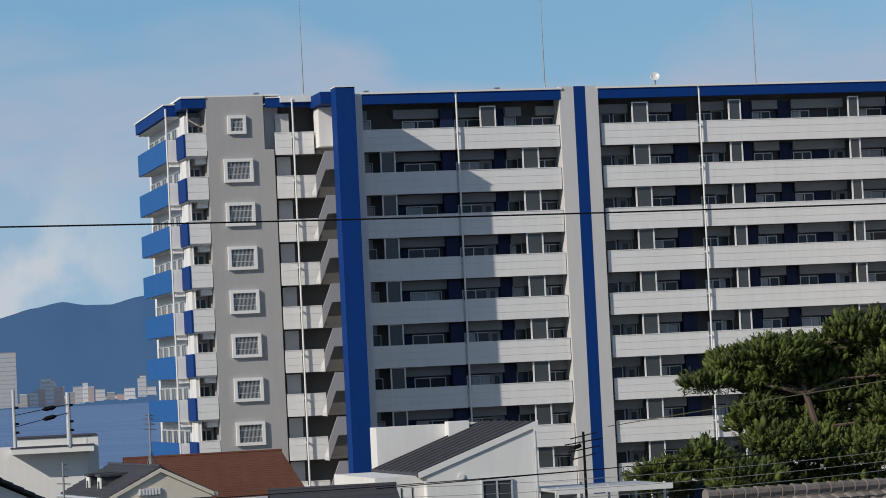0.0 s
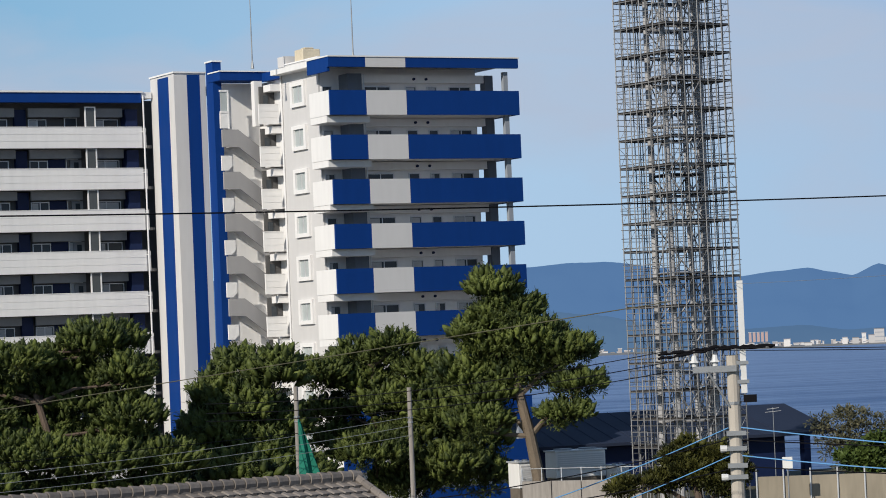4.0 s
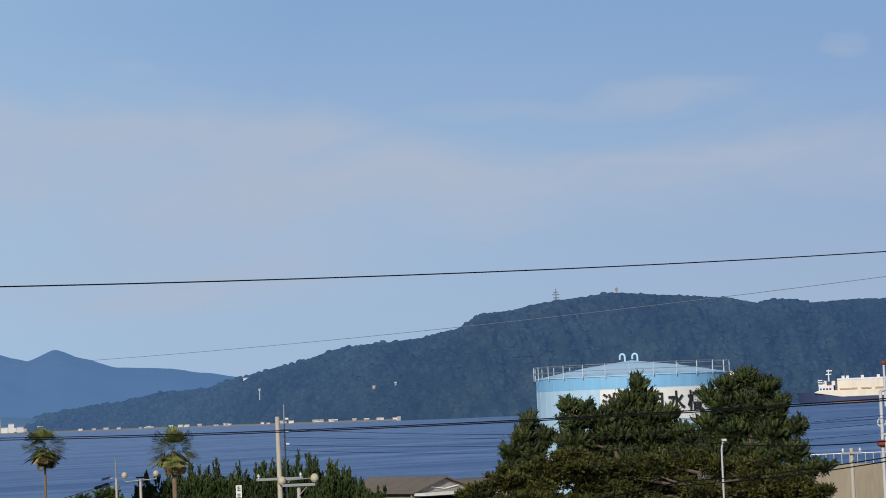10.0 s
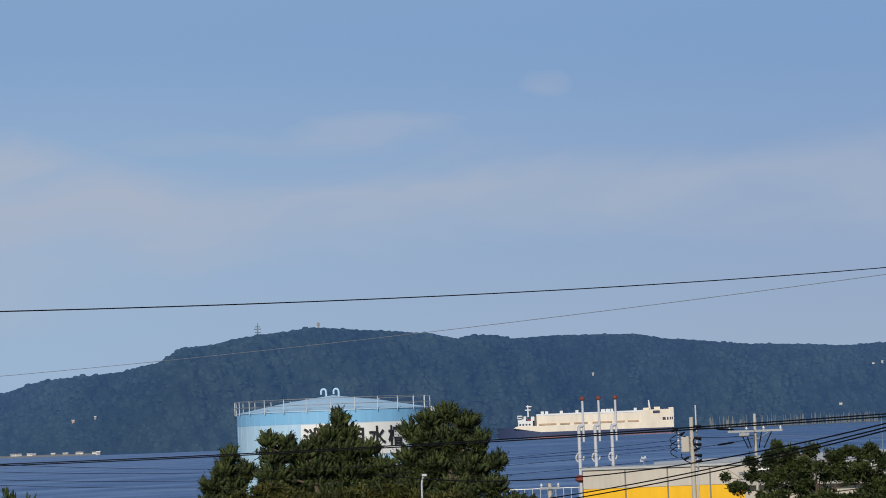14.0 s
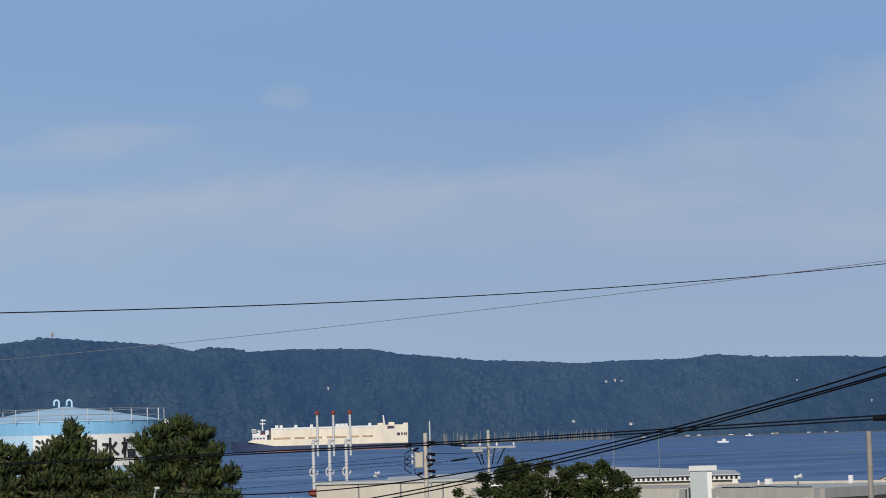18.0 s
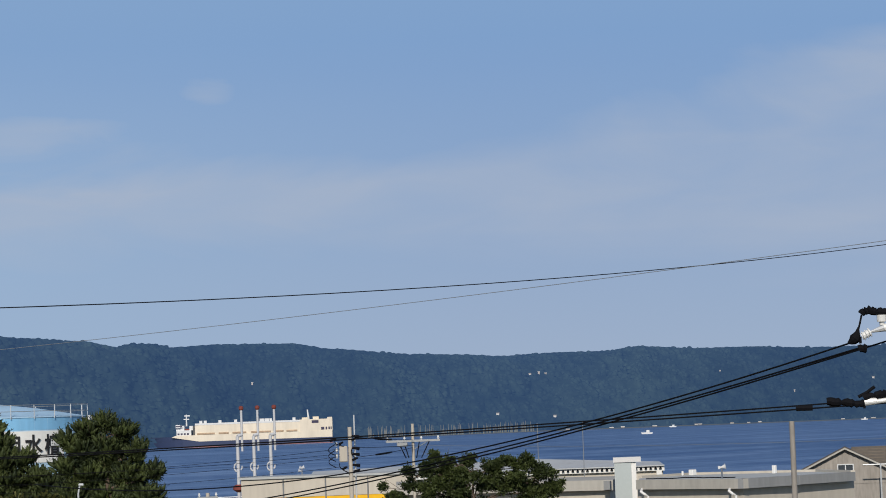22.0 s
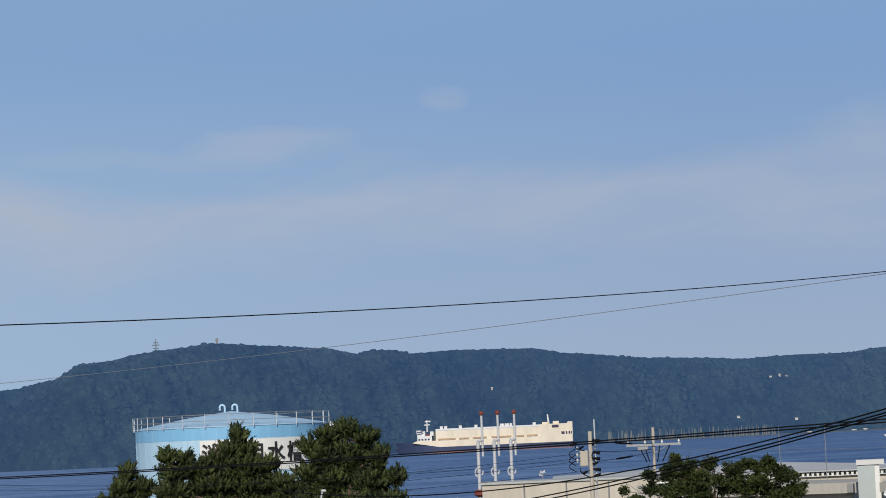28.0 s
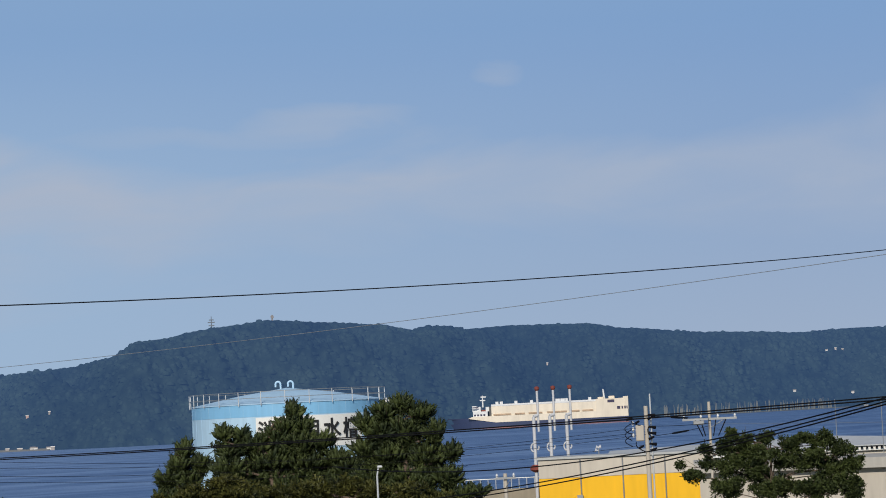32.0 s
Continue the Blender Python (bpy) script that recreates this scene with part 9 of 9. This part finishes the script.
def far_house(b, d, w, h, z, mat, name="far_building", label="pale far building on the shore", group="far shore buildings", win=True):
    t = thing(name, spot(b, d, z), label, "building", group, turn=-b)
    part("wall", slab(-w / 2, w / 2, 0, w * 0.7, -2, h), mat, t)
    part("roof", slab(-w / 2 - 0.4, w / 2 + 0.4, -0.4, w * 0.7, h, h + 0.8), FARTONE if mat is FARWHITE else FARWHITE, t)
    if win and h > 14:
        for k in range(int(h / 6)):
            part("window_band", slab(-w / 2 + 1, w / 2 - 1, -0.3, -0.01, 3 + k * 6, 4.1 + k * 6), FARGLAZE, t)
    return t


rf = random.Random(21)
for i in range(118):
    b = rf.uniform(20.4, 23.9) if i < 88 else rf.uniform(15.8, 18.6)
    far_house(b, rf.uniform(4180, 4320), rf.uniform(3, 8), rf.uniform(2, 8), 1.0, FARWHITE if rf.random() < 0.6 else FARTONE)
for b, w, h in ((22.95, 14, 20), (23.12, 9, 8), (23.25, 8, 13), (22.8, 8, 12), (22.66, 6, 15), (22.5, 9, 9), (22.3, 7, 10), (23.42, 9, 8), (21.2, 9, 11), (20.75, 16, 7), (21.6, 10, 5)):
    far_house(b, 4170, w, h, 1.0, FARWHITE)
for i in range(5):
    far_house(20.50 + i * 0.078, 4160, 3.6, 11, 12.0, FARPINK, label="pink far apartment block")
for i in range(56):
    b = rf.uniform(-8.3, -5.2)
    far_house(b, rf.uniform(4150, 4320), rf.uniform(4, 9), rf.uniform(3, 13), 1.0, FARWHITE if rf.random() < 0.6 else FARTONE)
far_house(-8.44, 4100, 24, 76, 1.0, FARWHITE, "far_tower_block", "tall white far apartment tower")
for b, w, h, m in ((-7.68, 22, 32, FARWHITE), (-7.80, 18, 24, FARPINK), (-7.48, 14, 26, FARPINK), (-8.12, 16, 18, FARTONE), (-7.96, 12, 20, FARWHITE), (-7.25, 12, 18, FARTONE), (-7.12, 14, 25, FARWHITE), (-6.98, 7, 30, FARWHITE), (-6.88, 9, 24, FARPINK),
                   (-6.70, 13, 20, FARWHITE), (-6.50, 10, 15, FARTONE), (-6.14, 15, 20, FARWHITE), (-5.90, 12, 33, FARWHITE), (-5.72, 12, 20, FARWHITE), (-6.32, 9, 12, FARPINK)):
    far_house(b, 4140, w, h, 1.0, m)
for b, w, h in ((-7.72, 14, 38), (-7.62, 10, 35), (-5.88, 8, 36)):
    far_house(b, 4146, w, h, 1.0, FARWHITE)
shore_line = [(-10, -0.16), (-8.4, -0.15), (-7.6, -0.17), (-7.0, -0.13), (-6.6, -0.09), (-6.2, -0.11), (-5.8, -0.05), (-5.2, -0.07), (-4.4, -0.1)]
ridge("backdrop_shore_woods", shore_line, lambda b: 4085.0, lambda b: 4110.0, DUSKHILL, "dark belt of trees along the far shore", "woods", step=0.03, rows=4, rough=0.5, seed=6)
for i in range(40):
    b = rf.uniform(24.2, 30.8)
    d = wave(hill_foot, b)
    far_house(b, d - 12, rf.uniform(3, 6), rf.uniform(1.5, 3.2), 0.8, FARWHITE if rf.random() < 0.55 else FARTONE)
for i in range(11):
    b = rf.uniform(44.6, 52.5)
    far_house(b, wave(hill_foot, b) - 14, rf.uniform(3, 6), rf.uniform(1.0, 1.8), 0.4, FARWHITE if rf.random() < 0.2 else FARTONE)


def on_hill(b, up):
    """The place on the bay hill's slope that shows at this bearing and height."""
    near = wave(hill_foot, b)
    top_up = wave(hill_line, b)
    top_z = rise(near + 520, top_up)
    for k in range(200):
        s = k / 200
        d = near + 520 * s
        z = slope_height(b, s, top_z)
        if math.degrees(math.atan2(z - EYE, d)) >= up:
            return d - 6, z
    return near + 500, top_z


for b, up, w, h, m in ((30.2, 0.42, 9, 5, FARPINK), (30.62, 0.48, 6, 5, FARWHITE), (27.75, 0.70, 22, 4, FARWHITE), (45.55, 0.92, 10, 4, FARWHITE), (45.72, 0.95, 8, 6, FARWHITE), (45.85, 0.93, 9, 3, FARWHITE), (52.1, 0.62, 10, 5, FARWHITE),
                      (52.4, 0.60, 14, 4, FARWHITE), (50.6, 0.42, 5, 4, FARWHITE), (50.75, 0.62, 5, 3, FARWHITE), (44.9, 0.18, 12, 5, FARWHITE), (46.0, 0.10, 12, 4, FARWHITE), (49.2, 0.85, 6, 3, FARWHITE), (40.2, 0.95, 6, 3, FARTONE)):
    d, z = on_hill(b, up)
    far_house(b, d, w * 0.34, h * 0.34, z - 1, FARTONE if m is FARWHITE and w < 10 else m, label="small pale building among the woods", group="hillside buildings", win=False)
# emission here is haze laid over the distant mast
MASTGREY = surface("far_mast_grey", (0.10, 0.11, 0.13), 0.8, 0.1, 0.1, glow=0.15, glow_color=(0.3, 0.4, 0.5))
d = wave(hill_foot, 33.78) + 515
t = thing("hill_mast", spot(33.78, d, rise(d, 1.88)), "grey lattice relay mast on the hill top", "mast", turn=-33)
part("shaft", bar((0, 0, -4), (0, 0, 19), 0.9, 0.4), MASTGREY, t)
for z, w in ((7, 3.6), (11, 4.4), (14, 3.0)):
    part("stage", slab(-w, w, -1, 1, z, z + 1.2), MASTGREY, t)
d = wave(hill_foot, 34.95) + 515
t = thing("hill_mast", spot(34.95, d, rise(d, 1.98)), "small pale mast on the hill top", "mast", turn=-35)
part("shaft", bar((0, 0, -4), (0, 0, 11), 1.3, 1.0), FARTONE, t)
part("head", slab(-2, 2, -1, 1, 7, 10), FARTONE, t)
d, z = on_hill(28.0, 0.30)
t = thing("pylon", spot(28.0, d, z), "thin pale pylon on the slope", "pylon", turn=-28)
part("shaft", bar((0, 0, -3), (0, 0, 12), 0.6, 0.35), FARWHITE, t)
part("head", slab(-1.2, 1.2, -0.5, 0.5, 9.5, 12), FARWHITE, t)
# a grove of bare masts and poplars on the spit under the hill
# trunks glow slightly to look veiled by far air
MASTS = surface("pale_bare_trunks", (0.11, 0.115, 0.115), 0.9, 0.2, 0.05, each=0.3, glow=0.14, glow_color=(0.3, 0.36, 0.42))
bm = bmesh.new()
for i in range(150):
    b = 42.4 + 3.2 * rf.random()
    d = wave(hill_foot, b) - rf.uniform(20, 60)
    p = spot(b, d, 0)
    rod(bm, (p.x, p.y, 0), (p.x + rf.uniform(-1, 1), p.y, rf.uniform(6, 16)), 0.65, 0.25, 5)
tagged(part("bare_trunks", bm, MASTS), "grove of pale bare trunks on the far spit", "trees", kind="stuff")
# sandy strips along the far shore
# beach and spit below also carry haze as a weak blue glow
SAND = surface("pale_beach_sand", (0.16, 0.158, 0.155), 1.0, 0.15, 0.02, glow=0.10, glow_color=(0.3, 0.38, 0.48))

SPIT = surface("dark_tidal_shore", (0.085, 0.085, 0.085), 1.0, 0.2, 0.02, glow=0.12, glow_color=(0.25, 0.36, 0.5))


def strip(name, b0, b1, out, depth, z, mat, label, foot=None):
    verts, faces = [], []
    n = 120
    for i in range(n + 1):
        b = b0 + (b1 - b0) * i / n
        d = (foot(b) if foot else 4150.0) - out - 8 * noise.noise(Vector((b * 3, 1, 2)))
        verts += [spot(b, d, -0.3), spot(b, d + depth * 0.3, z), spot(b, d + depth, z * 1.6)]
    for i in range(n):
        a = 3 * i
        faces += [(a, a + 3, a + 4, a + 1), (a + 1, a + 4, a + 5, a + 2)]
    return tagged(pieces(name, verts, faces, mat), label, "shore", kind="structure")


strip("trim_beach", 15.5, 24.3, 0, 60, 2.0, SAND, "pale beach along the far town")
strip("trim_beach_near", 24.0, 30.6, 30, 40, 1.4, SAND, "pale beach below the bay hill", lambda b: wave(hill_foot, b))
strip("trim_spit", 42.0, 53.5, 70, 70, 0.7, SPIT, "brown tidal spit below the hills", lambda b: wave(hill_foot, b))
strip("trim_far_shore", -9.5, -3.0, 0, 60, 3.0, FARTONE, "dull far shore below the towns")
